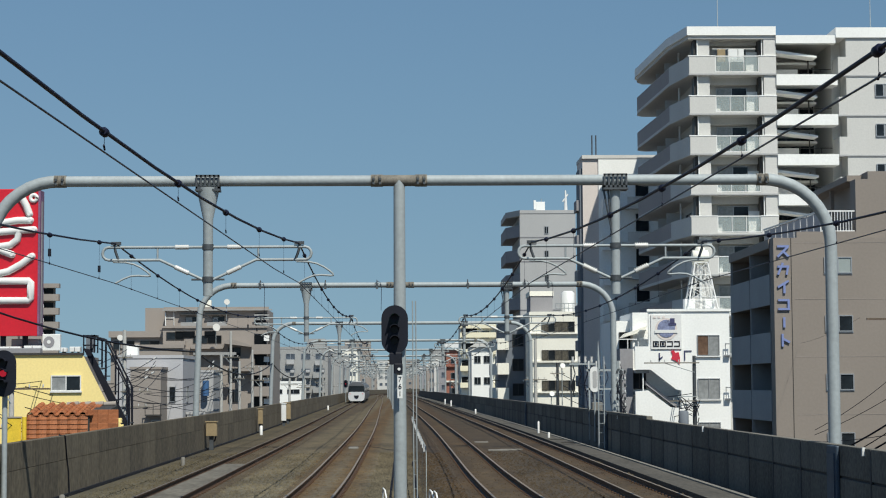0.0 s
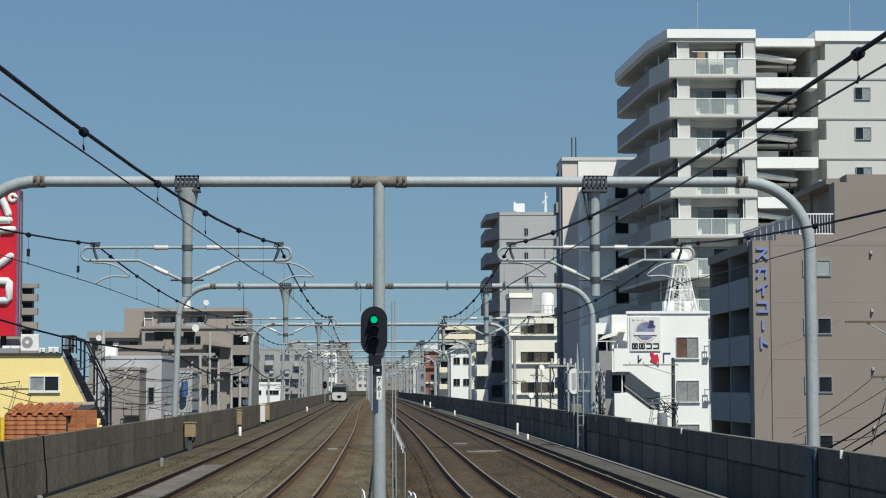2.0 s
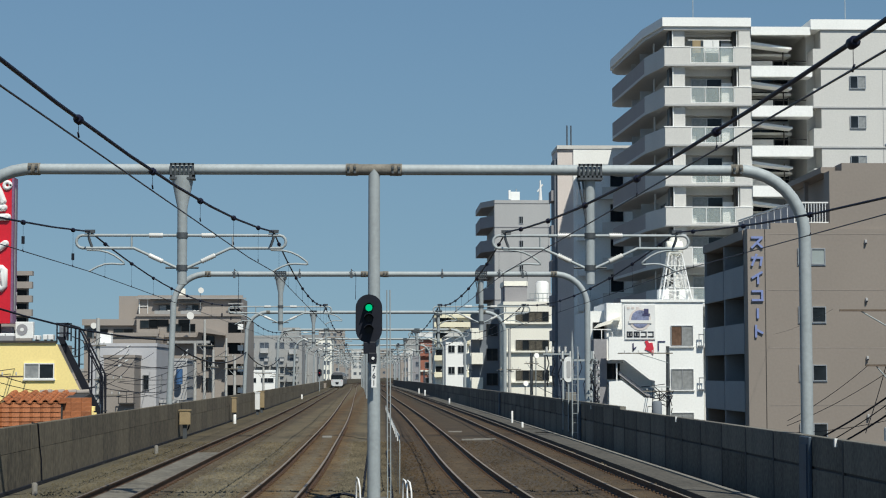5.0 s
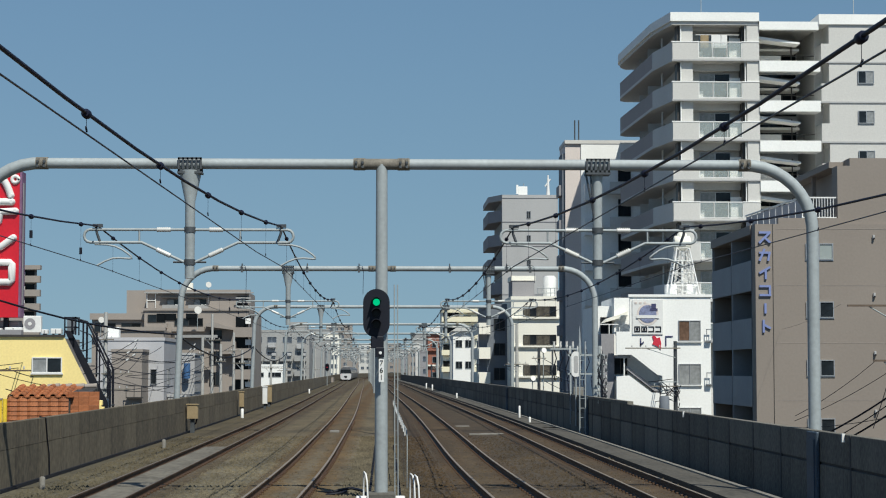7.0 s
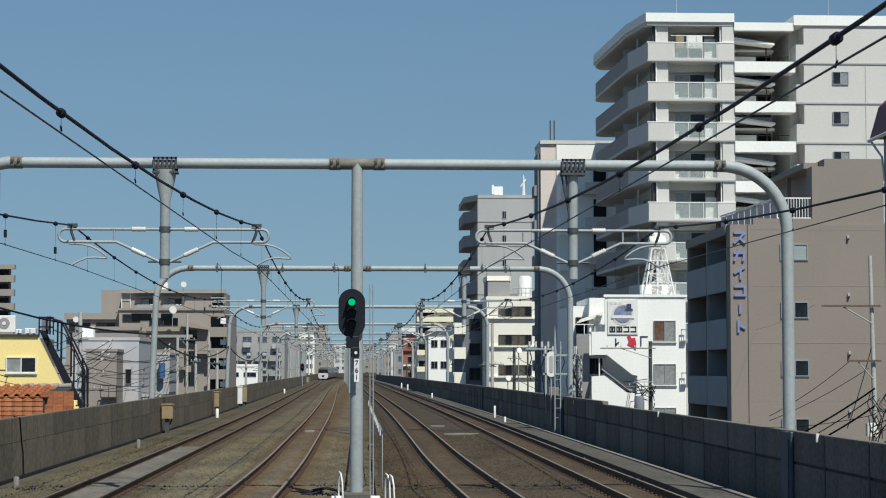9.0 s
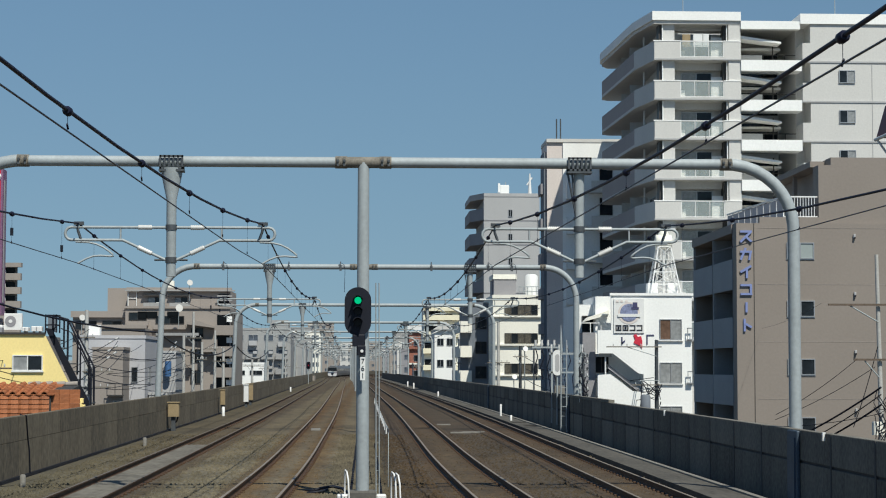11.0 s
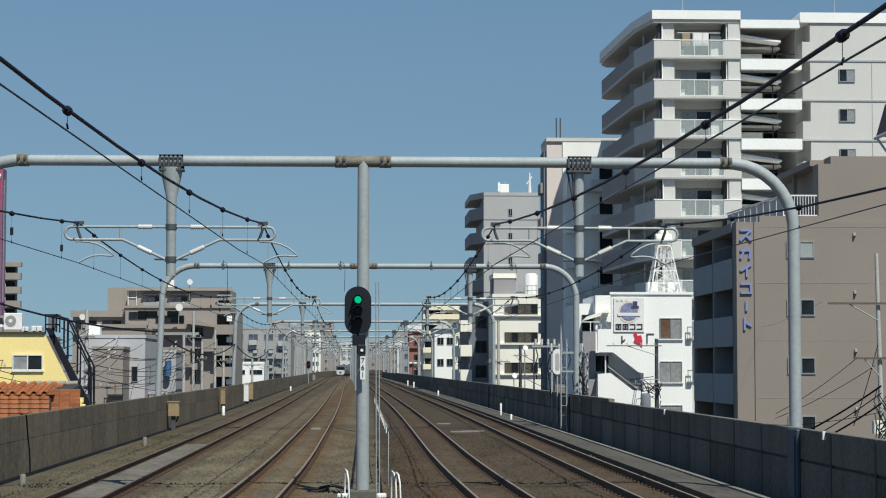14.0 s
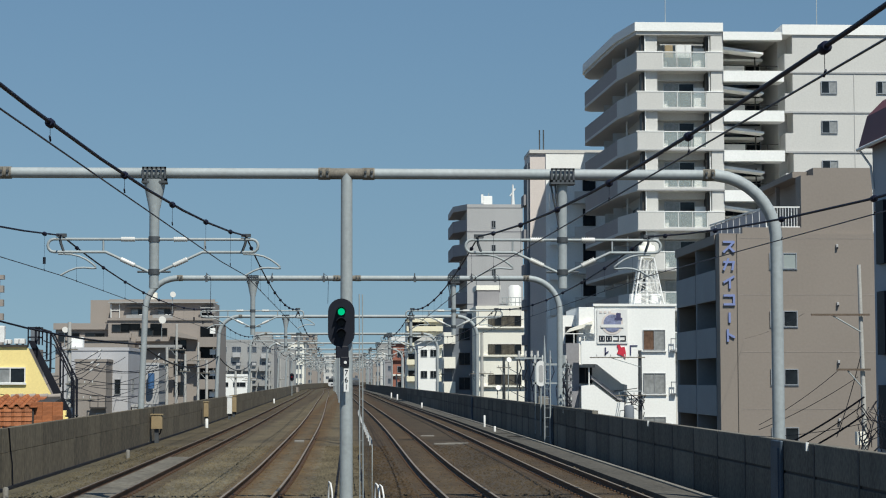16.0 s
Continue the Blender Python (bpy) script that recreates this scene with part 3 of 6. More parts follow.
# ---- signals ----
def signal_head(lit, lamp, label, at, size=1.0):
    sig = thing("railway_signal", label, "railway signal", "railway signals", at=at)
    outline = [(0.29 * math.cos(radians(a)) * size, (0.24 + 0.29 * math.sin(radians(a))) * size) for a in range(0, 181, 15)] + [(0.29 * math.cos(radians(a)) * size, (-0.24 + 0.29 * math.sin(radians(a))) * size) for a in range(180, 361, 15)]
    part("backboard", Shape().slab(outline, -0.02, 0.02), BLACK, sig, "matt black rounded backboard")
    part("case", Shape().slab([(x * 0.55, z * 0.8) for x, z in outline], 0.02, 0.22), BLACK, sig)
    for k, z in enumerate((0.24, 0.0, -0.24)):
        z *= size
        disc = [(0.075 * size * math.cos(radians(a)), z + 0.075 * size * math.sin(radians(a))) for a in range(0, 360, 20)]
        lens = part("lens", Shape().slab(disc, -0.06, -0.02), lamp if k == lit else LENS_SHADE_BLACK, sig, "glowing lamp lens" if k == lit else "unlit dark lens")
        hood = Shape()
        for a in range(20, 160, 14):
            p, q = radians(a), radians(a + 14)
            ring = [(0.10 * size * math.cos(p), z + 0.10 * size * math.sin(p)), (0.115 * size * math.cos(p), z + 0.115 * size * math.sin(p)), (0.115 * size * math.cos(q), z + 0.115 * size * math.sin(q)), (0.10 * size * math.cos(q), z + 0.10 * size * math.sin(q))]
            hood.slab(ring, -0.30, -0.02)
        part("hood", hood, BLACK, lens, "black visor over the lens")
    return sig


sig = signal_head(0, GREEN_LAMP, "black three-lamp railway signal showing green on the centre post", (-0.17, 41.78, 3.86))
part("neck", Shape().box(-0.12, 0.16, -0.06, 0.14, -0.76, -0.5, 0.02).box(-0.02, 0.17, -0.1, 0.1, -0.95, -0.74, 0.02), BLACK, sig, "black bracket box under the signal")
part("small_lamp", Shape().tube([(0.09, -0.12, -0.86), (0.09, -0.1, -0.86)], 0.034, 12), WHITE_PAINT, sig, "small white repeater lamp")
# added vane, no part of the signal: it blocks the lens's constant glow
COVER_AT = (0.0, -0.07, 0.24 + 0.095)
shutter = part("added_lamp_cover", Shape().slab([(0.094 * math.cos(radians(a)), -0.095 + 0.094 * math.sin(radians(a))) for a in range(0, 360, 20)], -0.006, 0.0), BLACK, sig, "added black vane that hides the glowing top lens", at=COVER_AT)
plate = thing("signal_number_plate", "white vertical plate with the black digits 761", "sign", at=(-0.06, 41.68, 2.62))
part("plate", Shape().box(-0.055, 0.055, -0.01, 0.0, -0.25, 0.25), WHITE_PAINT, plate)
part("bracket", Shape().box(-0.02, 0.02, 0.0, 0.19, 0.1, 0.14).box(-0.02, 0.02, 0.0, 0.19, -0.14, -0.1), STEEL_DARK, plate)


def lettering(text, size, material, parent, at, name="letter", depth=0.004, bold=0.0):
    cu = bpy.data.curves.new(name, "FONT")
    cu.body, cu.size, cu.align_x, cu.align_y, cu.extrude, cu.offset = text, size, "CENTER", "CENTER", depth, bold
    tmp = bpy.data.objects.new(name, cu)
    me = bpy.data.meshes.new_from_object(tmp)
    bpy.data.objects.remove(tmp)
    me.materials.clear()
    me.materials.append(material)
    ob = new(name, me)
    ob.parent, ob.location, ob.rotation_euler = parent, at, (radians(90), 0, 0)
    return ob


for k, ch in enumerate("761"):
    lettering(ch, 0.16, BLACK, plate, (0, -0.016, 0.155 - 0.155 * k), "digit")
ladder = thing("signal_ladder", "thin grey steel ladder behind the signal", "ladder", at=(0.31, 42.15, 0))
for x in (-0.0, -0.07):
    part("ladder_rail", Shape().tube([(x, 0, -0.2), (x - 0.02, 0, 4.5)], 0.013, 6), STEEL, ladder)
for k in range(13):
    part("rung", Shape().tube([(0.0, 0, 0.1 + 0.3 * k), (-0.07, 0, 0.1 + 0.3 * k)], 0.004, 5), STEEL, ladder)

sig2 = signal_head(1, RED_LAMP, "black railway signal showing red on the side post", (-8.62, 41.7, 2.95), 0.95)
part("mast", Shape().tube([(0, 0.2, -3.1), (0, 0.2, 0)], 0.06, 10), STEEL, sig2)
sig3 = signal_head(1, RED_LAMP, "distant black railway signal showing red beside the track", (-8.2 + bend(345), 345, 3.1), 1.3)
part("mast", Shape().tube([(0, 0.2, -3.3), (0, 0.2, 0)], 0.07, 10), STEEL, sig3)


# ---- buildings ----
def window(parent, x, y, z, w, h, face="front", glass=None, frame=None, name="window", leaves=2):
    """A framed window; x, y, z is the middle of its outer face; face: front looks along -y, left along -x, right along +x."""
    t = 0.05
    xs = [-w / 2 + t / 2 + (w - t) * k / leaves + s * t / 2 for k in range(leaves + 1) for s in (-1, 1)]
    f = Shape().lattice(xs, (-h / 2, -h / 2 + t, h / 2 - t, h / 2), -0.05, 0.02)
    win = part(name, f, frame or ALU, parent, at=(x, y, z))
    for k in range(leaves):
        a, b = -w / 2 + w * k / leaves, -w / 2 + w * (k + 1) / leaves
        g = Shape().box(a + t / 2, b - t / 2, -0.012, 0.012, -h / 2 + t, h / 2 - t)
        part("pane", g, glass[k % len(glass)] if glass else GLASS, win)
    win.rotation_euler.z = {"front": 0, "left": -math.pi / 2, "right": math.pi / 2}[face]
    return win


def block(name, x0, x1, y0, y1, top, wall, label, storey=2.9, cols=(), side=None, side_cols=(), win=(1.4, 1.2), first=None, low=-2.0, parapet_h=0.6, group="", glass=None, category="building"):
    """A plain building: walls, roof with parapet, windows on the front (at the x of cols) and on the side towards the line (at the y of side_cols)."""
    b = thing(name, label, category, group)
    part("wall", Shape().box(x0, x1, y0, y1, STREET, top), wall, b)
    rim = Shape()
    for q in ((x0 - 0.06, x1 + 0.06, y0 - 0.06, y0 + 0.2), (x0 - 0.06, x1 + 0.06, y1 - 0.2, y1 + 0.06), (x0 - 0.06, x0 + 0.2, y0 + 0.2, y1 - 0.2), (x1 - 0.2, x1 + 0.06, y0 + 0.2, y1 - 0.2)):
        rim.box(*q, top - 0.1, top + parapet_h * 0.5)
    part("roof", rim, wall, b)
    z = (top - 1.5) if first is None else first
    while z > low:
        for cx in cols:
            window(b, cx, y0 - 0.02, z, *win, glass=glass)
        for cy in side_cols:
            window(b, x0 - 0.02 if side == "left" else x1 + 0.02, cy, z, *win, face=side, glass=glass)
        z -= storey
    return b


def side_balconies(b, x0, x1, y0, y1, zs, wall, depth_dark=True):
    """Balcony decks with solid fronts along a building's side."""
    for z in zs:
        bal = part("balcony", Shape().box(x0, x1, y0, y1, z, z + 0.15).box(x0, x0 + 0.14, y0, y1, z + 0.15, z + 1.15).box(x0 + 0.14, x1, y0, y0 + 0.14, z + 0.15, z + 1.15).box(x0 + 0.14, x1, y1 - 0.14, y1, z + 0.15, z + 1.15), wall, b)


# tan apartment building with the blue letters
tan = thing("apartment_building", "tan tiled apartment block with grey balconies and blue sign letters", "building")
part("wall", Shape().prism([(18.1, 93), (25.8, 93), (25.8, 105.3), (19.6, 105.3), (19.6, 93.9), (18.1, 93.9)], STREET, 9.75), TAN, tan)
part("roof_slab", Shape().box(18.02, 19.6, 93.9, 105.3, 9.3, 9.75), TAN, tan)
part("roof_kerb", Shape().box(19.25, 22.24, 93.0, 93.3, 9.75, 10.05), TAN, tan)
part("upper_wall", Shape().box(22.24, 22.86, 93.25, 94.4, 9.75, 12.65), TAN, tan)
part("upper_wall", Shape().box(22.86, 25.8, 93.25, 94.4, 9.75, 13.03), TAN, tan)
part("upper_wall", Shape().box(22.9, 25.8, 94.4, 104.0, 9.75, 12.9), TAN, tan)
part("upper_roof", Shape().box(22.9, 25.8, 94.4, 104.0, 12.9, 13.03).box(22.1, 22.9, 94.4, 104.0, 12.66, 12.95), TAN, tan, "tan roof slab over the open stair hall")
part("hall_post", Shape().box(22.3, 22.5, 99.0, 99.2, 9.75, 12.72), TAN, tan)

for k in range(6):
    z = 8.02 - 2.85 * k
    part("balcony_panel", Shape().box(18.06, 18.16, 93.95, 99.25, z - 1.5, z, 0.01), GREY_PANEL, tan)
    part("balcony_panel", Shape().box(18.06, 18.16, 99.45, 105.2, z - 1.5, z, 0.01), GREY_PANEL, tan)
    part("floor_slab", Shape().box(18.2, 19.6, 93.9, 105.3, z - 1.5, z - 1.3), CONCRETE, tan)
    for y in (95.6, 97.8, 101.2, 103.6):
        window(tan, 19.56, y, z - 0.1, 1.9, 1.9, "left", [GLASS_PALE, FROSTED], name="balcony_window")
for y in (93.85, 99.3, 105.15):
    part("pillar", Shape().box(18.1, 18.32, y, y + 0.17, STREET, 9.3), GREY_PANEL, tan)
for k in range(4):
    z = 8.4 - 2.84 * k
    window(tan, 21.24, 92.98, z, 1.36, 0.8, glass=[GLASS_PALE, FROSTED if k < 1 else GLASS], leaves=2)
    part("sill", Shape().box(20.54, 21.94, 92.96, 93.0, z - 0.45, z - 0.4), ALU, tan)
    part("vent", Shape().box(23.86, 23.97, 92.88, 93.0, z + 0.62, z + 0.82, 0.02), GREY_RENDER, tan, "small grey vent hood")
    part("vent", Shape().box(23.87, 23.96, 92.86, 92.88, z + 0.6, z + 0.68), BLACK, tan)
part("groove", Shape().box(18.94, 18.975, 92.985, 93.0, STREET, 9.74), FRAME_DARK, tan, "dark vertical joint in the tiles")
for z in (6.74, 3.94, 1.14, 9.5):
    part("groove", Shape().box(19.1, 25.8, 92.99, 93.0, z, z + 0.025), BROWN_TILE, tan)
part("end_wall", Shape().box(18.2, 19.6, 105.1, 105.3, STREET, 9.3), TAN, tan)
part("partition", Shape().box(18.3, 19.6, 99.3, 99.42, STREET, 9.3), GREY_PANEL, tan)
fence = thing("roof_fence", "white steel bar railing on the flat roof", "railing")
fence_bar = Shape().box(0, 0.03, 0.01, 0.04, -0.15, 1.02).mesh("bar", WHITE_PAINT)
for x0, x1, y in ((20.5, 22.2, 93.35), (19.95, 22.2, 104.9)):
    part("rail", Shape().box(x0, x1, y, y + 0.05, 11.05, 11.12).box(x0, x1, y, y + 0.05, 10.08, 10.13), WHITE_PAINT, fence)
    for k in range(int((x1 - x0) / 0.14)):
        part("bar", fence_bar, None, fence, at=(x0 + 0.14 * k, y, 10.05))
part("rail", Shape().add([(20.5, 93.4, 11.06), (20.56, 93.4, 11.06), (19.94, 104.9, 11.06), (19.88, 104.9, 11.06), (20.5, 93.4, 11.14), (20.56, 93.4, 11.14), (19.94, 104.9, 11.14), (19.88, 104.9, 11.14)], [(3, 2, 1, 0), (4, 5, 6, 7), (0, 1, 5, 4), (1, 2, 6, 5), (2, 3, 7, 6), (3, 0, 4, 7)]), WHITE_PAINT, fence)
for k in range(9):
    y = 93.4 + 1.27 * k
    x, x2 = 20.53 - 0.0539 * (y - 93.4), 20.53 - 0.0539 * (y + 1.15 - 93.4)
    part("post", Shape().box(x - 0.03, x + 0.03, y, y + 0.06, 9.7, 11.08), WHITE_PAINT, fence)
    part("panel", Shape().add([(x - 0.01, y + 0.08, 10.05), (x2 - 0.01, y + 1.2, 10.05), (x2 + 0.01, y + 1.2, 10.05), (x + 0.01, y + 0.08, 10.05), (x - 0.01, y + 0.08, 11.02), (x2 - 0.01, y + 1.2, 11.02), (x2 + 0.01, y + 1.2, 11.02), (x + 0.01, y + 0.08, 11.02)], [(3, 2, 1, 0), (4, 5, 6, 7), (0, 1, 5, 4), (1, 2, 6, 5), (2, 3, 7, 6), (3, 0, 4, 7)]), HOUSE_GREY, fence, "pale screen panel")


def strokes(name, parent, x, y, z, w, h, bars, material, depth=0.08):
    """A sign's character as thick bars: each bar runs between two points of a unit square."""
    s = Shape()
    for i, (ax, az, bx, bz) in enumerate(bars):
        a, b = Vector((x + ax * w, 0, z + az * h)), Vector((x + bx * w, 0, z + bz * h))
        d = (b - a).normalized()
        n = Vector((-d.z, 0, d.x)) * 0.085 * h
        a, b = a - d * 0.05 * h, b + d * 0.05 * h
        s.slab([((a + n).x, (a + n).z), ((a - n).x, (a - n).z), ((b - n).x, (b - n).z), ((b + n).x, (b + n).z)], y - depth - 0.005 * i, y)
    return part(name, s, material, parent)


name_sign = thing("wall_sign", "vertical row of raised blue shapes on tan tiles", "sign")
SIGN_BARS = (((-.4, .4, .4, .4), (.35, .35, -.4, -.4), (.0, 0, .4, -.4)), ((-.4, .2, .4, .2), (.35, .2, .25, -.4), (-.05, .45, -.4, -.4)), ((.35, .45, -.4, 0), (.05, .2, .05, -.45)), ((-.4, .35, .35, .35), (.35, .35, .35, -.35), (-.4, -.35, .4, -.35)), ((.0, .35, .0, -.35),), ((-.15, .45, -.15, -.45), (-.1, .1, .35, -.15)))
for k, bars in enumerate(SIGN_BARS):
    strokes("raised_shape", name_sign, 18.56, 92.99, 9.08 - 0.865 * k, 0.64, 0.62, bars, SIGN_BLUE)
# ---- tall apartment tower ----
apt = thing("apartment_tower", "tall pale grey apartment tower with concrete balconies", "building")
part("wall", Shape().prism([(22.0, 141.2), (27.5, 141.2), (27.5, 147), (32, 147), (32, 141), (32.65, 141), (32.65, 139), (43.5, 139), (43.5, 162), (22, 162)], STREET, 28.0), APT_WALL, apt)
part("roof", Shape().prism([(20.95, 138.9), (27.5, 138.9), (27.5, 160.5), (20.2, 160.5), (19.6, 159.5), (19.45, 158), (20.15, 144)], 28.2, 28.85), APT_WHITE, apt)
part("roof_soffit", Shape().prism([(21.05, 139.05), (27.45, 139.05), (27.45, 160.4), (20.3, 160.4), (19.75, 159.3), (19.6, 158), (20.3, 144)], 27.95, 28.2), APT_WALL, apt)
part("roof", Shape().box(31.9, 43.6, 138.85, 162.1, 28.0, 28.75), APT_WHITE, apt)
part("pillar", Shape().box(21.75, 22.65, 139.35, 140.1, STREET, 27.95), APT_WALL, apt)
part("pillar", Shape().box(26.6, 27.5, 139.1, 141.2, STREET, 27.95), APT_WALL, apt)
for k in range(9):
    z = 25.25 - 2.95 * k
    if k < 8:
        deck = [(21.1, 139), (27.5, 139), (27.5, 141.1), (22, 141.1), (22, 160.8), (20.4, 160.8), (19.85, 160.2), (19.7, 159), (20.3, 144)]
        front = [(20.3, 144), (20.46, 144), (19.86, 159), (20.0, 160.1), (20.5, 160.65), (20.4, 160.8), (19.85, 160.2), (19.7, 159)]
        near_front = [(21.1, 139), (23.0, 139), (23.0, 139.16), (21.25, 139.16), (20.46, 143.99), (20.3, 143.99)]
        bal = part("balcony", Shape().prism(deck, z, z + 0.22).prism(near_front, z + 0.22, z + 1.4).box(26.25, 27.5, 139, 139.16, z + 0.22, z + 1.4), APT_WALL, apt, "curved solid concrete balcony front")
        # the side front gets a darker, browner tone than the near front
        part("side_front", Shape().prism(front, z + 0.22, z + 1.36), TAUPE, bal, "taupe solid side front of the balcony")
        part("drain_pipe", Shape().tube([(21.74, 139.28, z + 0.22), (21.74, 139.28, z + 2.95)], 0.045, 6), APT_WHITE, apt)
        part("drain_pipe", Shape().tube([(26.5, 139.28, z + 0.22), (26.5, 139.28, z + 2.95)], 0.045, 6), APT_WHITE, apt)
        part("header_beam", Shape().box(22.65, 26.6, 140.4, 141.1, z + 2.45, z + 2.95), APT_WALL, apt)
        for x0, x1 in ((21.02, 23.02), (26.22, 27.52)):
            part("coping", Shape().box(x0, x1, 138.97, 139.2, z + 1.4, z + 1.47), APT_WHITE, bal)
        for y in (148.5, 153.5):
            part("side_partition", Shape().box(20.6, 21.95, y, y + 0.06, z + 0.22, z + 2.5), APT_WALL, bal, "thin white partition between balconies")
        part("slab_lip", Shape().box(21.05, 27.5, 138.97, 139.0, z + 0.02, z + 0.12), GREY_RENDER, bal)
        # dark boxes fill the slits beside the pillars, their shade put into colour
        for q in ((21.5, 21.72, 139.5, 140.6), (26.3, 26.55, 139.6, 140.8)):
            part("gap_shade", Shape().box(*q, z + 0.22, z + 2.9), FRAME_DARK, apt, "dark box for the shaded gap beside the pillar")
        part("air_conditioner", Shape().box(22.9, 23.6, 140.5, 140.9, z + 0.25, z + 0.95, 0.03), APT_WHITE, bal)
        part("railing", Shape().box(23.0, 26.25, 139.03, 139.09, z + 1.38, z + 1.46).box(23.0, 26.25, 139.03, 139.09, z + 0.24, z + 0.3).box(23.0, 23.07, 139.03, 139.09, z + 0.3, z + 1.4).box(24.05, 24.1, 139.03, 139.09, z + 0.3, z + 1.4).box(25.1, 25.15, 139.03, 139.09, z + 0.3, z + 1.4).box(26.18, 26.25, 139.03, 139.09, z + 0.3, z + 1.4), WHITE_PAINT, bal, "white metal balustrade frame")
        for a, b in ((23.09, 24.03), (24.12, 25.08), (25.17, 26.16)):
            part("glass_panel", Shape().box(a, b, 139.05, 139.07, z + 0.32, z + 1.36), BALUSTRADE, bal, "clear glass balustrade panel")
        if k == 0:
            part("laundry_pole", Shape().tube([(22.9, 139.5, z + 2.02), (26.1, 139.5, z + 2.02)], 0.03, 6), WHITE_PAINT, bal)
        window(apt, 24.55, 141.17, z + 1.3, 2.3, 2.1, glass=[GLASS_PALE, GLASS], leaves=2, name="balcony_window")
        part("partition", Shape().box(25.5, 26.3, 140.2, 140.25, z + 0.22, z + 1.9), APT_WHITE, bal)
        for y in (146, 151, 156):
            window(apt, 21.98, y, z + 1.25, 2.6, 2.0, "left", [GLASS, GLASS_PALE], name="balcony_window")
        part("drain_pipe", Shape().tube([(21.2, 145, z + 0.2), (21.2, 145, z + 2.95)], 0.07, 6), APT_WHITE, apt)
    # stair well between the two wings
    part("stair_landing", Shape().box(27.5, 32.0, 138.95, 139.25, z - 0.75, z + 0.05).box(27.5, 32.0, 139.25, 140.6, z - 0.75, z - 0.55), APT_WHITE, apt, "white landing beam of the open stair")
    part("stair_flight", Shape().slab([(27.5, z + 1.95), (30.6, z + 1.5), (30.6, z + 1.36), (27.5, z + 1.72)], 139.5, 141.0), APT_WHITE, apt, "white sloping stair flight")
    part("stair_landing", Shape().box(27.5, 30.9, 141.2, 143.0, z + 1.12, z + 1.3), APT_WALL, apt)
    part("stair_parapet", Shape().box(27.5, 29.5, 141.05, 141.17, z - 0.4, z + 0.75), APT_WALL, apt)
    part("stair_rail", Shape().tube([(29.5, 141.1, z + 0.75), (32.0, 141.1, z + 0.75)], 0.035, 6).tube([(30.3, 141.1, z - 0.5), (30.3, 141.1, z + 1.9)], 0.05, 6).tube([(31.2, 141.1, z - 0.5), (31.2, 141.1, z + 0.75)], 0.025, 6), FRAME_DARK, apt, "dark stair railing")
    part("parapet_stub", Shape().box(32.06, 32.64, 138.96, 141.0, z + 0.0, z + 1.33), APT_WALL, apt, "solid parapet end beside the open stair")
    part("wall_joint", Shape().box(37.2, 37.24, 138.97, 138.995, z - 2.9, z - 0.16), GREY_RENDER, apt)
    # glazing widened across the back wall; its dark panes also stand for shade
    window(apt, 29.75, 146.96, z + 1.1, 4.3, 2.3, glass=[GLASS], frame=FRAME_DARK, leaves=4)
    part("floor_groove", Shape().box(32.0, 43.52, 138.93, 139.0, z - 0.12, z + 0.0), GREY_RENDER, apt)
    window(apt, 35.35, 138.95, z - 1.15, 1.2, 0.95, glass=[GLASS, GLASS_PALE])
    window(apt, 39.35, 138.95, z - 1.15, 0.9, 0.95, glass=[GLASS, GLASS_PALE])
part("stair_roof", Shape().box(27.5, 32.0, 139.6, 147.2, 27.9, 28.15), APT_WALL, apt)
part("stair_top_beam", Shape().box(27.5, 31.9, 138.95, 139.6, 27.6, 28.2), APT_WHITE, apt)
for x, h in ((24.4, 3.6), (36.25, 3.5)):
    aer = thing("roof_aerial", "thin lightning rod on the flat roof", "aerial", at=(x, 146, 28.75))
    part("rod", Shape().tube([(0, 0, 0), (0, 0, h)], 0.03, 6), STEEL, aer)
for k, (x, w, m) in enumerate(((23.55, 0.6, BOX_TAN), (24.4, 0.7, WHITE_PAINT), (25.0, 0.45, WHITE_PAINT))):
    cl = thing("laundry_cloth", "cloth hung to dry on the balcony", "laundry", "laundry on the balcony", at=(x, 139.5, 26.95))
    part("cloth", Shape().box(-w / 2, w / 2, -0.02, 0.02, -0.62, 0.3).box(-w / 2 + 0.05, w / 2 - 0.1, -0.05, -0.02, -0.5, 0.3), m, cl)

# ---- narrow pale apartment building beside it ----
slim = thing("apartment_building", "narrow pinkish white apartment building with stacked bays", "building")
part("wall", Shape().box(15.35, 22.5, 168, 173, STREET, 22.6), PINK_TILE, slim)
part("front_panel", Shape().box(16.7, 22.4, 167.85, 168.0, STREET, 22.6), APT_WHITE, slim)
# slate grey strip joins the side balconies from top to bottom
part("side_strip", Shape().box(15.12, 15.34, 168.3, 171.5, STREET, 21.8), SLATE, slim, "dark strip down the building's side")
part("roof", Shape().box(15.3, 22.6, 167.8, 173.1, 22.6, 22.9), APT_WALL, slim)
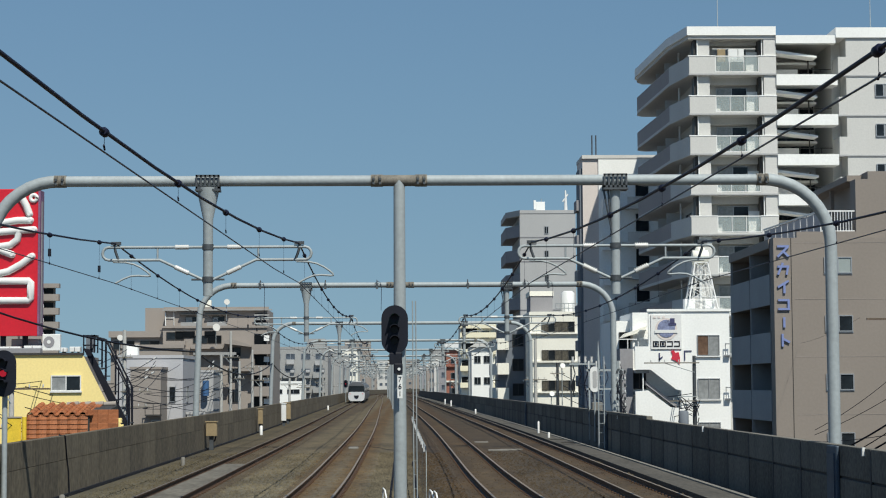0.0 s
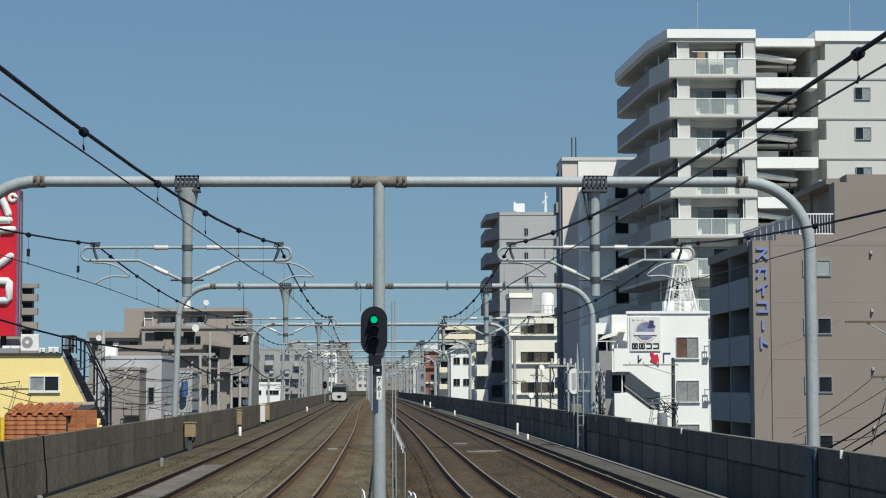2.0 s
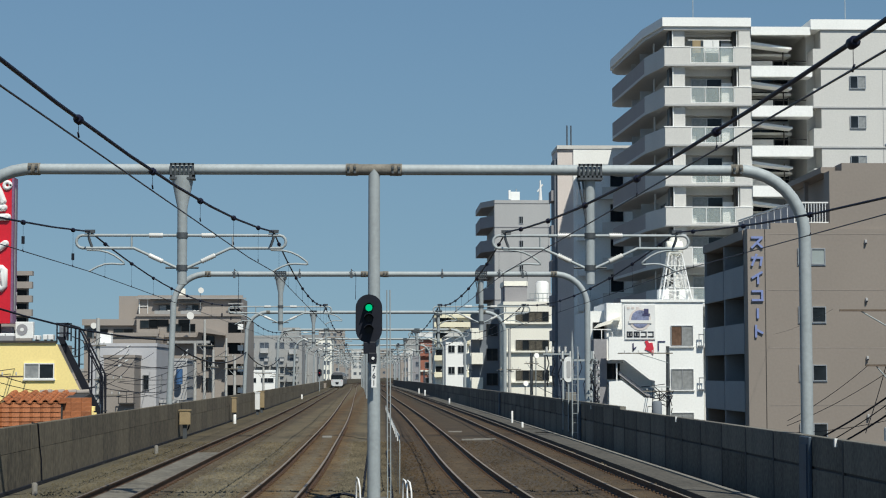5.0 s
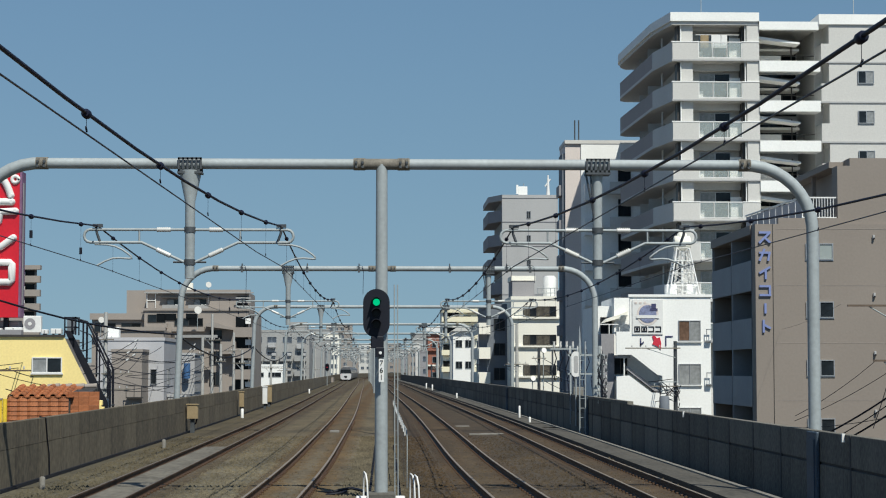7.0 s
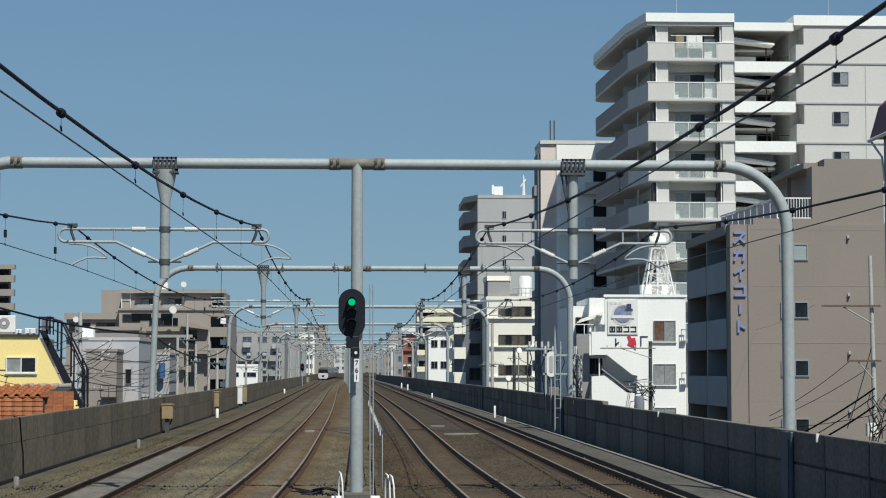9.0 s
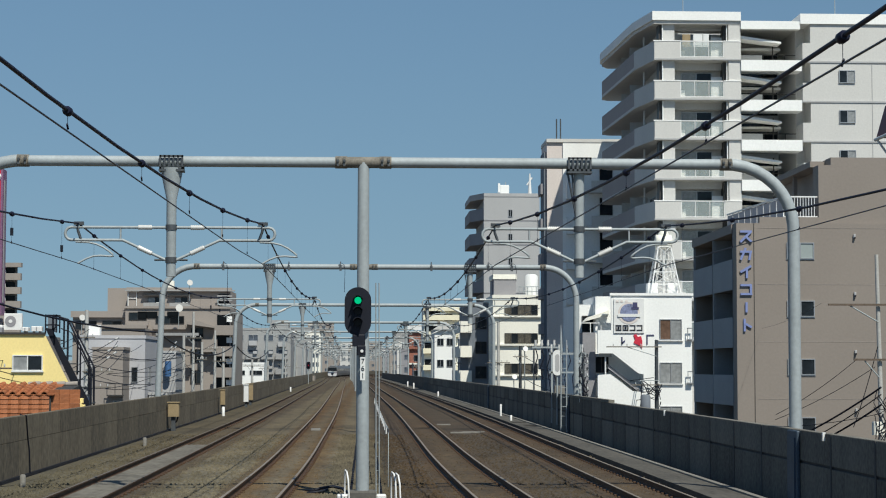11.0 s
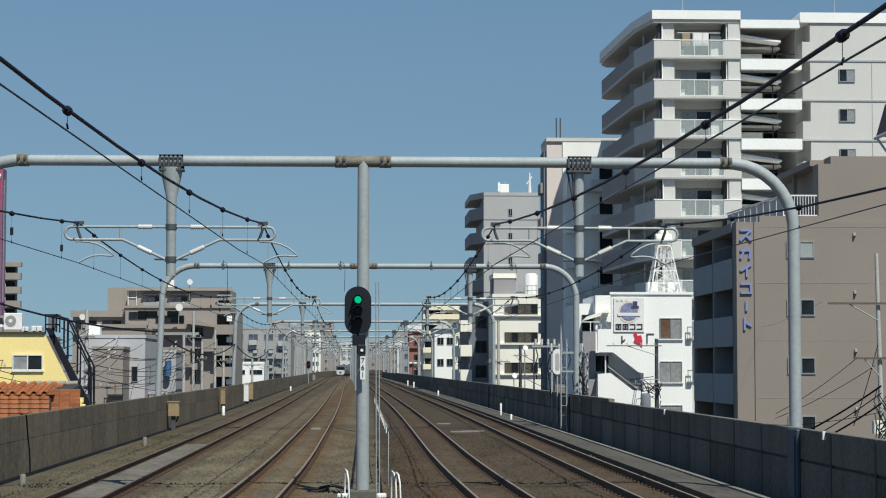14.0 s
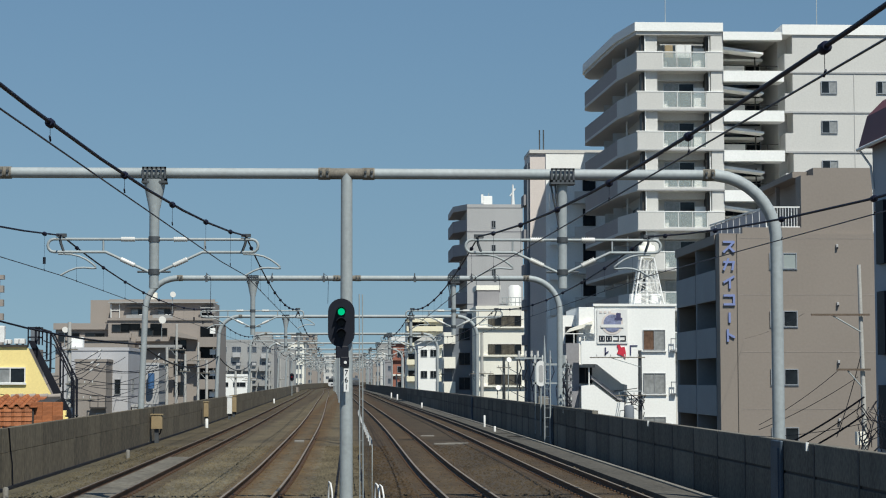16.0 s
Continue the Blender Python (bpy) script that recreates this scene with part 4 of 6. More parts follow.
for k in range(10):
    z = 19.1 - 3.0 * k
    part("bay", Shape().box(16.95, 18.1, 167.1, 167.85, z - 1.4, z), APT_WHITE, slim, "projecting white bay")
    part("balcony", Shape().prism([(19.0, 166.6), (22.3, 166.2), (22.3, 167.85), (19.0, 167.85), (18.6, 167.4)], z - 0.9, z - 0.72).prism([(19.0, 166.6), (22.3, 166.2), (22.3, 166.32), (19.05, 166.72)], z - 0.72, z + 0.1), APT_WALL, slim)
    window(slim, 20.4, 167.82, z + 1.0, 1.1, 1.5, glass=[GLASS], frame=FRAME_DARK, leaves=1)
    part("side_balcony", Shape().box(14.85, 15.35, 168.5, 171, z - 0.9, z - 0.7).box(14.85, 14.95, 168.5, 171, z - 0.7, z + 0.0).box(14.95, 15.35, 168.5, 168.6, z - 0.7, z + 0.0), LILAC, slim)
slim.scale = (1.0184, 1.0184, 1.0184)
slim.location = (0.1, -5.1, -0.71)
mast = thing("roof_mast", "pair of thin aerial rods on a roof", "aerial", at=(16.8, 168.2, 22.66))
for x in (0, 0.35):
    part("rod", Shape().tube([(x, 0, 0), (x, 0, 2.0)], 0.06, 6), STEEL_DARK, mast)

# ---- grey apartment building with dark side balconies ----
b = block("apartment_building", 14.1, 20.8, 229, 245, 23.3, GREY_RENDER, "grey apartment building with dark side balconies", cols=(17.3,), win=(0.5, 0.9), first=21.2)
for k in range(10):
    z = 21.3 - 2.9 * k
    part("balcony", Shape().prism([(12.6, 233), (14.1, 229.2), (14.1, 244), (12.6, 244)], z - 0.9, z - 0.7).prism([(12.6, 233), (14.1, 229.2), (14.1, 229.35), (12.75, 233), (12.75, 244), (12.6, 244)], z - 0.7, z + 0.5), LILAC, b)
    part("joint", Shape().box(14.12, 20.78, 228.95, 229.0, z - 1.0, z - 0.9), LILAC, b)
part("roof_edge", Shape().prism([(12.6, 232.5), (14.1, 228.8), (14.1, 244), (12.6, 244)], 22.9, 23.6), GREY_RENDER, b)
tankbox = thing("roof_equipment", "white antenna box on a grey roof", "equipment", at=(16.9, 231, 23.6))
part("box", Shape().box(-0.7, 0.4, 0, 1, 0, 1.2, 0.05).box(-0.95, -0.7, 0, 0.5, 0.3, 1.4), APT_WHITE, tankbox)
part("pole", Shape().tube([(0, 0.5, 0), (0, 0.5, 1.6)], 0.05, 6), STEEL, tankbox)
tankbox = thing("roof_equipment", "white mast aerial on a grey roof", "equipment", at=(19.8, 231, 23.6))
part("aerial", Shape().tube([(0, 0, 0), (0, 0, 2.6)], 0.12, 8, [0.25, 0.08]).tube([(-0.35, 0, 1.2), (0.3, 0, 2.1)], 0.1, 6), WHITE_PAINT, tankbox)

# ---- warm white building with ribbon windows ----
b = block("office_building", 13.0, 17.9, 196, 210, 9.9, WARM_WHITE, "warm white low building with ribbon windows", parapet_h=0.5)
for z in (8.6, 5.7, 2.6, -0.4):
    window(b, 15.9, 195.97, z, 3.4, 1.05, glass=[CURTAIN_GLASS, GLASS, CURTAIN_GLASS, CURTAIN_GLASS, GLASS], frame=FRAME_DARK, leaves=5)
    part("ledge", Shape().box(12.9, 18.0, 195.7, 196, z - 0.75, z - 0.6), WARM_WHITE, b)
part("penthouse", Shape().box(13.3, 15.6, 199, 205, 9.9, 11.9), LILAC, b)
part("penthouse_roof", Shape().box(13.2, 15.7, 198.9, 205.1, 11.9, 12.4), WARM_WHITE, b)
rail = thing("roof_fence", "pale steel railing on a roof", "railing")
for z in (10.5, 11.0):
    part("rail", Shape().tube([(15.7, 196.1, z), (17.9, 196.1, z)], 0.04, 6), STEEL, rail)
for k in range(6):
    part("bar", Shape().tube([(15.7 + 0.44 * k, 196.1, 9.9), (15.7 + 0.44 * k, 196.1, 11.0)], 0.03, 6), STEEL, rail)
tank = thing("water_tank", "white roof water tank", "water tank", at=(17.2, 199, 10.0))
part("tank", Shape().tube([(0, 0, 0), (0, 0, 2.2), (0, 0, 2.4)], 0.7, 14, [0.7, 0.7, 0.45]), WHITE_PAINT, tank)
# slate wall colour carries the shade that lies on this front
b = block("apartment_building", 10.9, 13.3, 203, 222, 9.3, SLATE, "apartment building in a shade-dark grey with pale balcony corners")
for k in range(6):
    z = 7.6 - 2.6 * k
    part("balcony", Shape().box(10.0 + 0.0 * k, 11.2, 202.4, 203, z - 1.2, z).box(9.9, 10.0, 203, 220, z - 1.2, z), WARM_WHITE, b, "pale balcony front")
    window(b, 12.2, 202.97, z - 0.2, 1.2, 1.3, glass=[GLASS], frame=FRAME_DARK)

# ---- white shop building with an outside stair ----
shop = thing("shop_building", "bright white rendered shop building with outside stair", "building")
part("wall", Shape().box(18.15, 21.35, 125, 134, STREET, 7.4), APT_WHITE, shop)
part("back_wall", Shape().box(15.2, 18.15, 126.6, 134, STREET, 7.4), APT_WHITE, shop)
part("upper_front", Shape().slab([(16.05, 7.4), (18.15, 7.4), (18.15, 2.25), (17.8, 2.33), (16.15, 3.62), (15.15, 3.62), (15.15, 5.13), (16.05, 5.13)], 125.003, 125.25), APT_WHITE, shop)
part("lower_front", Shape().slab([(15.15, 2.2), (15.98, 2.27), (17.45, 1.16), (18.15, 1.1), (18.15, STREET), (15.15, STREET)], 125.003, 125.25), APT_WHITE, shop)
# lilac grey flight: the shade inside the stair is put into its colour
part("stair_flight", Shape().slab([(15.9, 2.9), (18.1, 1.2), (18.1, 0.95), (15.9, 2.65)], 125.6, 126.5), LILAC, shop)
part("landing", Shape().box(15.2, 16.1, 125.3, 126.6, 3.4, 3.6).box(15.2, 16.1, 125.3, 126.6, 2.0, 2.2), GREY_RENDER, shop)
part("post", Shape().tube([(15.7, 125.4, 2.2), (15.7, 125.4, 3.5)], 0.05, 8), WHITE_PAINT, shop)
window(shop, 15.6, 126.55, 2.9, 0.9, 1.1, glass=[GLASS], frame=FRAME_DARK)
part("wing", Shape().box(14.1, 16.0, 128, 136, STREET, 6.9), APT_WHITE, shop)
# lilac grey here paints the shade on the wing's front
part("wing_front_shade", Shape().box(14.3, 15.15, 126.2, 128, STREET, 5.0), LILAC, shop)
window(shop, 15.2, 127.97, 5.6, 1.5, 1.1, glass=[GLASS], frame=FRAME_DARK, leaves=3)
part("awning", Shape().slab([(14.45, 5.73), (16.05, 6.18), (16.05, 6.5), (14.75, 6.02)], 126.2, 127.9), WARM_WHITE, shop, "cream canvas awning over the entrance")
part("wing_rail", Shape().box(14.2, 16.0, 126.2, 126.25, 5.6, 5.66).box(14.8, 14.85, 126.2, 126.25, 5.0, 5.6).box(15.5, 15.55, 126.2, 126.25, 5.0, 6.1), WHITE_PAINT, shop)
for z in (5.18, 2.35, -0.5):
    window(shop, 19.95, 124.97, z, 1.46, 1.35, glass=[BOX_BROWN if z > 4 else GLASS_PALE, GLASS_PALE], frame=ALU)
    part("sill", Shape().box(19.15, 20.75, 124.86, 125.0, z - 0.76, z - 0.69), WHITE_PAINT, shop)
    part("side_window_guard", Shape().box(21.0, 21.36, 124.7, 125, z - 0.7, z - 0.62).box(21.0, 21.05, 124.7, 124.75, z - 0.62, z + 0.1).box(21.3, 21.35, 124.7, 124.75, z - 0.62, z + 0.1).box(21.0, 21.36, 124.7, 124.75, z + 0.05, z + 0.12), ALU, shop)
part("roof", Shape().box(15.95, 21.45, 124.9, 125.3, 7.4, 7.56).box(21.25, 21.45, 125.3, 134, 7.4, 7.56), APT_WHITE, shop)
board = thing("shop_sign", "white sign board with a blue round emblem and dark bars", "sign")
part("board", Shape().box(16.2, 18.2, 124.92, 124.98, 4.95, 7.2), WHITE_PAINT, board)
disc = lambda r, cx, cz: [(cx + r * math.cos(radians(a)), cz + r * math.sin(radians(a))) for a in range(0, 360, 15)]
part("ring", Shape().slab(disc(0.72, 17.2, 6.25), 124.90, 124.915), PINK_TILE, board)
part("emblem", Shape().slab(disc(0.58, 17.2, 6.28), 124.875, 124.895), GLOBE_BLUE, board, "blue grey round emblem")
part("emblem_band", Shape().box(16.45, 17.95, 124.85, 124.87, 6.0, 6.2), WHITE_PAINT, board)
part("emblem_hat", Shape().box(17.45, 17.75, 124.85, 124.87, 6.62, 6.95).box(17.35, 17.85, 124.85, 124.87, 6.5, 6.64), NAVY, board)
for k in range(4):
    x = 16.32 + 0.46 * k
    s = Shape().box(x, x + 0.38, 124.89, 124.915, 5.40, 5.47).box(x, x + 0.38, 124.89, 124.915, 5.1, 5.17)
    s.box(x + 0.31, x + 0.38, 124.89, 124.915, 5.17, 5.40)
    if k < 2:
        s.box(x, x + 0.07, 124.89, 124.915, 5.17, 5.40).box(x + 0.12, x + 0.26, 124.89, 124.915, 5.2, 5.37)
    part("dark_bar", s, BLACK, board)
for k in range(3):
    part("dark_bar", Shape().box(16.35 + 0.3 * k, 16.52 + 0.3 * k, 124.89, 124.915, 6.95, 7.08), PINK_TILE, board)
emblem = thing("wall_emblem", "red painted emblem with dark strokes on white wall", "sign")
part("red_shape", Shape().slab([(17.5, 4.82), (17.68, 4.88), (17.78, 4.7), (18.0, 4.75), (18.08, 4.4), (18.06, 3.95), (17.85, 4.15), (17.5, 4.3), (17.6, 4.55)], 124.94, 124.985), RED_PAINT, emblem)
part("dark_stroke", Shape().box(16.7, 16.78, 124.95, 124.985, 4.2, 4.7).slab([(16.7, 4.2), (16.95, 4.4), (16.95, 4.5), (16.7, 4.32)], 124.95, 124.985), NAVY, emblem)
part("dark_stroke", Shape().box(18.35, 18.85, 124.95, 124.985, 4.78, 4.85).box(18.35, 18.43, 124.95, 124.985, 4.2, 4.78), NAVY, emblem)
tower = thing("water_tower", "white lattice water tower with a round tank on a roof", "water tower", at=(20.05, 128.5, 7.4))
for sx_, sy_ in ((-1, -1), (1, -1), (1, 1), (-1, 1)):
    part("leg", Shape().tube([(sx_ * 1.05, sy_ * 1.05, 0), (sx_ * 0.42, sy_ * 0.42, 3.4)], 0.05, 6), WHITE_PAINT, tower)
    part("pipe", Shape().tube([(sx_ * 0.55, sy_ * 0.3, 0.9), (sx_ * 0.3, sy_ * 0.3, 2.2), (sx_ * 0.22, sy_ * 0.25, 3.5)], 0.045, 6), APT_WALL, tower)
for k in range(4):
    w0, w1 = 1.05 - 0.16 * k, 1.05 - 0.16 * (k + 1)
    z0, z1 = 0.85 * k, 0.85 * (k + 1)
    for ax, ay, bx, by in ((-1, -1, 1, -1), (1, -1, 1, 1), (1, 1, -1, 1), (-1, 1, -1, -1)):
        part("brace", Shape().tube([(ax * w0, ay * w0, z0), (bx * w1, by * w1, z1)], 0.02, 5).tube([(bx * w0, by * w0, z0), (ax * w1, ay * w1, z1)], 0.02, 5).tube([(ax * w1, ay * w1, z1), (bx * w1, by * w1, z1)], 0.03, 5), WHITE_PAINT, tower)
part("tank", Shape().tube([(-0.55, 0, 3.75), (-0.5, 0, 3.75), (0.5, 0, 3.75), (0.55, 0, 3.75)], 0.5, 16, [0.38, 0.5, 0.5, 0.38]).tube([(0, 0, 3.4), (0, 0, 4.35), (0, 0, 4.5)], 0.3, 12, [0.35, 0.35, 0.2]), WARM_WHITE, tower, "cream round tank")
part("pipe", Shape().tube([(0, 0, 0), (0, 0, 3.4)], 0.09, 8), WHITE_PAINT, tower)
for x in (-0.75, 0.6):
    part("tank_box", Shape().box(x - 0.4, x + 0.3, -0.5, 0.4, 0.0, 0.95, 0.05), APT_WHITE, tower)

# ---- slate building with a maroon roof ----
sl = thing("house", "blue grey sided building with a maroon mansard roof", "house")
part("wall", Shape().box(19.4, 27, 64, 70, STREET, 11.2), SIDING, sl)
part("roof", Shape().slab([(18.95, 11.2), (19.3, 12.4), (19.9, 13.0), (27, 13.0), (27, 11.2)], 63.6, 70.3), MAROON, sl)
part("gutter", Shape().tube([(18.95, 63.6, 11.15), (18.95, 70.4, 11.15)], 0.07, 8).tube([(18.95, 70.2, 11.15), (19.3, 69.9, 10.5), (19.36, 69.8, 9.6)], 0.045, 8), WHITE_PAINT, sl)
for z in (8.3, 5.0, 1.6):
    window(sl, 19.38, 66, z, 1.4, 1.3, "left")
    part("shutter_box", Shape().box(19.25, 19.4, 68.2, 69.2, z - 1.5, z + 0.8), BLACK, sl)

# ---- yellow building, its lean-to roof and the red sign ----
yel = thing("shop_building", "yellow rendered building with slanted gable and black stair", "building")
part("cornice", Shape().box(-19.0, -16.9, 90.0, 90.6, 4.27, 4.5, 0.02), LILAC, yel)
part("wall", Shape().slab([(-26, 4.17), (-14.95, 4.17), (-13.3, 0.9), (-13.3, STREET), (-26, STREET)], 90, 90.3), YELLOW, yel)
part("back_wall", Shape().box(-26, -15.6, 90.3, 99, STREET, 4.17), BROWN_TILE, yel)
part("roof_edge", Shape().box(-26, -14.9, 89.9, 90.3, 4.17, 4.27), FRAME_DARK, yel)
window(yel, -15.68, 89.97, 2.85, 1.4, 0.74, glass=[GLASS_PALE, GLASS], frame=WHITE_PAINT)
part("sill", Shape().box(-16.42, -14.94, 89.9, 90, 2.42, 2.5), WHITE_PAINT, yel)
part("corner_pier", Shape().slab([(-13.7, 1.6), (-13.45, 1.6), (-13.1, 0.9), (-13.1, -1), (-13.7, -1)], 89.8, 90), YELLOW, yel)
for k in range(9):
    part("stair_tread", Shape().box(-14.75 + 0.19 * k, -14.35 + 0.19 * k, 91, 92.2, 3.9 - 0.37 * k, 3.95 - 0.37 * k), STEEL_DARK, yel)
part("stair_string", Shape().slab([(-15.05, 4.5), (-14.74, 4.45), (-12.98, 1.1), (-12.98, 0.7), (-13.22, 0.7)], 90.9, 91.0), BLACK, yel, "black steel stair string")
part("stair_rail", Shape().tube([(-14.7, 91, 5.1), (-14.0, 91, 4.9), (-12.9, 91, 2.6), (-12.9, 91, 0.6)], 0.05, 6).tube([(-14.7, 91, 4.2), (-14.7, 91, 5.1)], 0.05, 6).tube([(-14.0, 91, 3.0), (-14.0, 91, 4.9)], 0.05, 6).tube([(-13.4, 91, 1.5), (-13.4, 91, 3.7)], 0.04, 6), BLACK, yel)
for x0, z0, z1 in ((-14.35, 3.6, 5.0), (-13.7, 2.3, 4.4), (-13.15, 1.3, 3.2), (-12.9, -1.0, 2.7)):
    part("stair_post", Shape().tube([(x0, 92.1, z0), (x0, 92.1, z1)], 0.045, 6), BLACK, yel)
part("stair_rail", Shape().tube([(-14.6, 92.1, 5.05), (-14.0, 92.1, 4.8), (-12.95, 92.1, 2.75), (-12.9, 92.1, 0.6)], 0.045, 6).tube([(-14.5, 92.1, 4.5), (-14.0, 92.1, 4.3), (-12.9, 92.1, 2.1)], 0.03, 6), BLACK, yel)
for k in range(7):
    part("corner_block", Shape().box(-13.32, -13.08 + (0.08 if k % 2 else 0), 89.84, 90.1, 1.0 - 0.3 * k, 1.22 - 0.3 * k, 0.02), YELLOW, yel)
cage = Shape()
for cx, cy in ((-15.0, 90.5), (-14.5, 90.5), (-15.0, 91.5), (-14.5, 91.5)):
    cage.box(cx, cx + 0.06, cy, cy + 0.06, 4.27, 5.12)
for cz in (4.6, 5.05):
    cage.box(-15.0, -14.44, 90.5, 90.54, cz, cz + 0.06).box(-15.0, -14.44, 91.5, 91.54, cz, cz + 0.06).box(-15.0, -14.96, 90.54, 91.5, cz, cz + 0.06).box(-14.48, -14.44, 90.54, 91.5, cz, cz + 0.06)
part("stair_cage", cage, BLACK, yel, "black steel cage at the stair head")
part("cage_screen", Shape().box(-14.94, -14.5, 91.0, 91.03, 4.3, 5.05), SLATE, yel, "dark screen in the stair cage")
for x0, x1, z1 in ((-17.75, -16.95, 4.62), (-18.9, -17.9, 4.58), (-16.05, -15.75, 4.52), (-15.62, -15.12, 4.56)):
    duct = thing("roof_duct", "low white metal duct on a flat roof", "duct", "roof ducts", at=(x0, 90.4, 4.27))
    part("box", Shape().box(0, x1 - x0, 0, 0.5, 0.06, z1 - 4.27, 0.03), WHITE_PAINT, duct)
    part("seam", Shape().box((x1 - x0) / 2 - 0.02, (x1 - x0) / 2 + 0.02, -0.02, 0.0, 0.08, z1 - 4.3), LILAC, duct)
    for k in (0.08, x1 - x0 - 0.14):
        part("foot", Shape().box(k, k + 0.06, 0.05, 0.4, 0.0, 0.06), STEEL_DARK, duct)
ac = thing("air_conditioner", "white outdoor air conditioner unit on a roof", "air conditioner", at=(-16.55, 91, 4.35))
part("case", Shape().box(-0.42, 0.42, -0.18, 0.18, 0.05, 0.82, 0.03), WHITE_PAINT, ac)
part("fan_grille", Shape().tube([(-0.1, -0.2, 0.45), (-0.1, -0.18, 0.45)], 0.26, 20), LILAC, ac, "grey round fan grille")
part("fan_hub", Shape().tube([(-0.1, -0.22, 0.45), (-0.1, -0.2, 0.45)], 0.09, 12), WHITE_PAINT, ac)
part("duct", Shape().box(-1.9, -0.6, 0.0, 0.6, 0.05, 0.6, 0.03), LILAC, ac)

sign = thing("pachinko_sign", "tall red sign box with white raised letters", "sign")
part("box", Shape().box(-18.8, -16.68, 88.0, 88.9, 5.02, 11.75, 0.03), RED_SIGN, sign)
part("side_strip", Shape().box(-16.68, -16.58, 88.02, 88.95, 5.02, 11.7), SIGN_SIDE, sign, "faded purple grey side panel")
part("side_lamp", Shape().box(-16.58, -16.55, 88.3, 88.6, 5.6, 11.2), LILAC, sign)
for x in (-18.4, -17.4):
    part("sign_leg", Shape().box(x, x + 0.2, 88.3, 88.6, -1.0, 5.02), BLACK, sign)
SIGN_STROKES = (
    [[(-17.46, 11.41), (-17.24, 11.02), (-17.07, 10.59)], [(-17.89, 11.24), (-18.11, 10.9), (-18.37, 10.64), (-18.7, 10.4)], [(-16.88 + 0.15 * math.cos(radians(a)), 11.33 + 0.15 * math.sin(radians(a))) for a in range(0, 361, 30)]],
    [[(-17.03, 10.3), (-17.6, 10.3), (-18.7, 10.12)], [(-16.86, 9.87), (-17.6, 9.83), (-18.7, 9.74)], [(-17.54, 9.83), (-17.6, 9.43), (-17.93, 9.17), (-18.5, 9.08)]],
    [[(-17.85, 8.73), (-18.37, 8.92), (-18.7, 9.05)], [(-16.94, 8.65), (-17.4, 8.3), (-18.0, 7.96), (-18.7, 7.8)]],
    [[(-18.7, 7.52), (-17.05, 7.52), (-16.98, 7.46), (-16.98, 6.7), (-17.05, 6.62), (-18.7, 6.62)]],
)
for ch in SIGN_STROKES:
    letter = Shape()
    for line_ in ch:
        r = 0.17 if len(line_) < 10 else 0.085
        letter.tube([(x, 87.98, z) for x, z in line_], r, 10)
        for x, z in (line_[0], line_[-1]):
            letter.tube([(x, 87.98 - r, z), (x, 87.98 - r * 0.5, z), (x, 87.99, z)], r, 10, [r * 0.5, r * 0.87, r])
    part("letter", letter, WHITE_PAINT, sign, "white rounded raised letter")
sign.scale = (1.027, 1.027, 1.027)
sign.location = (0, 0, EYE[2] * (1 - 1.027))

lean = thing("tiled_lean_to_roof", "terracotta tiled lean-to roof of the yellow building", "roof")
part("deck", Shape().side([(83.3, -1.2), (83.3, 1.42), (86.0, 1.84), (86.0, 1.6), (83.5, -1.2)], -16.2, -13.5), FRAME_DARK, lean)
part("deck", Shape().side([(83.5, -1.2), (83.5, 1.66), (86.0, 1.84), (86.0, 1.6), (83.6, -1.2)], -13.48, -12.7), FRAME_DARK, lean)
roll = Shape()
for k in range(6):
    a0, a1 = math.pi * k / 6, math.pi * (k + 1) / 6
    roll.add([(-r * math.cos(a), y, z + r * math.sin(a)) for r, y, z in ((0.15, 0, 0.0), (0.12, 0.62, 0.09), (0.12, 0.0, 0.0)) for a in (a0, a1)], [(0, 1, 3, 2), (0, 4, 5, 1)])
roll_mesh = roll.mesh("roll_tile", ROOF_TILE)
pan_mesh = Shape().box(-0.2, 0.2, 0, 0.6, -0.02, 0.02).mesh("pan_tile", ROOF_TILE)
# shallow top: six rows of round tiles up to the ridge
for col in range(6):
    for row in range(5):
        part("roll_tile", roll_mesh, None, lean, at=(-16.02 + 0.45 * col, 83.18 + 0.55 * row, 1.47 + 0.085 * row))
        p = part("pan_tile", pan_mesh, None, lean, at=(-15.8 + 0.45 * col, 83.2 + 0.55 * row, 1.465 + 0.085 * row))
        p.rotation_euler.x = 0.14
# steep front: courses of tiles, grooved between the columns of the round tiles
face_mesh = Shape().add([(-0.216, 0.0, 0.0), (0.216, 0.0, 0.0), (0.216, 0.05, 0.215), (-0.216, 0.05, 0.215), (-0.08, -0.05, 0.0), (0.08, -0.05, 0.0), (0.08, 0.0, 0.215), (-0.08, 0.0, 0.215), (-0.216, 0.05, 0.0), (0.216, 0.05, 0.0)], [(0, 4, 7, 3), (4, 5, 6, 7), (5, 1, 2, 6), (0, 8, 9, 1, 5, 4)]).mesh("face_tile", ROOF_TILE)
flat_mesh = Shape().box(-0.219, 0.219, -0.04, 0.05, 0.0, 0.19, 0.012).mesh("flat_tile", ROOF_TILE)
for row in range(12):
    for col in range(6):
        part("face_tile", face_mesh, None, lean, at=(-15.98 + 0.44 * col, 83.1 + 0.012 * row, 1.28 - 0.2 * (11 - row)))
    for col in range(3):
        part("flat_tile", flat_mesh, None, lean, at=(-13.38 + 0.44 * col, 83.36 + 0.01 * row, 1.5 - 0.195 * (11 - row)))
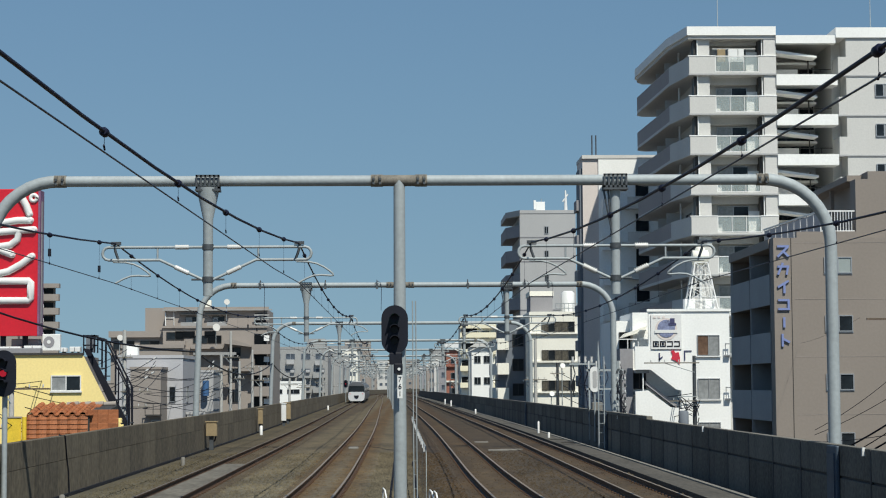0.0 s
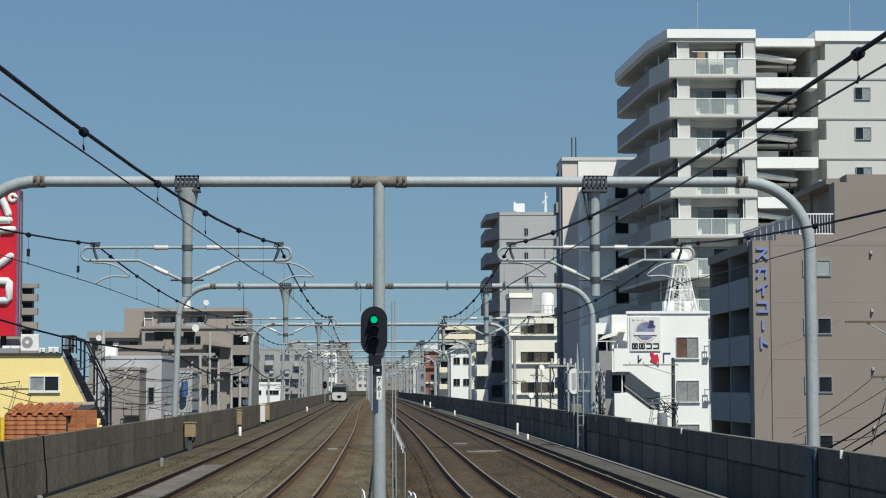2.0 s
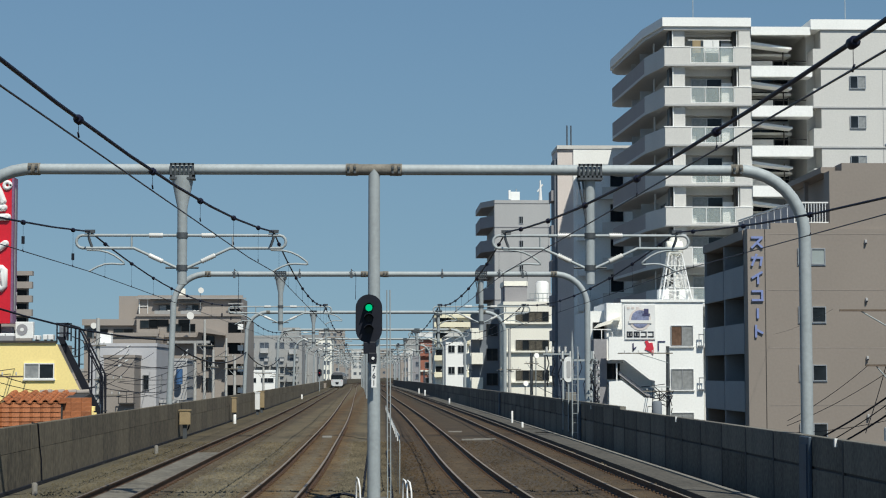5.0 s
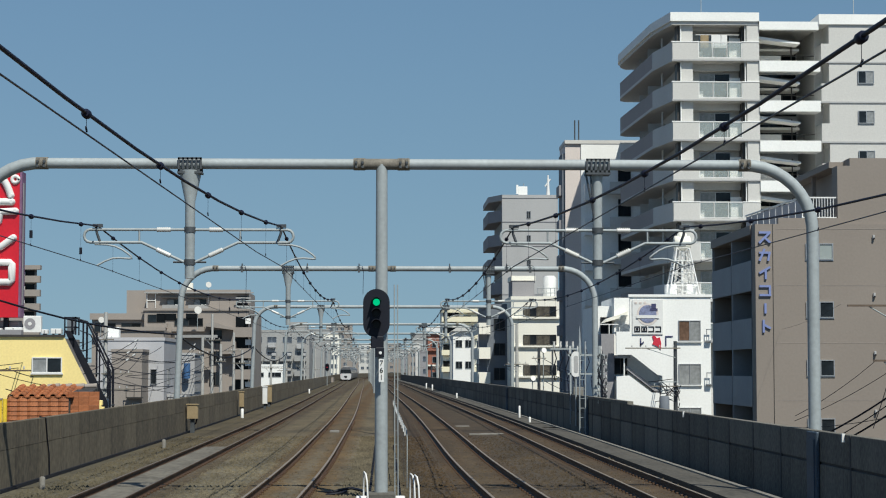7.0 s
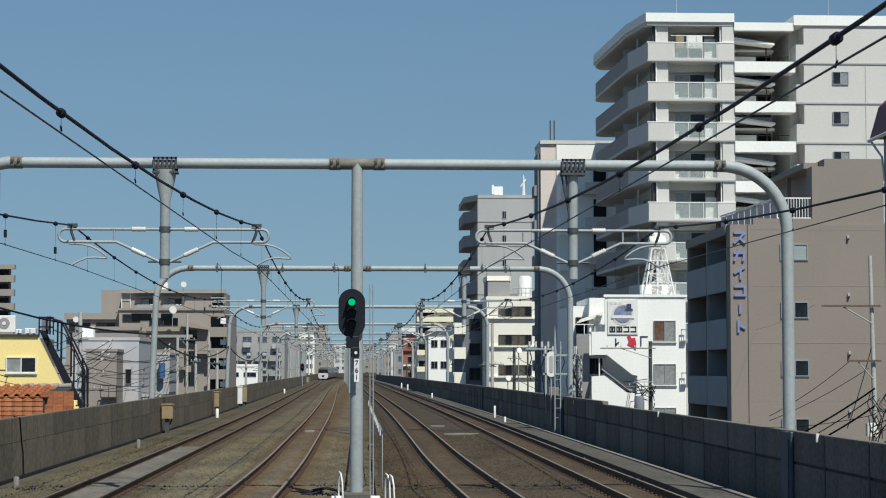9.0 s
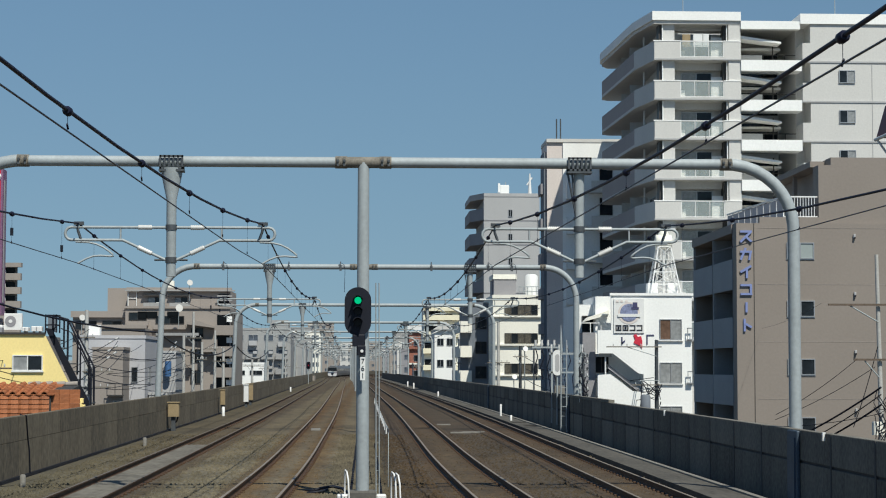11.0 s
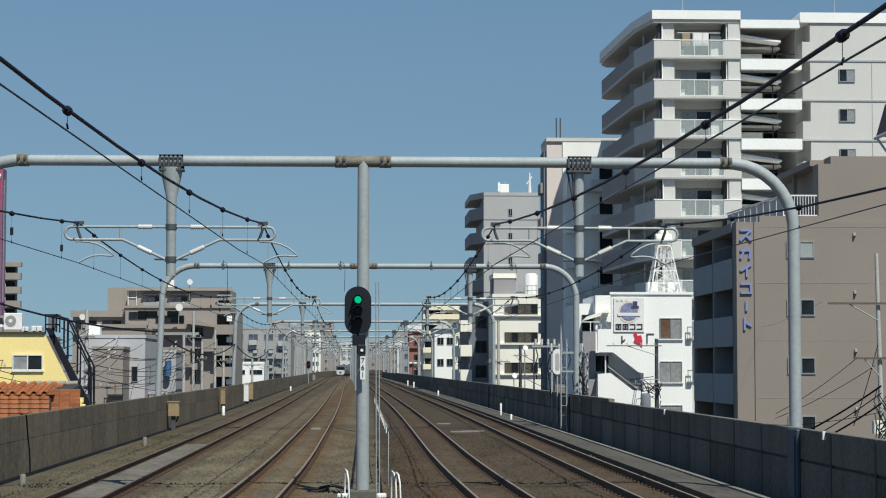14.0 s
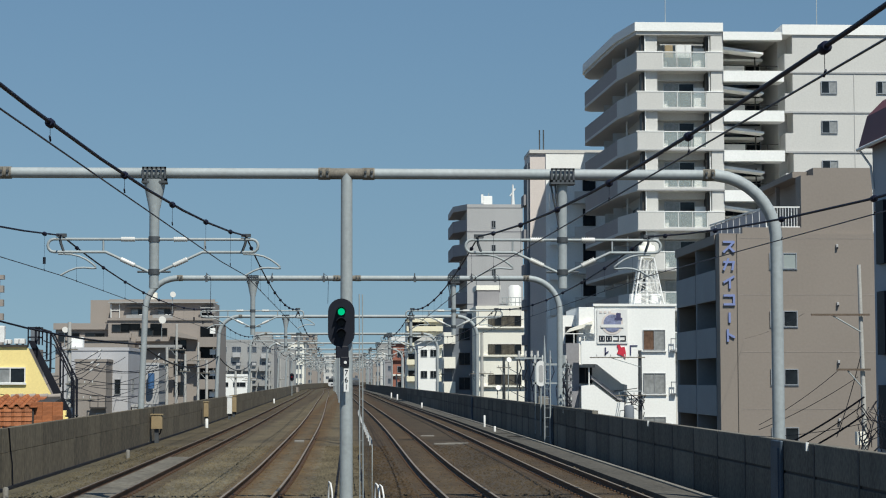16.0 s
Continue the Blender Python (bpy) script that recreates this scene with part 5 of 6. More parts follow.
for k in range(4):
    part("ridge_tile", Shape().tube([(-14.95 + 0.55 * k, 86.0, 1.9), (-14.42 + 0.55 * k, 86.02, 1.92)], 0.11, 8, [0.1, 0.12]), BROWN_TILE, lean, "olive brown ridge tile")
post = thing("yellow_board", "yellow painted board beside the tiled roof", "board", at=(-16.62, 83.0, 0))
part("board", Shape().box(-0.45, 0.25, 0, 0.08, STREET, 1.36, 0.02), YELLOW_BOARD, post)
part("cap", Shape().box(-0.47, 0.27, -0.03, 0.1, 1.36, 1.42), BROWN_TILE, post)
pp = thing("yellow_pipe", "yellow painted pipe beside the tiled roof", "pipe", at=(-16.22, 82.9, 0))
part("pipe", Shape().tube([(0, 0, STREET), (0, 0, 1.4)], 0.1, 10), YELLOW_BOARD, pp)

# ---- buildings on the other side, farther on ----
b = block("apartment_building", -90, -79, 405, 422, 24.4, BROWN_TILE, "brown apartment block with stacked balconies at its corner", parapet_h=0.4)
for k in range(8):
    z = 22.3 - 2.9 * k
    part("balcony", Shape().box(-80.0, -72.0, 403.2, 403.4, z - 1.4, z).box(-72.2, -72.0, 403.4, 404.9, z - 1.4, z).box(-80.0, -72.2, 403.4, 405, z - 1.4, z - 1.2), BROWN_TILE, b)
    # one black sheet stands for the windows and the shade behind the balcony
    part("balcony_window", Shape().box(-79.0, -73.4, 404.93, 404.98, z - 1.1, z + 1.2), LENS_SHADE_BLACK, b)
    part("air_conditioner", Shape().box(-76.0, -75.2, 403.7, 404.1, z + 0.05, z + 0.75, 0.03), APT_WHITE, b)
part("roof_slab", Shape().box(-80.2, -71.9, 403.0, 404.9, 23.6, 24.5), BROWN_TILE, b)
part("rear_wall", Shape().box(-79, -73.0, 405, 405.4, STREET, 23.6), BROWN_TILE, b)
terr = thing("apartment_building", "brown grey terraced apartment building with recessed balconies", "building")
part("wall", Shape().box(-27.0, -15.3, 217, 240, STREET, 9.3), BROWN_TILE, terr)
part("penthouse", Shape().box(-31.0, -28.4, 232, 242, 5, 12.2), BROWN_TILE, terr)
part("upper_wall", Shape().box(-28.4, -16.2, 230, 241, 5, 11.9), BROWN_TILE, terr)
part("left_wing", Shape().box(-33.0, -27.0, 218, 240, STREET, 8.3), BROWN_TILE, terr)
part("front_wing", Shape().box(-30.5, -24.0, 210, 217, STREET, 6.9), BROWN_TILE, terr)
for q in ((-33.2, -26.8, 217.6, 218, 8.3, 9.0), (-27.1, -15.1, 216.8, 217.2, 9.3, 9.55), (-28.5, -16.0, 229.8, 230.2, 11.9, 12.2), (-30.7, -23.8, 209.8, 210.2, 6.9, 7.3)):
    part("roof_edge", Shape().box(*q), BROWN_TILE, terr)
for x, y, z, w, h in ((-31.5, 217.95, 7.4, 2.4, 1.0), (-28.6, 217.95, 7.4, 2.2, 1.0), (-25.6, 216.95, 8.4, 2.0, 0.9), (-22.0, 216.95, 8.0, 3.2, 0.9), (-22.0, 229.95, 10.55, 1.5, 1.0), (-25.1, 229.95, 10.55, 1.7, 1.0)):
    window(terr, x, y, z, w, h, glass=[GLASS_PALE, GLASS] if y > 220 else [GLASS, LENS_SHADE_BLACK], frame=FRAME_DARK)
    part("ledge", Shape().box(x - w / 2 - 0.2, x + w / 2 + 0.2, y - 0.5, y, z - h / 2 - 0.6, z - h / 2 - 0.1), BROWN_TILE, terr)
    if y > 220:
        part("balcony", Shape().box(x - 1.3, x + 1.1, 229.0, 229.1, 9.7, 10.35).box(x - 1.3, x + 1.1, 229.1, 229.95, 9.7, 9.8).box(x - 1.3, x - 1.2, 229.1, 229.95, 9.8, 10.35), FAR_WALL, terr, "grey balcony front below the window")
        part("eyebrow", Shape().box(x - 1.5, x + 1.3, 229.4, 229.95, 11.2, 11.32), FRAME_DARK, terr, "dark eyebrow ledge")
        part("air_conditioner", Shape().box(x + 0.2, x + 0.8, 229.3, 229.6, 9.82, 10.4, 0.03), APT_WHITE, terr)
for k in range(5):
    z = 8.0 - 2.36 * k
    window(terr, -18.95, 216.95, z - 1.65, 1.4, 1.5, glass=[LENS_SHADE_BLACK, GLASS], frame=FRAME_DARK)
    part("air_conditioner", Shape().box(-15.6, -15.0, 216.3, 216.7, z - 0.2, z + 0.4, 0.03), APT_WHITE, terr)
    part("balcony", Shape().box(-16.9, -14.7, 215.6, 217, z - 1.7, z - 1.5).box(-16.9, -14.7, 215.6, 215.75, z - 1.5, z - 0.6).box(-14.85, -14.7, 215.75, 222, z - 1.7, z - 0.6), BROWN_TILE, terr)
    # flat black panel: the opening's shade is put into its colour
    part("opening_shade", Shape().box(-16.7, -15.3, 216.9, 216.98, z - 0.6, z + 0.6), LENS_SHADE_BLACK, terr)
    for y in (220, 224):
        window(terr, -15.28, y, z, 2.0, 1.7, "right", [GLASS], FRAME_DARK)
part("canopy", Shape().slab([(-20.0, 7.75), (-19.2, 8.05), (-16.9, 7.3), (-16.9, 7.1), (-20.0, 7.5)], 215.4, 217), BROWN_TILE, terr)
part("parapet", Shape().box(-18.3, -16.6, 215.5, 217, 4.4, 5.8), BROWN_TILE, terr)
part("water_tank", Shape().box(-26.0, -24.4, 211, 212, 5.9, 7.2, 0.05), WHITE_PAINT, terr)
part("wall_step", Shape().box(-24.0, -20.4, 214.5, 217, STREET, 6.2), BROWN_TILE, terr)
for x0, x1, y in ((-25.6, -23.4, 216.9), (-22.3, -21.0, 216.9)):
    # thin black panel on the wall in place of a shaded hollow
    part("shade_panel", Shape().box(x0, x1, y, y + 0.08, 8.2, 8.95), LENS_SHADE_BLACK, terr)
part("roof_frame", Shape().tube([(-28.3, 229.9, 10.0), (-28.3, 229.9, 11.75), (-27.0, 229.9, 11.75)], 0.07, 6).tube([(-27.3, 229.9, 10.0), (-27.3, 229.9, 11.75)], 0.05, 6).tube([(-28.3, 229.9, 10.9), (-27.3, 229.9, 10.9)], 0.05, 6), WHITE_PAINT, terr, "white pipe frame on the terrace")
part("roof_box", Shape().box(-24.1, -23.3, 234, 235, 12.2, 13.2, 0.04), WARM_WHITE, terr, "cream box on the roof")
part("roof_lip", Shape().box(-28.6, -15.6, 229.4, 229.8, 11.75, 11.9), FAR_WALL, terr)
# the open corner is a flat panel blackened for its shade
part("corner_shade_panel", Shape().box(-17.6, -16.3, 229.9, 229.97, 9.9, 11.4), LENS_SHADE_BLACK, terr, "flat black panel for the shaded corner")
for z in (10.1, 10.6, 11.1):
    part("corner_rail", Shape().box(-17.7, -15.9, 229.3, 229.4, z, z + 0.18), FAR_WALL, terr)
part("roof_edge", Shape().box(-23.2, -18.5, 213.6, 214.4, 6.2, 6.5), FAR_WALL, terr)
terr.scale = (1.22, 1.22, 1.22)
terr.location = (0, 0, EYE[2] * (1 - 1.22))
for x, y, z, r in ((-24.9, 272, 14.6, 0.42), (-25.4, 262, 10.7, 0.52), (-27.9, 190, 7.5, 0.3)):
    dish = thing("satellite_dish", "white satellite dish on a roof", "satellite dish", "satellite dishes", at=(x, y, z))
    part("dish", Shape().tube([(0.1, -0.25, 0.05), (0, 0, 0), (-0.02, 0.05, 0)], r, 16, [r, r * 0.8, r * 0.2]), APT_WALL, dish)
    part("pole", Shape().tube([(0, 0, 0), (0, 0.1, -2.6)], 0.04, 6), STEEL, dish)
hs = block("house", -22.3, -17.1, 150, 160, 5.0, HOUSE_GREY, "pale grey rendered house with dark windows", parapet_h=0.3)
window(hs, -17.9, 149.97, 2.1, 0.5, 1.2, glass=[GLASS], leaves=1)
window(hs, -17.08, 153, 2.1, 1.2, 1.2, "right", [GLASS])
b = block("house", -20.6, -18.3, 146, 150, 4.1, BROWN_TILE, "brown grey rendered small house with balcony", parapet_h=0.2)
part("balcony", Shape().box(-19.4, -18.2, 145.2, 146, 0.5, 0.6).box(-19.4, -18.2, 145.2, 145.25, 1.4, 1.46).box(-19.4, -19.35, 145.2, 145.25, 0.6, 1.4).box(-18.25, -18.2, 145.2, 145.25, 0.6, 1.4).box(-18.8, -18.75, 145.2, 145.25, 0.6, 1.4), FRAME_DARK, b)
window(b, -19.7, 145.97, -0.9, 1.3, 0.9, glass=[GLASS_PALE])
window(b, -18.7, 145.97, -0.4, 0.6, 1.1, glass=[GLASS], leaves=1)
b = block("house", -17.0, -15.6, 152, 158, 0.6, GREY_RENDER, "grey rendered annex beside the house", parapet_h=0.2)
b = block("house", -17.3, -16.2, 165, 172, 4.0, GREY_RENDER, "grey rendered house with a blue tank", parapet_h=0.2)
part("blue_tank", Shape().tube([(-16.8, 164.5, 1.9), (-16.8, 164.5, 3.2)], 0.28, 10), TANK_BLUE, b)
part("roof_box", Shape().box(-21.9, -20.9, 152, 153, 5.1, 6.0, 0.04), APT_WHITE, hs)
far_pale = block("apartment_building", -24.6, -13.6, 350, 365, 9.6, FAR_WALL, "pale far apartment building with rows of windows", cols=(-23, -20.4, -17.6, -15), win=(1.7, 1.1), storey=2.7, glass=[GLASS_FAR])
for z in (2.4, 5.1):
    for x in (-23.2, -20.6, -17.8, -15.2):
        part("balcony", Shape().box(x - 1.1, x + 1.1, 349.0, 349.15, z - 0.9, z + 0.1).box(x - 1.1, x + 1.1, 349.15, 350, z - 0.9, z - 0.78).box(x - 1.1, x - 1.0, 349.15, 350, z - 0.78, z + 0.1), FAR_WALL, far_pale)
        part("air_conditioner", Shape().box(x + 0.3, x + 1.0, 348.6, 348.95, z + 0.1, z + 0.6), GREY_RENDER, far_pale)
for x, z in ((-20.4, 7.2), (-15.2, 7.0)):
    part("balcony", Shape().box(x - 0.7, x + 0.7, 349.2, 350, z - 0.5, z + 0.35), GREY_RENDER, far_pale)
part("penthouse", Shape().box(-17.5, -14.2, 353, 362, 9.6, 11.4), FAR_WALL, far_pale)
block("shop_building", -24.0, -17.5, 335, 345, 3.3, APT_WHITE, "low white hall in front of apartments", cols=(-22, -19), win=(2.2, 0.8), storey=3)
block("office_building", 9.4, 12.3, 262, 276, 7.7, APT_WHITE, "white far office building by the line", cols=(10.2, 11.5), win=(0.9, 1.0))
b = block("shop_building", 8.6, 10.3, 300, 312, 8.3, LILAC, "narrow brick red and purple building with a white roof sign", parapet_h=0.3)
part("red_wall", Shape().box(6.8, 8.55, 299.6, 311, STREET, 8.3), BRICK_RED, b, "brick red tiled front")
for z in (6.6, 4.2, 1.8):
    window(b, 7.9, 299.55, z, 0.8, 1.0, glass=[GLASS], frame=ALU, leaves=1)
    part("ledge", Shape().box(6.7, 8.6, 299.2, 299.6, z - 1.0, z - 0.75), WARM_WHITE if z < 5 else BRICK_RED, b)
    part("bay", Shape().box(8.7, 9.35, 299.0, 299.98, z - 1.2, z + 0.2), APT_WHITE, b, "white projecting bay")
b.scale, b.location = (1.3, 1.3, 1.3), (0, 0, EYE[2] * (1 - 1.3))
sgn = thing("roof_sign", "wide white sign board on a roof edge", "sign", at=(8.1 * 1.3, 299 * 1.3, 8.3 * 1.3 - 0.3 * EYE[2]))
sgn.scale = (1.3, 1.3, 1.3)
part("board", Shape().box(-1.6, 1.6, 0, 0.3, 0.25, 1.0, 0.03), WHITE_PAINT, sgn)
for x in (-1.2, 0.0, 1.2):
    part("leg", Shape().box(x - 0.05, x + 0.05, 0.1, 0.2, 0.0, 0.25), STEEL_DARK, sgn)
b = block("apartment_building", 10.2, 16.2, 335, 350, 13.0, WARM_WHITE, "cream far apartment building with balconies", cols=(12, 14.4), win=(1.5, 1.3))
for k in range(4):
    part("balcony", Shape().box(10.0, 16.3, 334, 335, 11.0 - 2.9 * k, 11.9 - 2.9 * k), CREAM, b, "cream balcony front")
    # black panel paints the shade in the gap above each balcony front
    part("shade_panel", Shape().box(10.3, 13.0, 334.9, 334.98, 11.9 - 2.9 * k, 12.9 - 2.9 * k), LENS_SHADE_BLACK, b, "flat black panel for the shade between balconies")
part("roof_slab", Shape().box(10.0, 19.1, 333.8, 336, 12.6, 13.2), CREAM, b)
part("side_wing", Shape().box(13.6, 19.1, 336.2, 348, STREET, 12.4), GREY_RENDER, b)

block("apartment_tower", -19.5, -14.5, 620, 634, 14.0, WARM_WHITE, "far cream apartment tower beside the line", cols=(-18.3, -16.9, -15.5), win=(0.9, 1.4), low=0.0, glass=[GLASS_FAR])
for x0, x1, top, m in ((-26.6, -24.2, 19.8, WARM_WHITE), (-23.6, -21.6, 17.6, APT_WALL), (-20.7, -18.2, 19.2, WARM_WHITE), (-33.0, -29.5, 16.5, FAR_WALL)):
    far_tower = block("apartment_tower", x0, x1, 900, 912, top, m, "slim far pale apartment slab above the roofs", cols=(x0 + 0.7, x1 - 0.7), win=(0.7, 1.3), low=3.0, glass=[GLASS_FAR], group="far apartment slabs")
roof_b = thing("gable_roof", "pale gable roof of a far white building", "roof")
part("roof", Shape().slab([(9.2, 7.9), (10.85, 9.0), (12.5, 7.9)], 261.5, 276), APT_WALL, roof_b)

# ---- the far city along the line ----
rng = random.Random(7)
walls = (FAR_WALL, GREY_RENDER, FAR_WALL, BROWN_TILE, APT_WALL, LILAC, FAR_WALL)
for k in range(46):
    y = 385 + 15 * k
    s = -1 if k % 2 else 1
    w, off = rng.uniform(6, 12), rng.uniform(10.5, 16) + (rng.uniform(6, 30) if k % 3 == 0 else 0)
    x0 = bend(y) + (off if s > 0 else -off - w)
    if k in (0, 2):
        continue  # the brick red building stands here
    top = rng.uniform(5, 10) + (y - 385) * 0.010 + (8 if k in (9, 17, 25, 30) else 0)
    block("apartment_building" if top > 9 else "house", x0, x0 + w, y, y + 10, top, walls[rng.randrange(7)], "distant city building beside the railway line", cols=[x0 + 1.6 + 2.4 * i for i in range(int((w - 1.5) / 2.4))], win=(1.3, 1.2), low=0.0, glass=[GLASS_FAR], group="distant city buildings")
skyline = Shape()
for k in range(420):
    y = rng.uniform(1050, 2600)
    x = rng.uniform(-0.36, 0.40) * y
    skyline.box(x, x + rng.uniform(10, 26), y, y + 20, STREET, rng.uniform(4, 14) + (rng.uniform(6, 16) if k % 9 == 0 else 0))
tagged(part("far_city", skyline, FAR_WALL), "roofs of the far city in a flat grey for haze", "city", kind="stuff")
near_roofs = Shape()
for k in range(160):
    y = rng.uniform(120, 900)
    x = rng.choice((-1, 1)) * rng.uniform(22, 30 + y * 0.25)
    if -46 < x < 46 and y < 260:
        continue
    near_roofs.box(x, x + rng.uniform(7, 12), y, y + rng.uniform(7, 12), STREET, rng.uniform(-2, 2.0 + y * 0.004))
tagged(part("low_houses", near_roofs, BROWN_TILE), "low houses of the quarter below the viaduct", "houses", kind="stuff")

# ---- along the parapets ----
for y, z0 in ((40.5, 1.33), (85.6, 1.4), (137.5, 1.4)):
    base = thing("steel_casing", "dark blue steel casing against the parapet", "casing", "steel casings", at=(9.0 + bend(y), y, 0))
    part("casing", Shape().box(0.02, 0.1, -0.45, 0.45, -0.3, z0, 0.02), STEEL_BLUE, base)
    part("cover", Shape().box(-0.01, 0.02, -0.33, 0.33, -0.1, z0 - 0.15), STEEL_BLUE, base)
part("raised_coping", Shape().sweep([(9.08, 1.352), (9.08, 1.46), (9.3, 1.46), (9.3, 1.352)], [71.5] + [y for y in ALONG if 71.5 < y < 420], bend), WALL_BLOCK, right_wall)
tagged(part("cable_trough", Shape().sweep([(7.45, -0.3), (7.45, -0.14), (8.45, -0.14), (8.5, -0.16), (8.5, -0.3)], ALONG, bend), TROUGH), "grey concrete cable trough beside the track", "cable trough", kind="structure")
tagged(part("trough_edge", Shape().sweep([(8.36, -0.139), (8.36, -0.10), (8.5, -0.10), (8.5, -0.139)], ALONG, bend), CONCRETE_PALE), "pale concrete edge strip of the cable trough", "kerb", kind="structure")
# narrow black strip that draws the dark line at the parapet's foot
tagged(part("foot_strip", Shape().sweep([(-8.99, -0.3), (-8.99, -0.17), (-8.92, -0.17), (-8.92, -0.3)], ALONG, bend), BLACK), "black strip along the parapet's foot", "cable duct", kind="structure")
for a, b in ((41, 45.6), (45.7, 50.2), (50.3, 58), (58.1, 69)):
    slab = thing("crossing_slab", "pale concrete slab between the rails", "concrete slab", "concrete slabs", at=(-5.95, 0, 0))
    part("slab", Shape().box(-0.42, 0.46, a, b, -0.2, -0.1, 0.015), SLAB, slab)
for x, y, h, r, m in ((-8.1, 46, 0.36, 0.07, CONCRETE_PALE), (-7.95, 70, 0.37, 0.07, CONCRETE_PALE), (-8.25, 114, 0.6, 0.09, WHITE_PAINT), (8.0, 112, 0.8, 0.06, WHITE_PAINT), (7.8, 102, 0.4, 0.06, WHITE_PAINT), (7.9, 190, 0.6, 0.08, WHITE_PAINT), (7.9, 262, 0.9, 0.1, WHITE_PAINT), (7.9, 290, 0.9, 0.1, WHITE_PAINT), (-7.9, 232, 0.6, 0.1, WHITE_PAINT)):
    st = thing("marker_post", "short white marker post beside the track", "marker post", "marker posts", at=(x + bend(y), y, -0.25))
    part("post", Shape().tube([(0, 0, 0), (0, 0, h - 0.03), (0, 0, h)], r, 10, [r, r, r * 0.6]), m, st)
for x, y, w, h, z, m in ((-8.68, 88, 0.5, 0.62, 0.42, BOX_TAN), (-8.7, 120, 0.3, 0.9, 0.35, BOX_TAN), (-8.3, 139, 0.35, 1.2, 0.2, WHITE_PAINT), (-8.4, 147, 0.4, 1.2, 0.2, BOX_TAN)):
    bx = thing("equipment_box", "weathered trackside equipment box on a post", "equipment box", "equipment boxes", at=(x + bend(y), y, 0))
    part("case", Shape().box(-w / 2, w / 2, -0.2, 0.2, z, z + h, 0.03), m, bx)
    part("lid", Shape().box(-w / 2 - 0.03, w / 2 + 0.03, -0.23, 0.23, z + h, z + h + 0.05), m, bx)
    part("stand", Shape().box(-0.09, 0.09, -0.08, 0.08, -0.3, z), STEEL_DARK, bx)
    part("cable", Shape().tube([(w / 2 - 0.05, 0, z), (w / 2 - 0.1, 0, z - 0.2), (-0.05, 0.05, z - 0.4), (0, 0.1, -0.25)], 0.035, 6), BLACK, bx)
for y in (58.2, 37.9, 81.3):
    ms = thing("joint_cover", "white metal strip over a parapet joint", "joint cover", "joint covers", at=(9.08, y, 0))
    part("strip", Shape().box(-0.02, 0.04, -0.04, 0.04, 1.2, 1.37), WHITE_PAINT, ms)
for x, y, w, d in ((4.15, 84, 0.9, 0.12), (4.75, 84.5, 1.0, 0.14), (3.9, 96, 0.7, 0.1), (8.1, 93, 0.9, 0.5), (7.9, 99, 0.8, 0.5)):
    tr = thing("cable_cover", "pale concrete cover plate on the ballast", "cover plate", "cover plates", at=(x, y, -0.2))
    part("plate", Shape().box(-w / 2, w / 2, -d, d, 0, 0.06, 0.02), CONCRETE_PALE, tr)
for y in (87,):
    tr = thing("track_beacon", "small pale box between the rails", "track beacon", "track beacons", at=(-2.2 + bend(y), y, -0.19))
    part("box", Shape().box(-0.22, 0.22, -0.5, 0.5, 0, 0.1, 0.03), CONCRETE_PALE, tr)

# railing on the middle strip
rail = thing("pipe_railing", "white pipe railing along the middle strip", "railing")
part("top_rail", Shape().tube([(0.55, 46.0, -0.2), (0.55, 45.7, 1.0), (0.54, 46.2, 1.2), (0.5, 52, 1.22), (0.42, 90, 1.2)], 0.010, 6), STEEL, rail)
picket = Shape().tube([(0, 0, -0.2), (0, 0, 1.0)], 0.005, 5).mesh("baluster", STEEL_DARK)
sleeve = Shape().tube([(0, 0, 1.0), (0, 0, 1.22)], 0.016, 6).mesh("baluster_sleeve", WHITE_PAINT)
for k in range(15):
    p = part("baluster", picket, None, rail, at=(0.52 - 0.0068 * k, 48 + 3.0 * k, 0))
    part("baluster_sleeve", sleeve, None, p, "white sleeve on the baluster")
for x, y in ((0.66, 40.6), (0.74, 40.1), (-0.34, 41.4)):
    hoop = thing("guard_hoop", "white painted pipe guard by the signal post", "guard rail", "guard hoops", at=(x, y, -0.22))
    part("hoop", Shape().tube([(0, 0, 0), (-0.02, 0, 0.45), (-0.05, 0.1, 0.62), (-0.09, 0.5, 0.64), (-0.1, 0.6, 0.55), (-0.1, 0.62, 0)], 0.019, 8), WHITE_PAINT, hoop)
for k in range(34):
    for x in (-0.32, 0.36):
        cl = Shape().box(x - 0.03, x + 0.03, 42.6 + 0.85 * k, 42.75 + 0.85 * k, -0.23, -0.12)
        part("cable_cleat", cl, BLACK, rail, "black cable cleat")
foot = thing("post_footing", "concrete footing under the signal post", "footing", at=(-0.06, 42, -0.3))
part("block", Shape().box(-0.3, 0.3, -0.3, 0.3, 0, 0.28, 0.04), CONCRETE, foot)
part("plate", Shape().box(-0.55, -0.3, -0.2, 0.05, 0.06, 0.2, 0.03).box(0.3, 0.52, -0.2, 0.05, 0.06, 0.2, 0.03), WHITE_PAINT, foot)
drop = thing("cable", "black cable hung down the weathered parapet", "cable")
part("run", Shape().tube([(-9.12, 51.3, 1.39), (-8.97, 51.4, 1.36), (-8.97, 51.7, 0.75), (-8.96, 51.9, 0.4), (-8.95, 52.0, -0.28)], 0.02, 6), BLACK, drop)
loose = thing("cable", "loose black cable lying on the ballast", "cable")
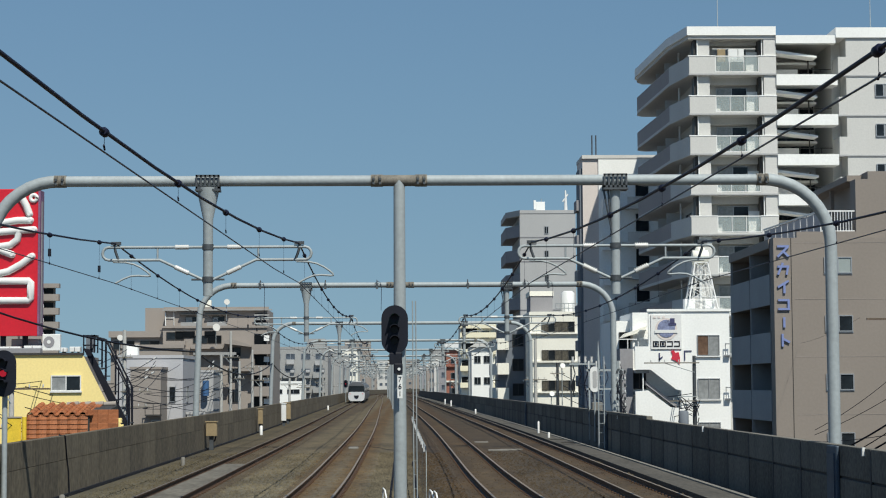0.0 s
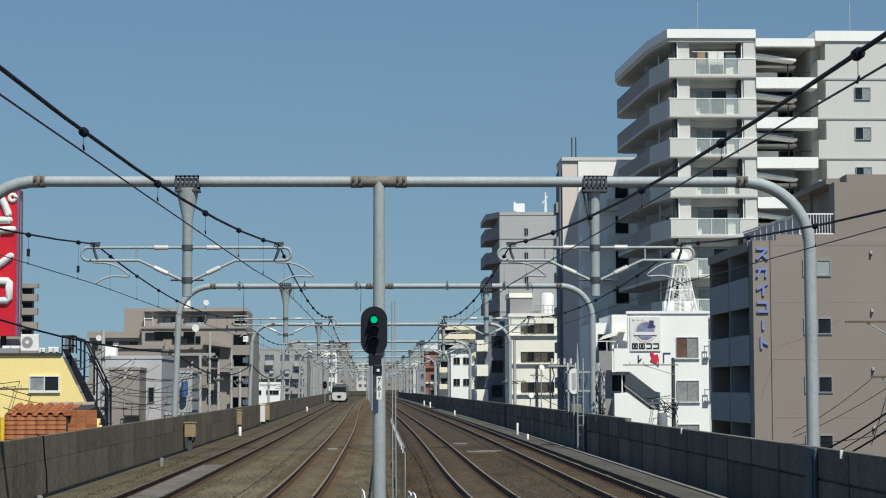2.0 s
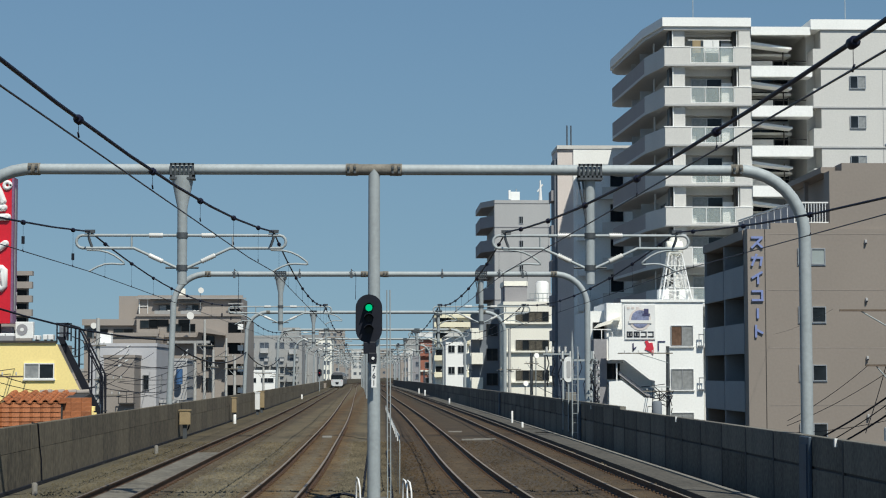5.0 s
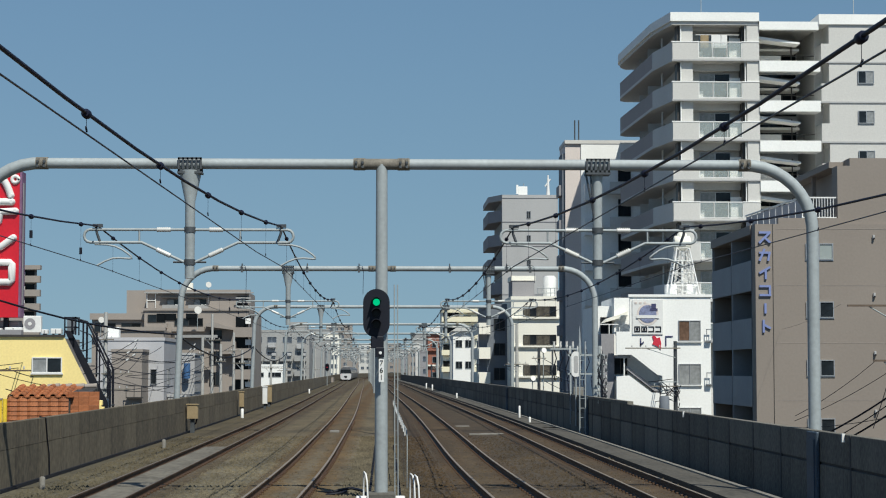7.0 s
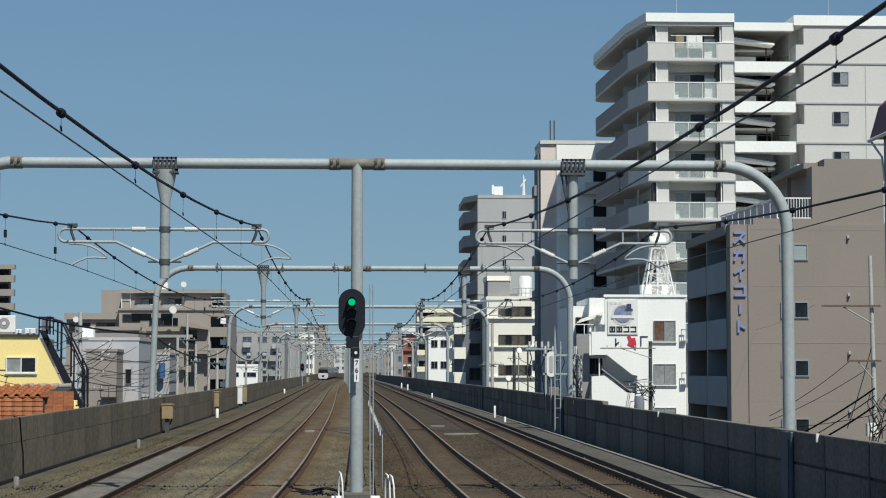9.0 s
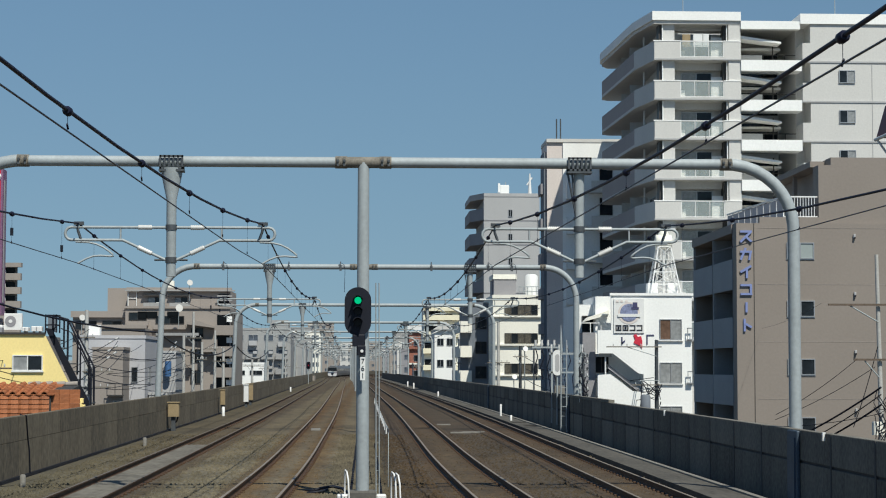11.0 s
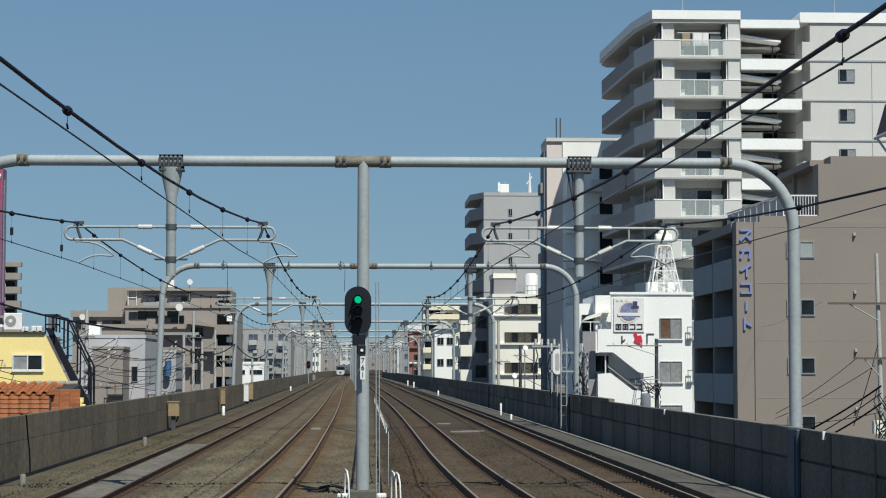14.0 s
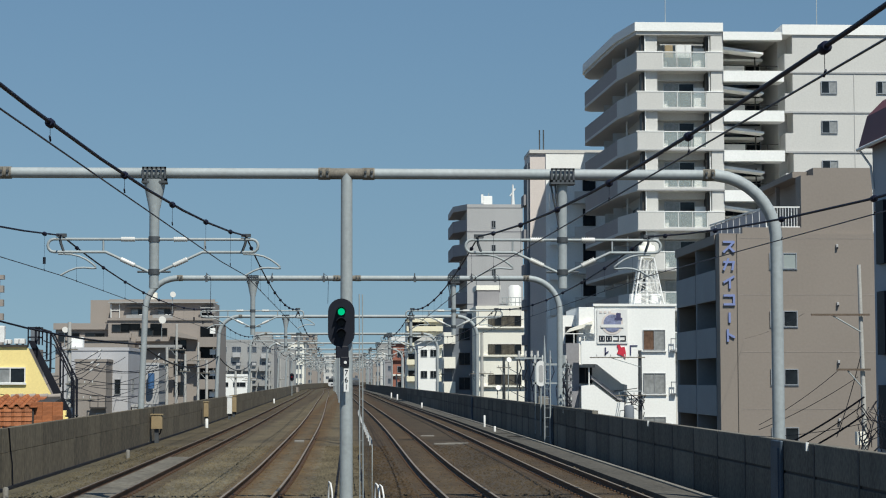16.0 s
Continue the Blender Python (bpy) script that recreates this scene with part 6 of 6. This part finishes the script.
part("run", Shape().tube([(-1.35, 44.2, -0.17), (-1.15, 43.6, -0.12), (-1.0, 44.0, -0.1), (-0.75, 44.4, -0.08), (-0.5, 43.8, -0.1), (-0.35, 42.9, -0.15), (-0.25, 42.4, -0.1)], 0.035, 7), BLACK, loose)
part("run", Shape().tube([(-1.3, 43.4, -0.17), (-1.0, 43.3, -0.13), (-0.85, 43.9, -0.12)], 0.03, 7), BLACK, loose)

# ladder, insulators and oval mirror at the second portal's side post
lad = thing("post_ladder", "thin grey steel ladder beside the portal's side post", "ladder", at=(8.56, 85.0, 0))
for x in (0.1, 0.35):
    part("ladder_rail", Shape().tube([(x, 0, -0.2), (x, 0, 3.9)], 0.032, 6), STEEL, lad)
for k in range(8):
    part("rung", Shape().tube([(0.1, 0, 0.1 + 0.42 * k), (0.35, 0, 0.1 + 0.42 * k)], 0.011, 5), STEEL, lad)
stack = thing("insulator_post", "dark steel post crowded with insulators and cables", "insulator post", at=(9.62, 84.6, 0))
part("post", Shape().tube([(0, 0, -0.3), (0, 0, 3.3)], 0.05, 8), STEEL_DARK, stack)
rg = random.Random(14)
for k in range(7):
    z = 1.4 + 0.29 * k
    part("arm", Shape().tube([(-0.24, 0, z), (0.24, 0, z)], 0.02, 5), STEEL, stack)
    for s in (-1, 1):
        part("insulator", Shape().tube([(s * 0.17, -0.03, z), (s * 0.17, -0.03, z + 0.06), (s * 0.17, -0.03, z + 0.14)], 0.04, 8, [0.02, 0.05, 0.03]), PORCELAIN if k % 2 else STEEL_DARK, stack)
    part("cable", Shape().tube([(rg.uniform(-0.25, 0.25), -0.08, z), (rg.uniform(-0.3, 0.3), -0.1, z - 0.5), (rg.uniform(-0.15, 0.15), -0.08, z - 1.1)], 0.022, 5), BLACK, stack)
oval = thing("track_sign", "white rounded sign on a thin post", "sign", at=(9.0, 90, 0))
part("face", Shape().slab([(0.22 * math.cos(radians(a)), 2.9 + (0.38 if math.sin(radians(a)) > 0 else -0.38) + 0.22 * math.sin(radians(a))) for a in range(0, 360, 15)], -0.03, 0.03), WHITE_PAINT, oval)
part("centre", Shape().slab([(0.1 * math.cos(radians(a)), 2.9 + (0.3 if math.sin(radians(a)) > 0 else -0.3) + 0.1 * math.sin(radians(a))) for a in range(0, 360, 20)], -0.045, -0.03), GREY_RENDER, oval)
part("post", Shape().tube([(0, 0.06, 0), (0, 0.06, 3.3)], 0.04, 6), STEEL, oval)
gear = thing("switchgear", "insulators and cables on a steel frame", "switchgear", at=(9.5, 93, 0))
part("frame", Shape().box(-0.6, 1.2, 0, 0.08, 3.3, 3.4).box(-0.5, -0.42, 0, 0.08, 0, 3.8).box(0.9, 0.98, 0, 0.08, 0, 3.8).box(-0.6, 1.2, 0, 0.08, 2.4, 2.48), STEEL, gear)
for k in range(5):
    x = -0.5 + 0.38 * k
    part("insulator", Shape().tube([(x, 0, 3.4), (x, 0, 3.5), (x, 0, 3.6), (x, 0, 3.7), (x, 0, 3.8)], 0.04, 8, [0.03, 0.05, 0.03, 0.05, 0.02]), PORCELAIN, gear)
    part("cable", Shape().tube([(x, 0.1, 3.8), (x + 0.2, 0.1, 3.0), (x - 0.1, 0.1, 2.2), (x + 0.1, 0.1, 0.2)], 0.022, 5), WIRE, gear)
part("spike", Shape().tube([(-0.02, 0, 3.4), (-0.02, 0, 4.0), (-0.02, 0, 4.75)], 0.06, 8, [0.09, 0.06, 0.012]), STEEL, gear, "pointed grey arrester")
part("cabinet", Shape().box(-0.35, 0.15, -0.2, 0.2, 1.3, 1.8, 0.03), CONCRETE_PALE, gear)


rack = thing("insulator_rack", "steel rack with a row of white insulators and hanging cables", "insulator rack")
rack.scale, rack.location = (1.217, 1.217, 1.217), (9.83, 112, -0.57)
part("beam", Shape().box(-0.1, 1.22, 0, 0.08, 3.60, 3.68), STEEL, rack)
for x in (0.0, 1.07):
    part("post", Shape().box(x - 0.04, x + 0.04, 0.0, 0.08, -0.3, 3.60), STEEL_DARK, rack)
for k in range(4):
    x = 0.08 + 0.3 * k
    part("insulator", Shape().tube([(x, 0.04, 3.68), (x, 0.04, 3.78), (x, 0.04, 3.88), (x, 0.04, 4.00)], 0.06, 8, [0.04, 0.075, 0.05, 0.07]), PORCELAIN, rack, "white stacked insulator")
    part("cable", Shape().tube([(x, -0.02, 3.58), (x + 0.1, -0.06, 3.18), (x - 0.06, -0.05, 2.68), (x + 0.05, -0.02, 2.08)], 0.03, 5), BLACK, rack)


# ---- poles and cables in the streets ----
def utility_pole(x, y, top, label, arms=(), tank=False, lean=0.0, foot=0.19, tip=0.11, pins=True):
    p = thing("utility_pole", label, "utility pole", "utility poles", at=(x, y, 0))
    part("pole", Shape().tube([(lean, 0, STREET), (0, 0, top)], 0.15, 10, [foot, tip]), STEEL_DARK if label.startswith("dark") else POLE, p)
    for z, a, b in arms:
        arm = part("crossarm", Shape().box(a, b, -0.2, -0.12, z - 0.035, z + 0.035), RUST_ARM if y < 100 else STEEL_RUST, p)
        part("brace", Shape().tube([(a * 0.6, -0.15, z), (0, -0.12, z - 0.6)], 0.025, 5), STEEL, arm)
        for k in range(4 if pins else 0):
            u = a + (b - a) * (k + 0.5) / 4
            part("insulator", Shape().tube([(u, -0.16, z + 0.05), (u, -0.16, z + 0.1), (u, -0.16, z + 0.2)], 0.05, 8, [0.02, 0.04, 0.025]), PORCELAIN, arm)
    if tank:
        part("transformer", Shape().tube([(-0.75, -0.25, -0.2), (-0.75, -0.25, 0.9), (-0.75, -0.25, 1.0)], 0.32, 12, [0.32, 0.32, 0.2]), SLATE, p)
        part("bracket", Shape().box(-1.1, 0.1, -0.2, 0.2, 1.3, 1.36).box(-1.1, 0.1, -0.2, 0.2, 1.85, 1.9), STEEL, p)
        rg = random.Random(3)
        for k in range(12):
            x0, x1 = rg.uniform(-1.1, 0.3), rg.uniform(-1.1, 0.3)
            part("cable", Shape().tube([(x0, -0.3, rg.uniform(0.4, 1.9)), ((x0 + x1) / 2, -0.35, rg.uniform(0.2, 1.6)), (x1, -0.3, rg.uniform(-0.2, 1.8))], 0.03, 5), BLACK, p)
    return p


utility_pole(17.75, 66, 6.6, "pale concrete utility pole with crossarms and cables", ((4.85, -1.75, 0.3), (2.95, -0.88, 0.3)), lean=0.25, foot=0.13, tip=0.065, pins=False)
gear = thing("pole_box", "cream junction box and cable coils on a pole", "junction box", at=(17.85, 65.6, 0))
part("box", Shape().box(-0.42, -0.04, -0.2, 0.1, 0.36, 0.82, 0.03), WARM_WHITE, gear)
rg = random.Random(5)
for k in range(26):
    x0, z0 = rg.uniform(-0.45, 0.5), rg.uniform(0.6, 2.1)
    part("cable", Shape().tube([(x0, -0.2, z0), (x0 + rg.uniform(-0.3, 0.3), -0.25, z0 - 0.4), (rg.uniform(-0.4, 0.6), -0.2, z0 - rg.uniform(0.5, 1.4))], 0.016, 5), BLACK, gear)
utility_pole(18.4, 121, 4.45, "dark utility pole with a transformer before a white wall", ((4.0, -3.2, 0.3), (1.6, -1.6, 0.3)), tank=True)
utility_pole(12.9, 160, 4.5, "dark utility pole between low buildings", ((3.6, -0.6, 0.6),))
utility_pole(-16.3, 113, 6.0, "grey utility pole with crossarms and cables", ((2.4, -0.2, 1.6), (1.5, -0.2, 1.5), (4.4, -0.5, 0.5)))
utility_pole(-16.5, 185, 8.0, "grey utility pole beside the brown building", ((5.5, -0.9, 0.9),))
utility_pole(-15.6, 200, 6.5, "grey utility pole beside the railway viaduct", ((4.6, -0.9, 0.9),))
utility_pole(-17.0, 84, 3.0, "grey utility pole with cable clutter", ((2.6, -0.7, 1.7), (0.9, -0.5, 0.5)))

utility_pole(-14.4, 153, 5.2, "slim pale concrete utility pole before the brown apartments", ((3.9, -0.4, 0.9),))
utility_pole(-14.9, 176, 5.0, "slim pale concrete utility pole before the brown apartments", ((3.4, -0.5, 0.5),))

for x, z in ((13.15, 4.2), (12.25, 1.9)):
    dish = thing("satellite_dish", "white satellite dish on a thin pole", "satellite dish", "satellite dishes", at=(x, 158.5, z))
    part("dish", Shape().tube([(0.05, -0.2, 0.05), (0, 0, 0), (-0.02, 0.05, 0)], 0.22, 16, [0.22, 0.17, 0.05]), APT_WHITE, dish)
    part("pole", Shape().tube([(0, 0.04, 0), (0, 0.1, STREET - z)], 0.04, 6), STEEL, dish)


rg = random.Random(21)
for k in range(26):
    s = -1 if k % 2 else 1
    y = 150 + 17 * k
    utility_pole(bend(y) + s * rg.uniform(10.2, 13.5), y, rg.uniform(3.5, 7.5), "grey utility pole beside the railway viaduct", ((rg.uniform(2.5, 3.4), -0.9, 0.9),))


def cable(pts_list, r=0.02, label="black cable hung between poles"):
    c = thing("cable", label, "cable", "hung cables")
    for a, b, sag in pts_list:
        pts = [(a[0] + (b[0] - a[0]) * u, a[1] + (b[1] - a[1]) * u, a[2] + (b[2] - a[2]) * u - 4 * sag * u * (1 - u)) for u in (k / 10 for k in range(11))]
        part("span", Shape().tube(pts, r, 5), BLACK, c)


def strain_wires(runs, y, label):
    """Service wires that leave a pole upwards, each ending in a white strain insulator."""
    c = thing("service_wires", label, "cable", "service wires")
    for x0, z0, x1, z1 in runs:
        part("wire", Shape().tube([(x0, y, z0), ((x0 + x1) / 2, y, (z0 + z1) / 2 - 0.06), (x1, y, z1)], 0.02, 5), BLACK, c)
        for u in (0.72, 0.94):
            px, pz = x0 + (x1 - x0) * u, z0 + (z1 - z0) * u
            dx, dz = (x1 - x0) * 0.05, (z1 - z0) * 0.05
            part("insulator", Shape().tube([(px - dx, y - 0.03, pz - dz), (px - dx * 0.3, y - 0.03, pz - dz * 0.3), (px + dx * 0.3, y - 0.03, pz + dz * 0.3), (px + dx, y - 0.03, pz + dz)], 0.06, 8, [0.035, 0.07, 0.045, 0.06]), PORCELAIN, c, "white strain insulator")


strain_wires(((-16.2, 3.4, -14.36, 4.4), (-16.2, 2.85, -14.42, 3.94), (-16.2, 2.3, -14.48, 3.57)), 112.6, "black service wires with white insulators on a grey pole")
strain_wires(((-16.1, 3.0, -14.65, 4.69), (-16.1, 2.6, -14.65, 4.35), (-16.0, 2.25, -14.68, 3.86)), 150.0, "black service wires with white insulators beside the brown apartments")
cable([((-17.5, 60, 7.0), (-9.2, 85.6, 4.2), 0.7), ((-9.2, 85.6, 4.2), (-9.3, 137.5, 4.3), 0.9), ((-9.3, 137.5, 4.3), (-9.6, 190, 4.3), 0.9)], 0.04, "thick black cable hung along the viaduct")
for dz in (0, 0.9, 1.8):
    cable([((-16.4, 113, 2.0 + dz), (-15.6, 200, 3.4 + dz), 1.2)], 0.025)
    cable([((-16.4, 84, 0.9 + dz), (-16.0, 113, 1.5 + dz), 0.8)], 0.022)
    cable([((18.2, 121, 0.8 + 0.7 * dz), (13.2, 160, 1.8 + dz), 0.9)], 0.025)
for a, b in (((-16.0, 113, 2.3), (-15.2, 160, 0.6)), ((-15.2, 113, 1.4), (-14.0, 150, 3.2)), ((-16.3, 113, 4.3), (-17.2, 84, 2.6)), ((-15.0, 113, 2.3), (-12.6, 130, 3.6)), ((-15.2, 113, 1.4), (-12.4, 128, 2.2)), ((-17.2, 84, 1.2), (-13.4, 97, 0.2)), ((-17.2, 84, 2.6), (-13.2, 100, 1.6)), ((-18.5, 80, 3.4), (-16.2, 84, 0.6)), ((-18.8, 80, 2.9), (-15.9, 86, 0.9))):
    cable([(a, b, 0.35)], 0.018)
for a, b in (((-16.15, 113, 2.94), (-15.5, 121, 4.3)), ((-16.15, 113, 2.03), (-15.3, 123, 3.8)), ((-16.03, 113, 3.39), (-14.4, 153, 3.6)), ((-15.24, 113, 3.27), (-14.0, 153, 4.0)), ((-15.13, 113, 2.26), (-14.2, 153, 2.6)), ((-16.15, 113, 4.86), (-17.0, 84, 2.8)), ((-16.15, 113, 1.01), (-17.1, 84, 0.4)), ((-14.0, 153, 3.9), (-14.9, 176, 3.5)), ((-14.4, 153, 3.1), (-14.7, 176, 2.3)), ((-14.9, 176, 3.5), (-16.3, 185, 5.4)), ((-16.15, 113, 3.27), (-17.2, 149, 4.4)), ((-14.6, 176, 2.3), (-15.4, 200, 2.9))):
    cable([(a, b, 0.4)], 0.018)
cable([((15.8, 66, 4.9), (19.3, 92.9, 4.6), 0.12)], 0.005)
for k, (a, b, r) in enumerate((((17.8, 65.8, 2.0), (15.2, 70, -0.15), 0.035), ((17.8, 65.8, 1.75), (15.3, 70, -0.45), 0.02), ((17.8, 65.8, 1.4), (15.6, 70, -0.5), 0.035), ((16.95, 65.8, 2.95), (14.6, 68, 1.0), 0.012), ((17.6, 65.8, 2.7), (14.8, 69, 0.8), 0.012), ((17.7, 65.8, 3.4), (17.0, 66.5, 0.6), 0.015), ((17.8, 65.8, 1.1), (14.6, 70, 0.5), 0.012))):
    cable([(a, b, 0.12)], r)


# ---- the train that runs away from the camera ----
def rail_car(tail):
    c = thing("rail_car", "white-ended grey commuter train car running away" if tail else "grey commuter train car in a moving train", "train car", "cars of the train")
    ring = [(-1.4, 0.35), (1.4, 0.35), (1.43, 1.0), (1.41, 2.4), (1.25, 2.95), (0.8, 3.2), (0.0, 3.28), (-0.8, 3.2), (-1.25, 2.95), (-1.41, 2.4), (-1.43, 1.0)]
    part("body", Shape().slab(ring, -9.7, 9.75), TRAIN_GREY, c)
    part("underframe", Shape().box(-1.2, 1.2, -9.2, 9.2, 0.12, 0.35), BLACK, c)
    for y in (-6.8, 6.8):
        part("bogie", Shape().box(-0.75, 0.75, y - 1.5, y + 1.5, 0.01, 0.3, 0.05), BLACK, c)
    part("roof_unit", Shape().box(-0.8, 0.8, -3, 3, 3.2, 3.5, 0.1), TRAIN_GREY, c)
    for s in (-1, 1):
        for y in (-6, -2, 2, 6):
            part("side_window", Shape().box(s * 1.40 - 0.03, s * 1.40 + 0.03, y - 1.3, y + 1.3, 1.65, 2.45), GLASS, c)
    if tail:
        face = part("end_face", Shape().slab([(-0.95, 0.18), (0.95, 0.18), (1.25, 0.4), (1.38, 0.9), (1.38, 1.55), (1.1, 1.72), (-1.1, 1.72), (-1.38, 1.55), (-1.38, 0.9), (-1.25, 0.4)], -10.05, -9.7), TRAIN_WHITE, c, "white rounded lower end of the train")
        part("windscreen", Shape().slab([(-1.34, 1.74), (1.34, 1.74), (1.22, 2.7), (-1.22, 2.7)], -9.85, -9.7), GLASS, c, "wide dark windscreen")
        part("wiper", Shape().box(-0.03, 0.03, -9.9, -9.86, 1.74, 2.3), BLACK, c)
        part("end_frame", Shape().slab([(-1.26, 2.72), (1.26, 2.72), (1.15, 2.98), (0.75, 3.2), (-0.75, 3.2), (-1.15, 2.98)], -9.85, -9.7), TRAIN_GREY, c)
        part("coupler_mark", Shape().slab([(-0.42, 1.12), (0.42, 1.12), (0.3, 0.7), (0.0, 0.55), (-0.3, 0.7)], -10.1, -10.05), BLACK, face, "dark mark on the end")
        part("skirt", Shape().box(-1.25, 1.25, -9.9, -9.6, 0.08, 0.3), BLACK, c)
        for s in (-1, 1):
            part("tail_lamp", Shape().tube([(s * 1.05, -10.08, 1.4), (s * 1.05, -10.05, 1.4)], 0.07, 8), RED_LAMP, face, "red tail lamp")
    return c


cars = [rail_car(True), rail_car(False)]
cars += [copy_thing(cars[1], pose(0, 400, 0)) for k in range(4)]


# ---- what moves ----
def motions():
    for k, car in enumerate(cars):
        rows = []
        for t in range(17):
            y = 332 + 20.2 * k + 24.0 * t
            rows.append((t, pose(TRACKS[0] + bend(y), y, 0, 0, 0, heading(y))))
        walk(car, rows)
    # the added vane hides the glowing green lens, then swings up under its visor
    shut, up = pose(*COVER_AT), pose(*COVER_AT, -88)
    walk(shutter, [(0, shut), (0.68, shut), (0.78, up), (16, up)])


motions()
